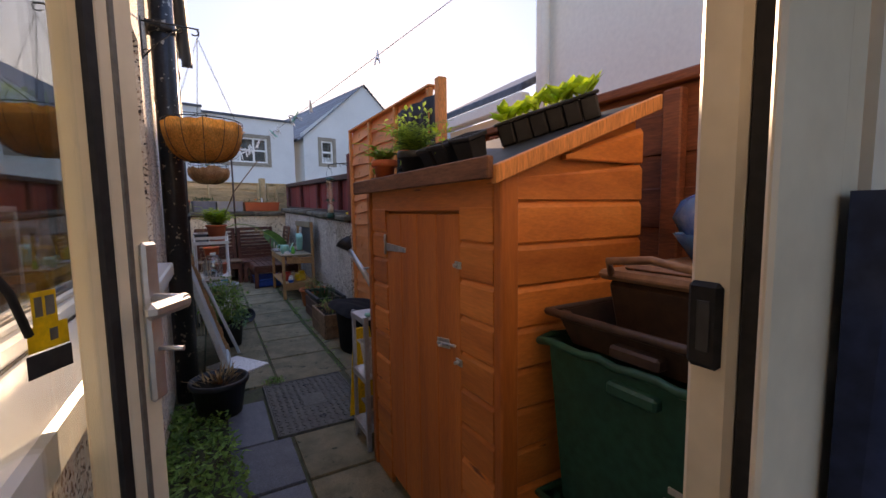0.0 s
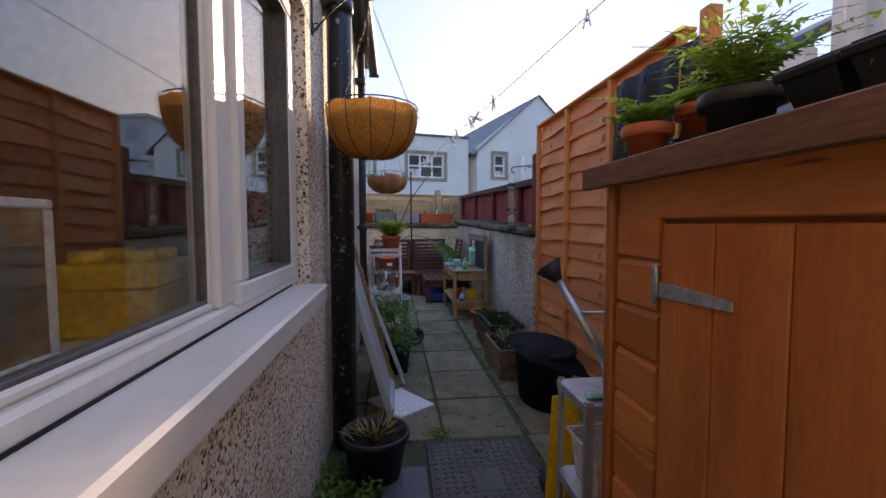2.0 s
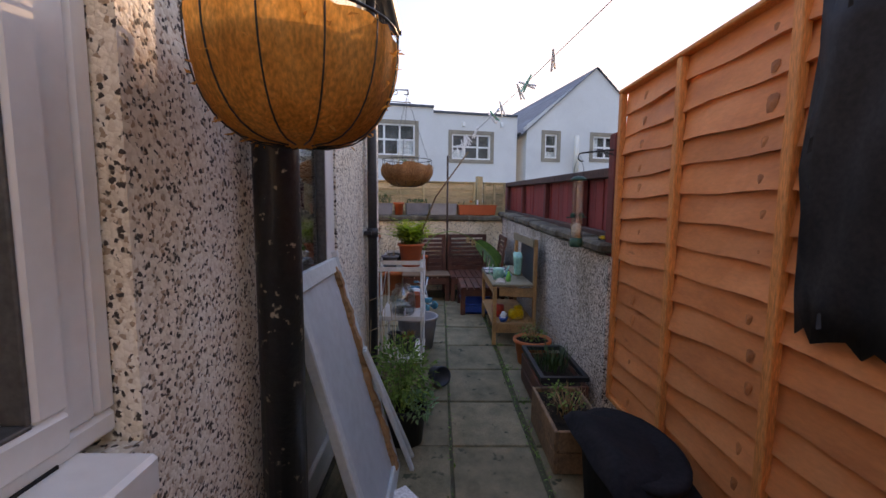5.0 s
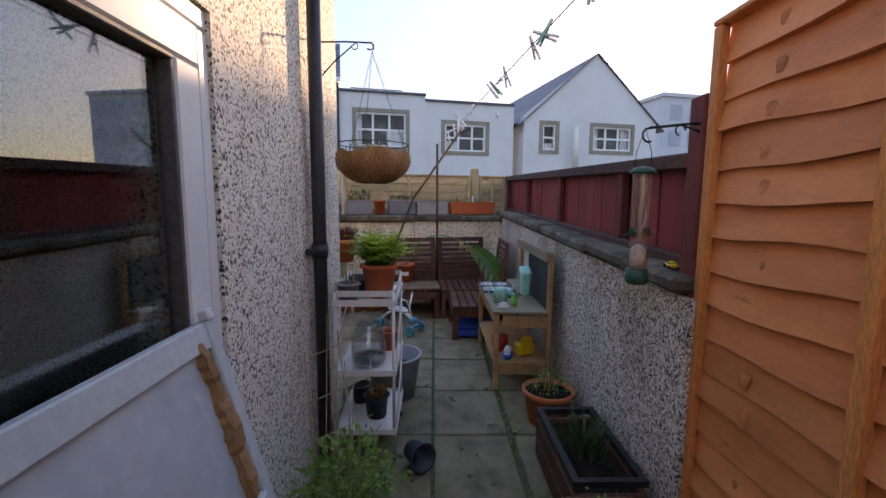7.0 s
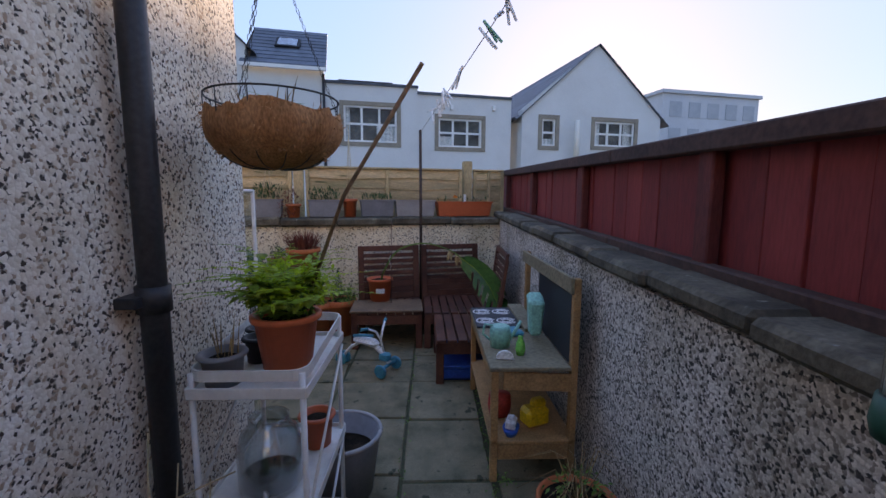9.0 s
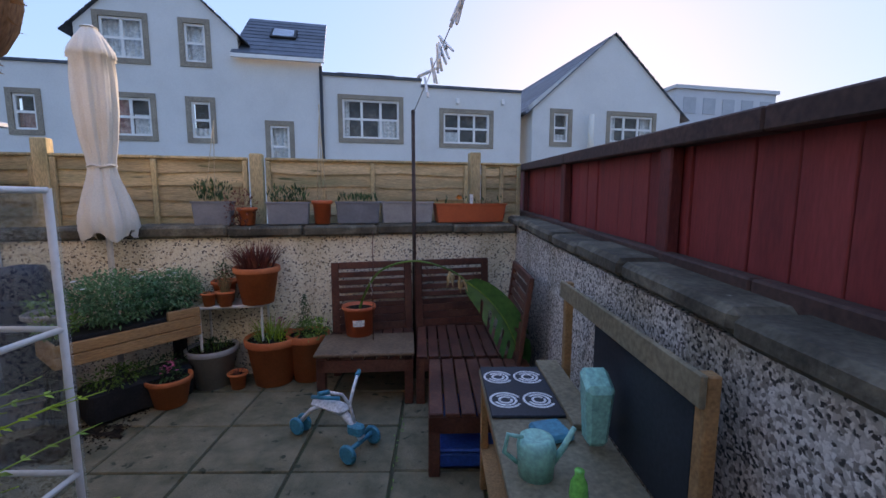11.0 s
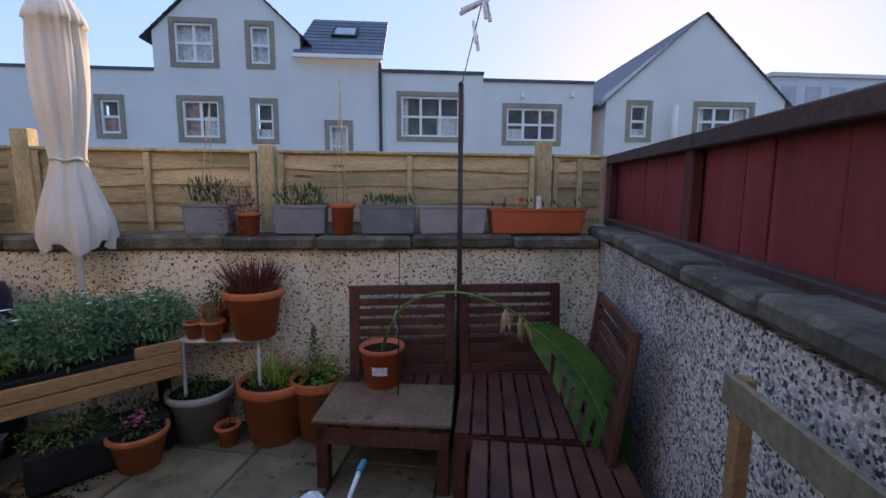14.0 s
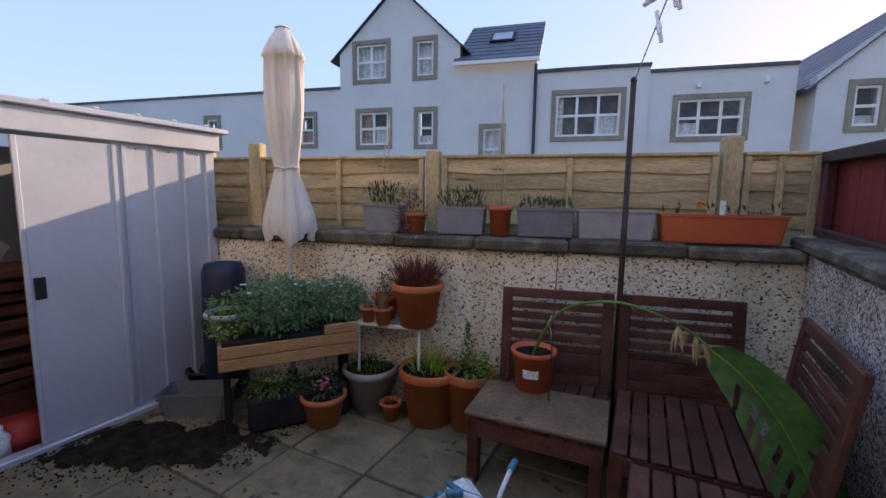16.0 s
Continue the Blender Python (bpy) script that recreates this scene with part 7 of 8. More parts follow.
for cx in (0.064, 0.198):
    for cy in (0.72, 0.935):
        for r, a0, a1 in ((0.060, 20, 330), (0.042, 200, 500), (0.025, 40, 380)):
            bm = bmesh.new()
            n = 22
            ring = [[bm.verts.new((cx + (r + dr) * math.cos(radians(lerp(a0, a1, i / n))), cy + (r + dr) * math.sin(radians(lerp(a0, a1, i / n))), KH + z)) for dr, z in ((-0.005, 0.0142), (0.005, 0.0142), (0.005, 0.0155), (-0.005, 0.0155))] for i in range(n + 1)]
            for a, c in zip(ring, ring[1:]):
                for k in range(4):
                    bm.faces.new((a[k], a[(k + 1) % 4], c[(k + 1) % 4], c[k]))
            part("hob_ring", bm, "paper", hb)
kt = kz + KH
mw = thing("toy_watering_can", pose(0.90, 6.18, kt), "mint green toy watering can on the play kitchen", "watering can")
bm = bmesh.new(); lathe(bm, [(0, 0), (0.052, 0), (0.058, 0.09), (0.05, 0.115), (0.036, 0.118), (0, 0.112)], 22); part("body", bm, "mint", mw)
bm = bmesh.new(); tube(bm, [(0.045, 0, 0.03), (0.08, 0, 0.08), (0.115, 0.01, 0.14)], 0.012, 8, 0.008); part("spout", bm, "mint", mw)
bm = bmesh.new(); tube(bm, [(-0.04, 0, 0.115), (-0.085, 0, 0.125), (-0.095, 0, 0.07), (-0.055, 0, 0.035)], 0.007, 8); part("handle", bm, "mint", mw)
bm = bmesh.new()
vs = cuboid(bm, (-0.045, -0.045, 0.0), (0.045, 0.045, 0.20), 0.015)
for v in vs:
    k = lerp(0.72, 1.05, v.co.z / 0.2); v.co.x *= k; v.co.y *= k
    if v.co.z > 0.15:
        v.co.z += 0.05 * (v.co.y / 0.045 + 1) * 0.5
jg = solid("toy_jug", bm, "mint", "tall mint green plastic jug on the play kitchen", "jug", m=pose(1.12, 6.30, kt + 0.024))
bm = bmesh.new(); lathe(bm, [(0, 0), (0.02, 0), (0.026, 0.03), (0.022, 0.065), (0.012, 0.085), (0.013, 0.10), (0, 0.10)], 16); solid("toy_bottle", bm, mat("green_clear", [(0.12, 0.50, 0.08), (0.20, 0.62, 0.14)], 4, 0.15, 0), "small bright green plastic bottle", "bottle", m=pose(0.985, 6.05, kt))
bm = bmesh.new(); rod(bm, (-0.01, 0, 0.0), (0.012, 0, 0.0), 0.045, 0.045, 18); bmesh.ops.bisect_plane(bm, geom=bm.verts[:] + bm.edges[:] + bm.faces[:], plane_co=(0, 0, 0.002), plane_no=(0, 0, -1), clear_outer=True)
solid("toy_cup", bm, "paper", "small white toy piece on the play kitchen", "toy", m=pose(0.895, 5.99, kt, 0, 0, 80))
tb = thing("toy_boat", pose(0.93, 5.965, kz + 0.22, 0, 0, 70), "blue and white toy boat on the kitchen shelf", "toy boat")
bm = bmesh.new(); lathe(bm, [(0, 0), (0.03, 0), (0.042, 0.035), (0.038, 0.035), (0, 0.03)], 18, squash=(1.6, 1)); part("hull", bm, "blue", tb)
bm = bmesh.new(); cuboid(bm, (-0.042, -0.026, 0.035), (0.038, 0.026, 0.075), 0.006); cuboid(bm, (-0.02, -0.018, 0.075), (0.015, 0.018, 0.093), 0.004); part("cabin", bm, "paper", tb)
bm = bmesh.new()
for x in (-0.03, -0.008, 0.014):
    cuboid(bm, (x, -0.0275, 0.048), (x + 0.013, 0.0275, 0.062), 0.002)
part("windows", bm, "gasket", tb)
bm = bmesh.new(); lathe(bm, [(0, 0), (0.055, 0.0), (0.065, 0.06), (0.06, 0.12), (0, 0.125)], 16, squash=(1, 0.8)); solid("toy_bucket", bm, "red", "red plastic toy bucket on the kitchen shelf", "bucket", m=pose(0.90, 6.15, kz + 0.22))
bm = bmesh.new(); cuboid(bm, (-0.07, -0.05, 0.0), (0.07, 0.05, 0.10), 0.02); cuboid(bm, (-0.02, -0.03, 0.09), (0.06, 0.03, 0.14), 0.015); solid("toy_truck", bm, "yellow", "yellow plastic toy truck body on the kitchen shelf", "toy truck", m=pose(1.07, 6.05, kz + 0.22, 0, 0, 20))
bm = bmesh.new(); cuboid(bm, (-0.06, -0.06, 0), (0.06, 0.06, 0.03), 0.01); solid("toy_tray", bm, "teal", "flat blue-green toy tray on the kitchen worktop", "tray", m=pose(1.0, 6.38, kt, 0, 0, 15))

# ---- garden seats ----
def slat_seat(m, w, d, label, along="y", n=8, board=False):
    """A low seat: framed slats on four legs."""
    t = thing("garden_bench", m, label, "garden bench", "modular garden seats")
    h = 0.335
    for x in (0.0, w - 0.06):
        for y in (0.0, d - 0.06):
            bm = bmesh.new(); cuboid(bm, (x, y, 0), (x + 0.06, y + 0.06, h - 0.01), 0.005); part("leg", bm, "bench_wood", t)
    for lo, hi in (((0, 0.0, h - 0.10), (w, 0.022, h - 0.012)), ((0, d - 0.022, h - 0.10), (w, d, h - 0.012)), ((0.0, 0.022, h - 0.10), (0.022, d - 0.022, h - 0.012)), ((w - 0.022, 0.022, h - 0.10), (w, d - 0.022, h - 0.012))):
        bm = bmesh.new(); cuboid(bm, lo, hi, 0.004); part("apron", bm, "bench_wood", t)
    for k in range(n):
        bm = bmesh.new()
        if along == "y":
            a = lerp(0.004, w, k / n); cuboid(bm, (a, -0.006, h - 0.010), (a + w / n - 0.010, d + 0.006, h + 0.014), 0.005)
        else:
            a = lerp(0.004, d, k / n); cuboid(bm, (-0.006, a, h - 0.010), (w + 0.006, a + d / n - 0.010, h + 0.014), 0.005)
        part("slat", bm, "bench_wood", t)
    return t
gz_ = 0.05
slat_seat(pose(-0.215, 7.74, gz_, 0, 0, 3), 0.655, 0.64, "dark red-brown slatted seat section carrying a plank")
slat_seat(pose(0.46, 7.765, gz_, 0, 0, 2), 0.65, 0.68, "dark brown slatted corner seat section", n=8)
slat_seat(pose(0.56, 7.0, gz_, 0, 0, 1), 0.66, 0.70, "dark brown slatted stool section in front of the corner seat", n=8)
bm = bmesh.new(); cuboid(bm, (-0.01, -0.02, 0), (0.665, 0.41, 0.024), 0.006); solid("plank", bm, "bench_top", "weathered brown board laid across the seat", "board", m=pose(-0.215, 7.735, gz_ + 0.350, 0, 0, 4))
def seat_back(m, w, label):
    t = thing("seat_back", m, label, "garden bench", "modular garden seats")
    H = 0.905
    for x in (0.0, w - 0.06):
        bm = bmesh.new(); cuboid(bm, (x, 0, 0), (x + 0.06, 0.03, H), 0.005); part("stile", bm, "bench_wood", t)
    bm = bmesh.new(); cuboid(bm, (0.06, 0, H - 0.055), (w - 0.06, 0.028, H), 0.005); part("top_rail", bm, "bench_wood", t)
    for k in range(9):
        z = H - 0.055 - 0.022 - 0.045 - k * 0.062
        bm = bmesh.new(); cuboid(bm, (0.06, 0.004, z), (w - 0.06, 0.022, z + (0.042 if k < 5 else 0.060)), 0.004); part("slat", bm, "bench_wood", t)
    return t
seat_back(BACK @ pose(0.97, 0.19, gz_) @ pose(0, 0, 0, 5, 0, 0) @ pose(0, 0, 0), 0.64, "dark red-brown slatted seat back against the back wall")
seat_back(BACK @ pose(0.30, 0.19, gz_) @ pose(0, 0, 0, 5, 0, 0), 0.64, "dark red-brown slatted seat back against the back wall")
seat_back(pose(1.10, 7.58, gz_ + 0.02, 0, 0, 88) @ pose(0, 0, 0, 7, 0, 0), 0.74, "dark brown slatted seat back leaning on the side wall")
sb = thing("blue_tray", pose(0.75, 7.35, gz_), "blue plastic sand tray under the slatted stool", "tray")
bm = bmesh.new(); cuboid(bm, (-0.16, -0.30, 0.0), (0.22, 0.3, 0.12), 0.03); part("body", bm, "blue", sb)
bm = bmesh.new(); cuboid(bm, (-0.175, -0.315, 0.11), (0.235, 0.315, 0.13), 0.008); part("rim", bm, "blue", sb)
bm = bmesh.new(); rod(bm, (0.415, 8.47, gz_), (0.408, 8.50, 2.145), 0.017, 0.015, 10); rod(bm, (0.408, 8.50, 2.145), (0.408, 8.50, 2.165), 0.019, 0.010, 10)
solid("line_pole", bm, mat("rusty_pole", [(0.035, 0.02, 0.015), (0.085, 0.045, 0.03)], 9, 0.7, 0.3), "rusty brown metal clothes line pole", "pole")
# strelitzia in a red pot
sp = potted(pose(0.005, 8.16, gz_ + 0.350), 0.095, 0.122, 0.25, "terra_plastic", "red plastic pot with one arching broken banana-like leaf", rim=0.025)
bm = bmesh.new()
for k in range(9):
    a = radians(-105 + k * 5); b2 = radians(-105 + (k + 1) * 5)
    f = lambda a_, z: (math.cos(a_) * (0.095 + 0.027 * z / 0.25 + 0.002), math.sin(a_) * (0.095 + 0.027 * z / 0.25 + 0.002), z)
    bm.faces.new([bm.verts.new(p) for p in (f(a, 0.11), f(b2, 0.11), f(b2, 0.16), f(a, 0.16))])
part("label", bm, "paper", sp, "white paper label")
def quad_path(pts, n):
    out = []
    for i in range(n + 1):
        u = i / n * (len(pts) - 1); j = min(int(u), len(pts) - 2); f = u - j
        p0, p1, p2, p3 = pts[max(j - 1, 0)], pts[j], pts[j + 1], pts[min(j + 2, len(pts) - 1)]
        out.append(0.5 * ((2 * p1) + (p2 - p0) * f + (2 * p0 - 5 * p1 + 4 * p2 - p3) * f * f + (3 * p1 - p0 - 3 * p2 + p3) * f ** 3))
    return out
base = Vector((0.005, 8.16, gz_ + 0.35))
stem = quad_path([Vector(p) - base for p in ((0.005, 8.12, 0.57), (0.06, 8.06, 0.74), (0.20, 7.96, 0.95), (0.44, 7.90, 1.03), (0.68, 7.88, 0.975), (0.82, 7.86, 0.885))], 26)
bm = bmesh.new(); tube(bm, stem, 0.010, 8, 0.005); part("stem", bm, "leaf_mid", sp)
mid_ = quad_path([Vector(p) - base for p in ((0.80, 7.865, 0.895), (0.93, 7.84, 0.80), (1.05, 7.80, 0.66), (1.13, 7.76, 0.50), (1.17, 7.72, 0.38))], 24)
for side, nm in ((1, "leaf_blade"), (-1, "leaf_blade")):
    bm = bmesh.new()
    gaps = (6, 9, 11, 14, 17, 20) if side < 0 else (15,)
    prev = None
    for i, p in enumerate(mid_):
        u = i / 24
        d = (mid_[min(i + 1, 24)] - mid_[max(i - 1, 0)]).normalized()
        s = Vector((d.z, 0.25 * side, -d.x)).normalized()
        if s.z < 0:
            s = -s
        w = 0.125 * math.sin(math.pi * min(1, 0.12 + u * 0.92)) ** 0.7 * (1.0 if side > 0 else 0.95)
        hang = Vector((0, -0.04 * u, -0.05 * u if side > 0 else -0.10 * u))
        row = [bm.verts.new(p + s * side * w * q + d * (0.08 * q * w / 0.125) + hang * q * q + Vector((0, -0.015 * side * q, 0))) for q in (0, 0.33, 0.66, 1.0)]
        if prev is not None and i not in gaps:
            for k in range(3):
                bm.faces.new((prev[k], prev[k + 1], row[k + 1], row[k])).smooth = True
        elif prev is not None:
            bm.faces.new((prev[0], prev[1], row[1], row[0])).smooth = True
        prev = row
    part(nm, bm, "leaf_big", sp)
bm = bmesh.new(); tube(bm, mid_, 0.006, 6, 0.002); part("midrib", bm, "leaf_fern", sp)
bm = bmesh.new()
for _ in range(14):
    p = stem[rg.randint(19, 24)]
    leaf(bm, p, Vector((rg.uniform(-0.4, 0.6), rg.uniform(-0.5, 0.2), -1)), Vector((0, 1, 0)), rg.uniform(0.05, 0.13), 0.02, 0.3, 0.1)
part("dead_leaf", bm, "leaf_dry", sp, "shrivelled tan leaf remains")
bm = bmesh.new(); rod(bm, (0.13, 8.02, 0.40), (0.135, 8.06, 1.22), 0.004, 0.003, 6)
solid("garden_cane", bm, "bench_wood", "thin cane standing by the red pot", "cane")
bm = bmesh.new(); tube(bm, [(0.13, 8.005, 0.90), (0.115, 8.0, 0.86), (0.135, 8.0, 0.80), (0.125, 8.0, 0.76)], 0.002, 5); solid("string", bm, "paper", "white string tied round the cane", "string")

# ---- pots of the patio ----
def terracotta(x, y, z, r, h, label, group="terracotta pots", rim=None, material="terracotta"):
    return potted(pose(x, y, z, 0, 0, rg.uniform(0, 360)), r * 0.70, r, h, material, label, group=group, rim=rim or h * 0.15)
P0 = 0.05
t = terracotta(-1.235, 7.79, P0, 0.138, 0.20, "terracotta pot of white and pink cyclamen")
foliage(t, "leaf_dark", c=(0, 0, 0.20), rad=(0.10, 0.10, 0.05), n=110, size=0.04, rg=rg)
bm = bmesh.new()
for _ in range(26):
    a = rg.uniform(0, 6.283); q = rg.uniform(0, 0.09); c = Vector((q * math.cos(a), q * math.sin(a), rg.uniform(0.23, 0.29)))
    for k in range(5):
        leaf(bm, c, Vector((math.cos(k * 1.26), math.sin(k * 1.26), 0.6)), Vector((0, 0, 1)), 0.016, 0.010)
part("flowers", bm, "petal_pink", t)
t = potted(pose(-1.10, 8.10, P0), 0.12, 0.178, 0.30, "light_grey_plastic", "large grey plastic urn of low green plants", rim=0.04)
foliage(t, "leaf_dark", c=(0, 0, 0.30), rad=(0.14, 0.14, 0.06), n=160, size=0.035, rg=rg); blades(t, 50, 0.25, 0.12, 0.11, "leaf_mid", rg, 0.9, 0.004)
t = terracotta(-0.885, 8.03, P0, 0.065, 0.125, "small terracotta pot with a withered plant")
blades(t, 16, 0.10, 0.04, 0.07, "leaf_red", rg, 1.2, 0.004)
t = terracotta(-0.665, 8.16, P0, 0.195, 0.36, "big terracotta pot of spiky grass and pink flowers")
blades(t, 120, 0.32, 0.11, 0.21, "leaf_fern", rg, 1.0, 0.004); foliage(t, "leaf_lime", "lime_leaves", c=(0.08, -0.06, 0.36), rad=(0.06, 0.05, 0.03), n=60, size=0.025, rg=rg)
foliage(t, "leaf_grey", "trailing_leaves", c=(-0.05, -0.03, 0.35), rad=(0.12, 0.12, 0.04), n=150, size=0.022, rg=rg)
foliage(t, "petal_pink", "flowers", c=(0.05, 0.02, 0.46), rad=(0.04, 0.03, 0.04), n=36, size=0.02, rg=rg)
t = terracotta(-0.41, 8.215, P0, 0.158, 0.37, "terracotta pot with a small conifer and leafy plants")
bm = bmesh.new()
for _ in range(420):
    u = rg.random(); a = rg.uniform(0, 6.283); q = 0.10 * (1 - u) * rg.uniform(0.3, 1.1)
    leaf(bm, Vector((q * math.cos(a) - 0.02, q * math.sin(a), 0.34 + 0.32 * u)), Vector((math.cos(a), math.sin(a), 1.2)), Vector((0, 0, 1)), 0.026, 0.007)
part("conifer", bm, "leaf_dark", t)
foliage(t, "leaf_mid", c=(0.05, -0.03, 0.40), rad=(0.15, 0.13, 0.09), n=300, size=0.035, rg=rg); foliage(t, "leaf_fern", "pale_leaves", c=(0.11, 0.0, 0.42), rad=(0.06, 0.06, 0.07), n=80, size=0.03, rg=rg)
# white step stool with pots
ws = thing("white_stool", pose(-1.14, 7.99, P0, 0, 0, 10), "small white metal step stool holding flower pots", "stool")
bm = bmesh.new(); cuboid(bm, (0, 0, 0.605), (0.46, 0.25, 0.63), 0.006); part("top", bm, "white_metal", ws)
for x in (0.01, 0.435):
    for y in (0.01, 0.225):
        bm = bmesh.new(); cuboid(bm, (x, y, 0), (x + 0.016, y + 0.016, 0.605), 0.003); part("leg", bm, "white_metal", ws)
S0 = P0 + 0.632
t = terracotta(-0.745, 8.13, S0, 0.158, 0.275, "terracotta pot of red heather on the white stool")
blades(t, 230, 0.22, 0.11, 0.25, "leaf_red", rg, 0.85, 0.005, "heather"); foliage(t, "leaf_mid", c=(0, 0, 0.25), rad=(0.11, 0.11, 0.05), n=120, size=0.028, rg=rg)
foliage(t, "leaf_dry", "dry_leaves", c=(-0.03, -0.02, 0.25), rad=(0.09, 0.09, 0.03), n=60, size=0.03, rg=rg)
t = terracotta(-1.06, 8.03, S0, 0.05, 0.095, "tiny terracotta pot on the white stool"); foliage(t, "leaf_dark", c=(0, 0, 0.11), rad=(0.04, 0.04, 0.03), n=40, size=0.02, rg=rg)
t = terracotta(-0.935, 8.02, S0, 0.058, 0.11, "small terracotta pot of tufted dry grass"); blades(t, 110, 0.09, 0.03, 0.14, "leaf_dry", rg, 0.45, 0.0025, "grass")
t = terracotta(-1.00, 8.145, S0, 0.085, 0.165, "terracotta pot of dark trailing stems"); foliage(t, "leaf_dark", c=(0, 0, 0.22), rad=(0.11, 0.08, 0.08), n=170, size=0.025, rg=rg, stems=8)
foliage(t, "leaf_red", "red_leaves", c=(0.06, -0.02, 0.21), rad=(0.06, 0.05, 0.05), n=60, size=0.022, rg=rg)

# raised timber planter of daisies
PF = Matrix.Translation((-1.32, 7.63, P0)) @ Matrix.Rotation(radians(54), 4, "Z")
rp = thing("raised_planter", PF, "raised timber planter of white daisies with a black liner", "planter")
M["fresh_wood"] = mat("fresh_wood", [(0.34, 0.18, 0.075), (0.50, 0.29, 0.13)], 3.5, 0.7, 0.3, 50, stretch=(0.6, 3, 4), rnd=0.1, dots=((0.20, 0.10, 0.04), 9, 0.3))
for k in range(2):
    bm = bmesh.new(); cuboid(bm, (-0.40, 0.0, 0.44 + k * 0.072), (0.40, 0.022, 0.508 + k * 0.072), 0.005); part("front_board", bm, "fresh_wood", rp)
bm = bmesh.new(); cuboid(bm, (0.19, 0.0, 0.583), (0.40, 0.022, 0.645), 0.005); part("front_board", bm, "fresh_wood", rp)
for x in (-0.40, 0.378):
    bm = bmesh.new(); cuboid(bm, (x, 0.024, 0.44), (x + 0.022, 0.36, 0.585), 0.005); part("side_board", bm, "fresh_wood", rp)
bm = bmesh.new(); cuboid(bm, (-0.40, 0.362, 0.44), (0.40, 0.384, 0.585), 0.005); part("back_board", bm, "fresh_wood", rp)
for x in (-0.385, 0.345):
    for y in (0.20, 0.32):
        bm = bmesh.new(); cuboid(bm, (x, y, 0), (x + 0.04, y + 0.04, 0.44), 0.004); part("leg", bm, "gasket", rp)
bm = bmesh.new(); cuboid(bm, (-0.378, 0.026, 0.445), (0.374, 0.358, 0.605), 0.006); part("liner", bm, "gasket", rp, "black fabric liner")
foliage(rp, "leaf_grey", "daisy_leaves", c=(-0.04, 0.16, 0.77), rad=(0.28, 0.22, 0.18), n=3000, size=0.032, rg=rg, stems=20)
foliage(rp, "leaf_grey", "daisy_leaves", c=(0.30, 0.20, 0.76), rad=(0.22, 0.19, 0.16), n=1900, size=0.031, rg=rg, stems=10)
foliage(rp, "leaf_mid", "side_leaves", c=(-0.33, 0.12, 0.68), rad=(0.13, 0.14, 0.08), n=300, size=0.035, rg=rg)
bm = bmesh.new()
for _ in range(17):
    a = rg.uniform(0, 6.283); c = Vector((rg.uniform(-0.26, 0.40), rg.uniform(0.0, 0.25), rg.uniform(0.86, 0.97)))
    for k in range(9):
        leaf(bm, c, Vector((math.cos(k * 0.698), math.sin(k * 0.698), 0.15)), Vector((0, 0, 1)), 0.019, 0.008, 0.05, 0)
part("daisies", bm, "petal_white", rp)
t = potted(PF @ pose(-0.34, 0.24, 0.607), 0.085, 0.125, 0.13, "light_grey_plastic", "grey plastic bowl of trailing greenery on the planter", rim=0.03)
foliage(t, "leaf_mid", c=(0, 0, 0.18), rad=(0.12, 0.12, 0.06), n=160, size=0.035, rg=rg)
bt = thing("black_trough", PF @ pose(-0.10, 0.12, 0.0), "low black fabric trough of ferny green seedlings", "planter")
bm = bmesh.new(); cuboid(bm, (-0.16, -0.08, 0.0), (0.46, 0.15, 0.23), 0.03); part("body", bm, "gasket", bt)
foliage(bt, "leaf_mid", c=(0.0, -0.02, 0.28), rad=(0.20, 0.11, 0.07), n=360, size=0.03, rg=rg); foliage(bt, "leaf_dark", "dark_leaves", c=(0.24, -0.03, 0.28), rad=(0.18, 0.10, 0.05), n=200, size=0.03, rg=rg)
t = tub("grey_trough", pose(-2.05, 7.49, P0, 0, 0, 34), 0.42, 0.21, 0.17, "grey_plastic", "empty grey plastic trough on the paving", "planter")
bm = bmesh.new(); cuboid(bm, (-0.14, -0.07, 0.006), (0.10, 0.07, 0.06), 0.02); part("soil", bm, "soil", t)
bm = bmesh.new(); lathe(bm, [(0, 0), (0.085, 0), (0.115, 0.16), (0.125, 0.165), (0.125, 0.18), (0.11, 0.18), (0.08, 0.02), (0, 0.02)], 24); solid("plant_pot", bm, "black_plastic", "empty black plastic pot beside the metal shed", "plant pot", m=pose(-2.30, 7.70, P0))
wb = thing("water_butt", pose(-2.12, 7.80, P0 + 0.18), "dark blue plastic barrel against the back wall", "barrel")
bm = bmesh.new(); lathe(bm, [(0, 0), (0.12, 0.0), (0.14, 0.1), (0.15, 0.5), (0.14, 0.90), (0.12, 0.96), (0, 0.98)], 26); part("barrel", bm, mat("navy", [(0.010, 0.016, 0.035), (0.02, 0.03, 0.06)], 4, 0.5, 0.05), wb)
bm = bmesh.new(); tube(bm, [(0.151 * math.cos(6.2832 * k / 30), 0.151 * math.sin(6.2832 * k / 30), 0.55) for k in range(31)], 0.008, 6); part("hoop", bm, "black_plastic", wb)
wb.matrix_basis = pose(-2.12, 7.76, P0)
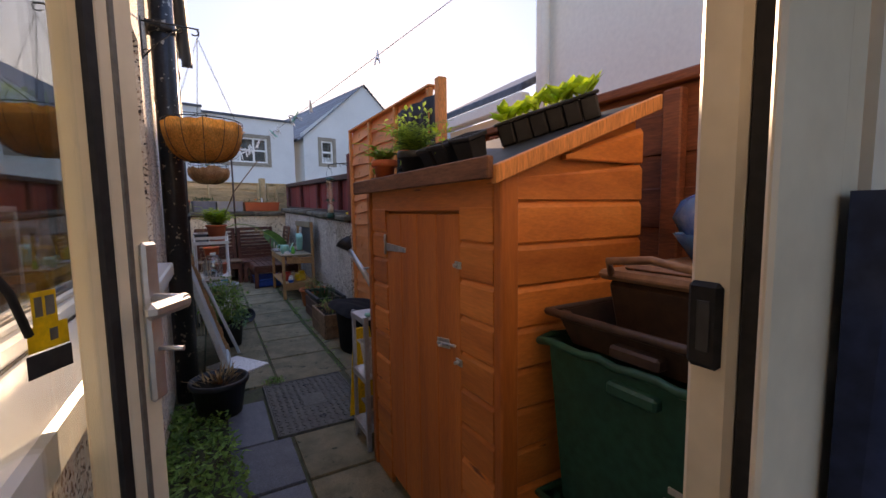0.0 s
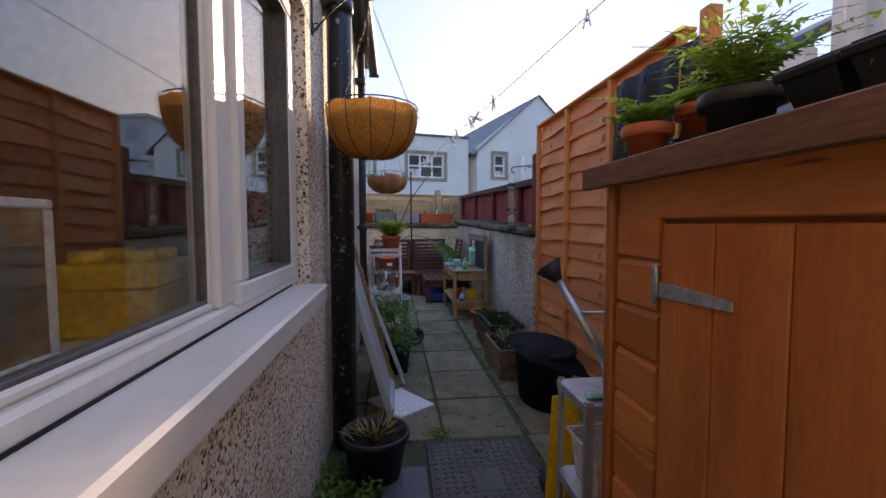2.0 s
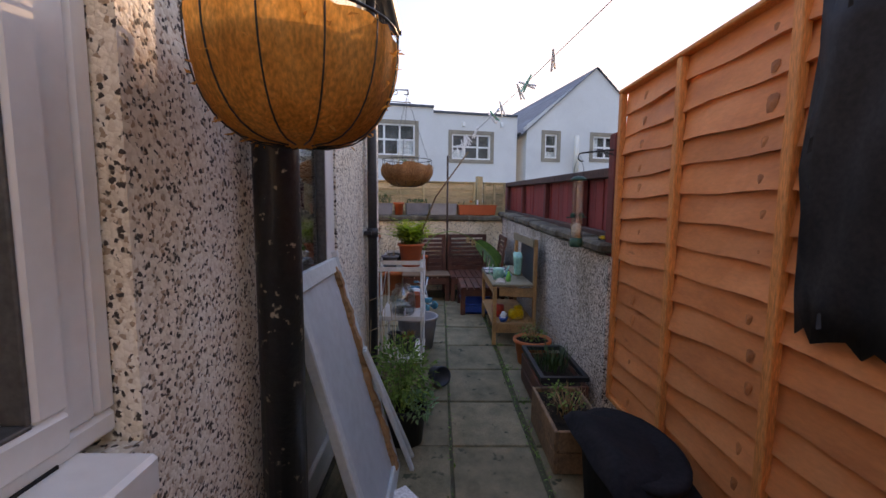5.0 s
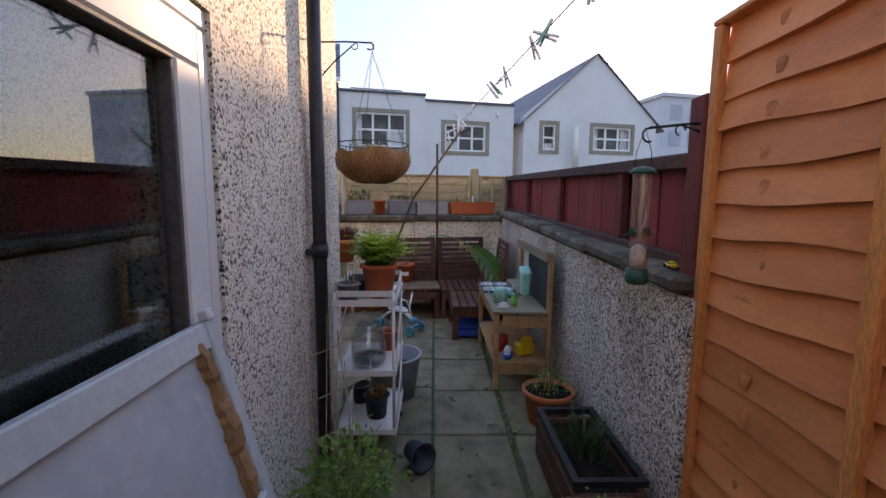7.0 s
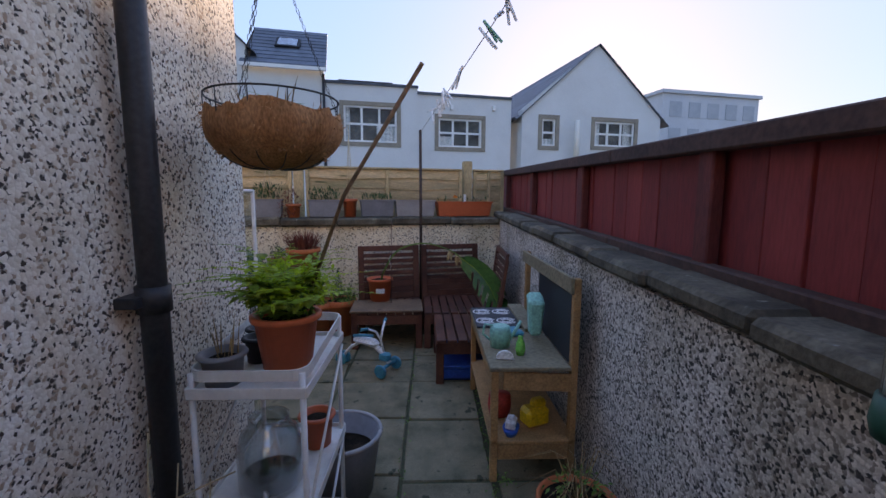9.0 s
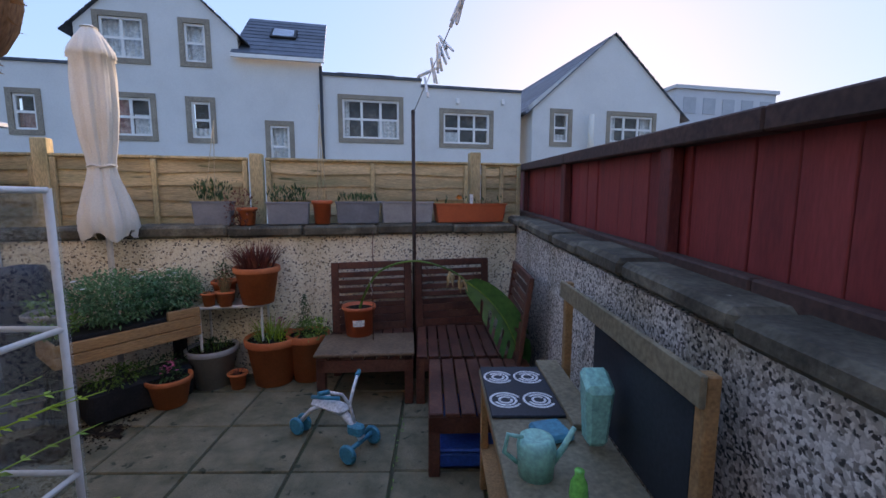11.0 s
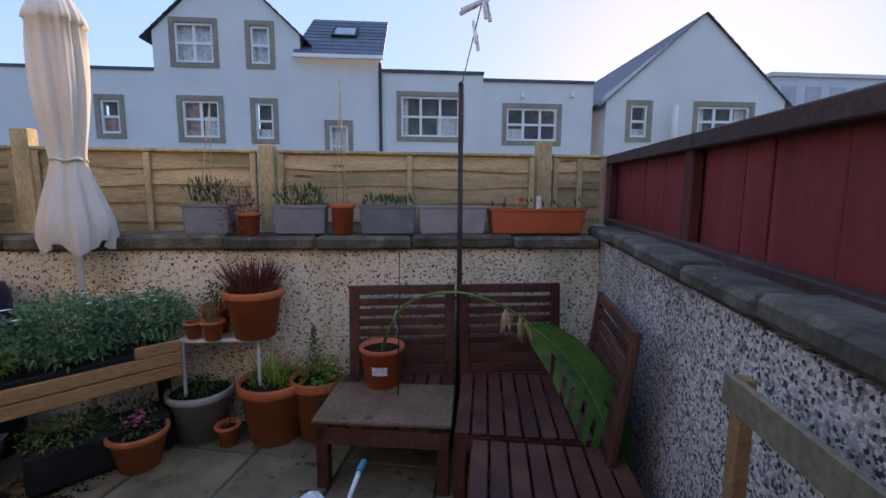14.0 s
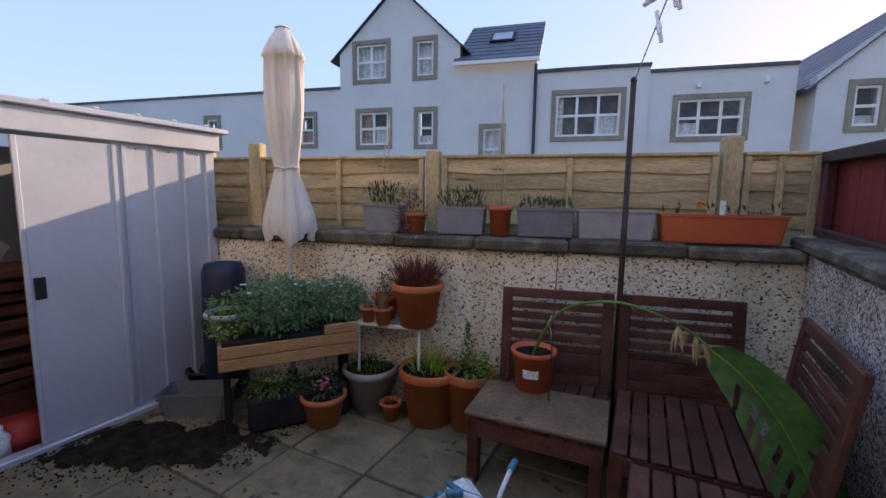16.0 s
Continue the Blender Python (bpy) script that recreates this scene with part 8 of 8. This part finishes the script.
# spilled compost
bm = bmesh.new()
step = 0.014
grid = {}
def heap(x, y):
    v = 1.2 - ((x + 1.86) / 0.50) ** 2 - ((y - lerp(6.98, 7.36, (x + 2.28) / 0.86)) / 0.24) ** 2
    return v + 1.5 * (noise.noise(Vector((x * 4.5, y * 4.5, 2.0))) + 0.5 * noise.noise(Vector((x * 13, y * 13, 5.0)))) + 0.35 * noise.noise(Vector((x * 40, y * 40, 1.0)))
for i in range(100):
    for k in range(90):
        x, y = -2.45 + i * step, 6.5 + k * step
        h = heap(x, y)
        if h > -0.05:
            grid[i, k] = bm.verts.new((x + rg.uniform(-0.003, 0.003), y + rg.uniform(-0.003, 0.003), P0 + 0.003 + max(0, min(0.02, 0.014 * h)) + rg.uniform(0, 0.003)))
for (i, k), v in list(grid.items()):
    q = [grid.get(c) for c in ((i, k), (i + 1, k), (i + 1, k + 1), (i, k + 1))]
    if all(q):
        bm.faces.new(q)
for _ in range(1500):
    x = rg.uniform(-2.40, -1.3); y = lerp(6.85, 7.42, (x + 2.28) / 0.86) + rg.gauss(0, 0.2); r = rg.uniform(0.003, 0.010)
    c = Vector((x, y, P0 + 0.003))
    vs = [bm.verts.new(c + Vector(o) * r) for o in ((1, 0, 0), (-0.5, 0.9, 0), (-0.6, -0.8, 0), (0, 0, 0.9))]
    for f in ((0, 1, 3), (1, 2, 3), (2, 0, 3)):
        bm.faces.new([vs[i] for i in f])
solid("spilled_compost", bm, "soil", "dark compost spilled over the paving", "compost", kind="stuff")

# ---- parasol ----
um = thing("parasol", pose(-1.685, 7.96, P0), "closed cream garden parasol tied at the waist", "parasol")
bm = bmesh.new(); rod(bm, (0, 0, 0), (0, 0, 2.44), 0.019, 0.019, 14); part("pole", bm, "white_metal", um)
bm = bmesh.new()
n = 72
levels = [(2.545, 0.010), (2.53, 0.042), (2.47, 0.085), (2.39, 0.122), (2.345, 0.130), (2.34, 0.116), (2.20, 0.122), (2.0, 0.118), (1.82, 0.100), (1.69, 0.080), (1.63, 0.074), (1.56, 0.088), (1.44, 0.125), (1.32, 0.158), (1.24, 0.168), (1.16, 0.150)]
rings = []
for j, (z, r) in enumerate(levels):
    ring = []
    for k in range(n):
        a = 6.2832 * k / n
        pl = 0.11 * math.sin(8 * a + 0.6 * math.sin(z * 2)) + 0.07 * math.sin(19 * a + z * 3) + 0.05 * math.sin(3 * a + z * 4)
        if j < 3:
            pl *= 0.2
        zz = z
        if j >= len(levels) - 3:
            zz = z + (0.026 * math.asin(0.98 * math.sin(4 * a + 1)) + 0.010 * math.sin(9 * a)) * (j - len(levels) + 4) / 3
        ring.append(bm.verts.new((r * (1 + pl) * math.cos(a), r * (1 + pl) * math.sin(a) * 0.9, zz - P0 * 0.3)))
    rings.append(ring)
for a, c in zip(rings, rings[1:]):
    for k in range(n):
        bm.faces.new((a[k], a[(k + 1) % n], c[(k + 1) % n], c[k])).smooth = True
bm.faces.new(rings[0][::-1])
part("canopy", bm, "cloth", um, "cream fabric canopy in folds")
bm = bmesh.new(); tube(bm, [(0.082 * math.cos(6.2832 * k / 28), 0.074 * math.sin(6.2832 * k / 28), 1.625 + 0.008 * math.sin(k)) for k in range(29)], 0.008, 6); part("tie", bm, "cloth", um)
bm = bmesh.new(); lathe(bm, [(0.05, 2.515), (0.025, 2.53), (0, 2.535)], 14); bmesh.ops.translate(bm, verts=bm.verts, vec=(0, 0, 0.005)); part("finial", bm, "cloth", um)
bm = bmesh.new(); lathe(bm, [(0, 0), (0.2, 0), (0.2, 0.05), (0.05, 0.08), (0.03, 0.2), (0, 0.2)], 24); part("base", bm, "black_plastic", um)

# ---- metal shed ----
ms = thing("metal_shed", pose(-2.4, 6.0, 0.03), "pale grey metal garden shed with its sliding door part open", "shed")
SH = 1.80
bm = bmesh.new(); cuboid(bm, (-1.5, 0.0, 0.0), (-1.48, 1.92, SH)); cuboid(bm, (-1.48, 0, 0), (0, 0.015, SH)); cuboid(bm, (-1.48, 1.905, 0), (-0.012, 1.92, SH)); cuboid(bm, (-1.48, 0.015, 0.0), (-0.02, 1.905, 0.02)); part("wall", bm, "shed_metal", ms)
def ribbed(y0, y1, x, z0, z1, ribs):
    bm = bmesh.new()
    ys = [y0]
    for r in ribs:
        ys += [r - 0.018, r - 0.010, r + 0.010, r + 0.018]
    ys.append(y1)
    prof = []
    for i, y in enumerate(ys):
        up = i > 0 and i < len(ys) - 1 and (i - 1) % 4 in (1, 2)
        prof.append((x + (0.014 if up else 0.0), y))
    a = [bm.verts.new((px_, y, z0)) for px_, y in prof]; c = [bm.verts.new((px_, y, z1)) for px_, y in prof]
    a2 = [bm.verts.new((px_ - 0.006, y, z0)) for px_, y in prof]; c2 = [bm.verts.new((px_ - 0.006, y, z1)) for px_, y in prof]
    for i in range(len(prof) - 1):
        bm.faces.new((a[i], a[i + 1], c[i + 1], c[i])); bm.faces.new((a2[i + 1], a2[i], c2[i], c2[i + 1]))
    for s, e in ((a, a2), (c, c2)):
        for i in range(len(prof) - 1):
            bm.faces.new((s[i], e[i], e[i + 1], s[i + 1]))
    bm.faces.new((a[0], c[0], c2[0], a2[0])); bm.faces.new((a[-1], a2[-1], c2[-1], c[-1]))
    return bm
part("front_sheet", ribbed(1.26, 1.92, 0.0, 0.05, SH, (1.32, 1.50, 1.70, 1.86)), "shed_metal", ms)
part("front_sheet", ribbed(0.0, 0.35, 0.0, 0.05, SH, (0.1, 0.25)), "shed_metal", ms)
dr = part("sliding_door", (lambda b: (cuboid(b, (0.018, 0.80, 0.06), (0.026, 1.27, SH - 0.05), 0.002), cuboid(b, (0.014, 0.80, 0.06), (0.036, 0.825, SH - 0.05), 0.004), cuboid(b, (0.014, 1.245, 0.06), (0.036, 1.27, SH - 0.05), 0.004), b)[3])(bmesh.new()), "shed_metal", ms)
bm = bmesh.new(); cuboid(bm, (0.026, 0.835, 0.88), (0.036, 0.885, 1.0), 0.004); cuboid(bm, (0.034, 0.845, 0.90), (0.040, 0.855, 0.98), 0.002); part("handle", bm, "gasket", dr, "black recessed handle")
bm = bmesh.new()
for y, z in ((1.0, 1.0), (1.257, 1.72), (1.257, 1.0), (1.40, 1.1), (1.60, 1.1), (1.78, 1.1), (1.60, 1.74), (1.40, 1.74), (1.80, 1.74)):
    rod(bm, (0.018 if y < 1.3 else 0.0, y, z), (0.040 if y > 1.2 and y < 1.3 else (0.030 if y < 1.2 else 0.006), y, z), 0.007, 0.005, 8)
part("bolts", bm, "steel", ms)
bm = bmesh.new(); cuboid(bm, (-0.02, 0.0, SH - 0.03), (0.05, 1.94, SH + 0.10), 0.006); part("header", bm, "shed_metal", ms)
bm = bmesh.new(); cuboid(bm, (-0.03, -0.02, 0.0), (0.055, 1.40, 0.055), 0.006); part("bottom_rail", bm, "shed_metal", ms)
for k in range(1):
    bm = bmesh.new()
    vs = cuboid(bm, (-1.55, -0.05, SH + 0.10), (0.09, 1.99, SH + 0.135), 0.006)
    part("roof", bm, "shed_metal", ms)
for k in range(9):
    bm = bmesh.new(); cuboid(bm, (-1.55, 0.05 + k * 0.22, SH + 0.135), (0.085, 0.08 + k * 0.22, SH + 0.15), 0.004); part("roof_rib", bm, "shed_metal", ms)
# things inside the shed
st_ = thing("stacked_chairs", pose(-2.85, 6.45, 0.05), "stack of dark slatted garden furniture inside the shed", "furniture")
for k in range(9):
    bm = bmesh.new(); cuboid(bm, (0.0, 0.0, 0.30 + k * 0.085), (0.22, 0.55, 0.355 + k * 0.085), 0.008, pose(0, 0, 0, 0, 4 * math.sin(k), 0)); part("slat", bm, "bench_wood", st_)
bm = bmesh.new(); cuboid(bm, (0.02, 0.02, 0), (0.2, 0.53, 0.30), 0.01); part("base", bm, "bench_wood", st_)
bm = bmesh.new(); lathe(bm, [(0, 0), (0.10, 0), (0.14, 0.08), (0.10, 0.16), (0, 0.17)], 16, wob=0.1); solid("rag_bundle", bm, "red", "dark red fabric bundle on the shed floor", "fabric", m=pose(-2.58, 6.78, 0.052))
bm = bmesh.new(); lathe(bm, [(0, 0), (0.05, 0), (0.055, 0.12), (0.03, 0.15), (0.03, 0.18), (0, 0.18)], 16); solid("white_bottle", bm, "paper", "white plastic bottle inside the shed", "bottle", m=pose(-2.50, 6.66, 0.052))
bm = bmesh.new(); lathe(bm, [(0, 0), (0.12, 0.0), (0.16, 0.08), (0.08, 0.16), (0, 0.17)], 16, wob=0.08); solid("cushion", bm, "cloth", "pale cushion on the stack in the shed", "cushion", m=pose(-2.74, 6.70, 1.10))

# ---- planters on the back wall ----
def wall_trough(s0, s1, h, material, label, leaves, seed, h2=0.0):
    rg = random.Random(seed)
    w = s1 - s0
    t = thing("window_box", BACK @ pose((s0 + s1) / 2, -0.115, 1.247), label, "planter", "planters on the back wall")
    bm = bmesh.new()
    vs = cuboid(bm, (-w / 2, -0.075, 0.0), (w / 2, 0.075, h), 0.008)
    for v in vs:
        k = lerp(0.93, 1, v.co.z / h); v.co.x *= k; v.co.y *= lerp(0.8, 1, v.co.z / h)
    part("box", bm, material, t)
    bm = bmesh.new(); frame_ring2(bm, -w / 2 - .006, w / 2 + .006, -0.081, 0.081, 0.014, 0.0, 0.014); bmesh.ops.transform(bm, matrix=Matrix(((1, 0, 0, 0), (0, 0, 1, 0), (0, 1, 0, 0), (0, 0, 0, 1))) , verts=bm.verts); bmesh.ops.translate(bm, verts=bm.verts, vec=(0, 0, h - 0.007)); part("rim", bm, material, t)
    bm = bmesh.new(); cuboid(bm, (-w / 2 + 0.01, -0.065, h), (w / 2 - 0.01, 0.065, h + 0.003)); part("soil", bm, "soil", t)
    if leaves:
        bm = bmesh.new()
        for _ in range(leaves):
            p = Vector((rg.uniform(-w / 2 + 0.02, w / 2 - 0.02), rg.uniform(-0.05, 0.05), h))
            d = Vector((rg.uniform(-0.4, 0.4), rg.uniform(-0.4, 0.4), 1))
            leaf(bm, p + d * rg.uniform(0, 0.05 + h2), d, rvec(rg), rg.uniform(0.03, 0.07), rg.uniform(0.006, 0.016), 0.2, 0.1)
        part("leaves", bm, "leaf_dark", t)
    return t
t = wall_trough(0.065, 0.715, 0.160, "terra_plastic", "long terracotta plastic trough with a plant label", 40, 1)
bm = bmesh.new(); cuboid(bm, (-0.03, 0.0, 0.15), (0.0, 0.002, 0.25)); part("plant_label", bm, "paper", t)
bm = bmesh.new(); leaf(bm, Vector((0.10, 0, 0.20)), Vector((0.3, 0.3, 1)), Vector((0, 1, 0)), 0.06, 0.05); leaf(bm, Vector((0.10, 0, 0.20)), Vector((-0.4, 0.1, 0.8)), Vector((0, 1, 0)), 0.05, 0.04); part("orange_flower", bm, mat("petal_orange", [(0.75, 0.20, 0.03), (0.85, 0.30, 0.05)], 9, 0.6, 0), t)
wall_trough(0.74, 1.185, 0.178, "light_grey_plastic", "pale grey plastic trough on the wall", 0, 2)
wall_trough(1.20, 1.56, 0.178, "grey_plastic", "slate grey plastic trough of small seedlings", 130, 3)
wall_trough(1.77, 2.095, 0.176, "grey_plastic", "slate grey plastic trough of thin green shoots", 170, 4, 0.06)
wall_trough(2.35, 2.625, 0.180, "grey_plastic", "slate grey plastic trough of wispy plants", 190, 5, 0.1)
t = potted(BACK @ pose(1.67, -0.10, 1.247), 0.060, 0.076, 0.195, "terra_plastic", "terracotta pot with a wigwam of canes", rim=0.03)
for k, (dx, dy) in enumerate(((0.04, 0.03), (-0.04, 0.02), (0.0, -0.04))):
    bm = bmesh.new(); rod(bm, (dx, dy, 0.12), (dx * -0.1, dy * 0.1, 0.96), 0.004, 0.003, 6); part("cane", bm, "cane", t)
bm = bmesh.new(); cuboid(bm, (-0.05, 0.0, 0.15), (-0.02, 0.002, 0.19)); part("plant_label", bm, "paper", t)
t = potted(BACK @ pose(2.24, -0.07, 1.247), 0.055, 0.07, 0.14, "terracotta", "terracotta pot of straggling red-leaved stems", rim=0.025)
foliage(t, "leaf_red", c=(0.04, 0.03, 0.14), rad=(0.14, 0.08, 0.16), n=260, size=0.026, rg=rg, stems=14, stem_r=0.0015)
for s in (2.48, 2.56):
    bm = bmesh.new(); rod(bm, (0, 0, 0), (-0.03 if s < 2.5 else -0.11, 0, 0.72), 0.004, 0.003, 6); solid("garden_cane", bm, "cane", "thin cane standing in a wall trough", "cane", m=BACK @ pose(s, -0.11, 1.33))
bm = bmesh.new(); cuboid(bm, (-0.05, -0.04, 0), (0.05, 0.04, 0.06), 0.02); solid("loose_stone", bm, mat("pale_stone", [(0.40, 0.33, 0.22), (0.55, 0.46, 0.32)], 8, 0.9, 0.4), "pale loose stone on the wall corner", "stone", m=BACK @ pose(-0.06, -0.12, 1.246))

# ---- clothes line ----
A0, A1 = Vector((1.84, 0.225, 2.77)), Vector((0.41, 8.50, 2.14))
bm = bmesh.new()
pts = [A0.lerp(A1, i / 40) - Vector((0, 0, 0.03 * math.sin(math.pi * i / 40))) for i in range(41)]
tube(bm, pts, 0.0028, 5)
line = thing("clothes_line", pose(0, 0, 0), "grey clothes line strung across the yard", "clothes line")
part("cord", bm, "rope", line)
for k, y in enumerate((3.40, 4.83, 5.27, 5.33, 5.46, 5.92, 6.02, 6.17, 6.24, 6.79, 6.84, 7.2, 7.28, 7.34, 7.52, 7.57, 7.8)):
    u = (y - A0.y) / (A1.y - A0.y)
    c = A0.lerp(A1, u) - Vector((0, 0, 0.03 * math.sin(math.pi * u)))
    peg = thing("clothes_peg", Matrix.Translation(c) @ pose(0, 0, 0, rg.uniform(-50, 50), rg.uniform(-70, 70), rg.uniform(-40, 40)) @ Matrix.Scale(1.2, 4), "pale plastic clothes peg clipped on the line", "clothes peg", "clothes pegs")
    col = "mint" if k in (2, 7) else "paper"
    for sg in (-1, 1):
        bm = bmesh.new(); cuboid(bm, (-0.006, -0.005, -0.075), (0.006, 0.002, 0.045), 0.002, pose(0, sg * 0.006, 0, sg * 10, 0, 0)); part("half", bm, col, peg)
    bm = bmesh.new(); rod(bm, (-0.008, 0, -0.025), (0.008, 0, -0.025), 0.007, 0.007, 10); part("spring", bm, "steel", peg)

# ---- ride-on toy ----
tk = thing("toy_trike", pose(0.02, 7.29, 0.052, 0, 0, -28), "white and teal toddler ride-on trike", "ride-on toy")
bm = bmesh.new()
vs = cuboid(bm, (-0.14, -0.045, 0.20), (0.09, 0.045, 0.26), 0.028)
for v in vs:
    if v.co.x < -0.05:
        v.co.y *= 1.5; v.co.z += 0.02
part("seat", bm, "paper", tk)
bm = bmesh.new(); tube(bm, [(-0.08, 0, 0.225), (-0.18, 0, 0.17), (-0.27, 0, 0.075)], 0.014, 8); part("rear_stay", bm, "paper", tk); bm = bmesh.new(); tube(bm, [(0.05, 0, 0.22), (0.13, 0, 0.16), (0.19, 0, 0.09)], 0.022, 8); part("frame", bm, "paper", tk)
bm = bmesh.new(); cuboid(bm, (0.10, -0.03, 0.10), (0.20, 0.03, 0.17), 0.015); rod(bm, (0.18, -0.10, 0.07), (0.18, 0.10, 0.07), 0.014); part("fork", bm, "teal", tk)
for x, y in ((0.18, -0.11), (0.18, 0.11), (-0.275, -0.03), (-0.275, 0.03)):
    bm = bmesh.new()
    tube(bm, [(x + 0.042 * math.cos(6.2832 * k / 20), y, 0.055 + 0.042 * math.sin(6.2832 * k / 20)) for k in range(21)], 0.013, 8); rod(bm, (x, y - 0.012, 0.055), (x, y + 0.012, 0.055), 0.035, 0.035, 14); part("wheel", bm, "teal", tk)
bm = bmesh.new(); tube(bm, [(0.14, 0, 0.17), (0.11, 0, 0.27), (0.10, -0.05, 0.35), (0.07, -0.12, 0.385)], 0.009, 8); tube(bm, [(0.11, 0, 0.27), (0.10, 0.05, 0.35), (0.07, 0.12, 0.385)], 0.009, 8); hbr = part("handlebar", bm, "paper", tk)
for s in (-1, 1):
    bm = bmesh.new(); tube(bm, [(0.07, s * 0.115, 0.384), (0.045, s * 0.17, 0.39)], 0.014, 8); part("grip", bm, "teal", hbr)
bm = bmesh.new(); tube(bm, [(-0.12, -0.05, 0.285), (-0.02, -0.045, 0.30), (0.04, 0.0, 0.29)], 0.012, 8); part("trim", bm, "teal", tk)

# ---- paving: slabs one by one ----
bm = bmesh.new(); cuboid(bm, (-0.5, -0.5, -0.04), (0.5, 0.5, 0.0), 0.008)
slab = mesh_of("slab", bm, "slab")
bm = bmesh.new(); cuboid(bm, (-0.5, -0.5, -0.04), (0.5, 0.5, 0.0), 0.008)
slate_slab = mesh_of("slate_slab", bm, "slate_slab")
rg = random.Random(21)
def lay(x0, x1, y0, y1, me=None, gap=0.016):
    yc = (y0 + y1) / 2
    tilt = 0.028 if 4.7 < yc < 6.5 else 0
    piece("slab", me or slab, floor, Matrix.Translation(((x0 + x1) / 2, yc, floor_z(yc) + rg.uniform(-0.004, 0.003))) @ Matrix.Rotation(tilt + rg.uniform(-0.004, 0.004), 4, "X") @ Matrix.Rotation(rg.uniform(-0.006, 0.006), 4, "Z") @ Matrix.Diagonal((x1 - x0 - gap, y1 - y0 - gap, 1, 1)))
rows_main = [3.14, 3.69, 4.24, 4.80, 5.36, 5.93, 6.50, 7.06, 7.60, 8.2]
for a, b2 in zip(rows_main, rows_main[1:]):
    for x0, x1 in ((0.37, 0.84), (0.86, 1.30)) + (((-0.10, 0.37),) if b2 < 6.1 else ()):
        lay(x0, x1, a, b2)
    if a < 5.5:
        lay(-0.27, -0.10, a, b2)
for x0, x1 in ((0.84, 1.30), (1.30, 1.7)):
    for a, b2 in ((2.0, 2.55), (2.55, 3.14)):
        lay(x0, x1, a, b2)
for a, b2 in ((0.25, 0.8), (0.8, 1.35), (1.35, 1.9), (1.9, 2.34)):
    lay(0.33, 0.80, a, b2); lay(0.02, 0.33, a, b2, slate_slab)
    lay(0.80, 1.45, a, b2)
lay(0.02, 0.25, 2.34, 2.9, slate_slab)
px = [0.37, -0.16, -0.69, -1.21, -1.73, -2.25, -2.8]
py = [5.45, 5.98, 6.52, 7.05, 7.5, 7.97, 8.5, 9.0]
for i, (x1, x0) in enumerate(zip(px, px[1:])):
    for a, b2 in zip(py, py[1:]):
        if a < 5.7 and x0 < -0.3:
            continue
        lay(x0, x1, a, b2)
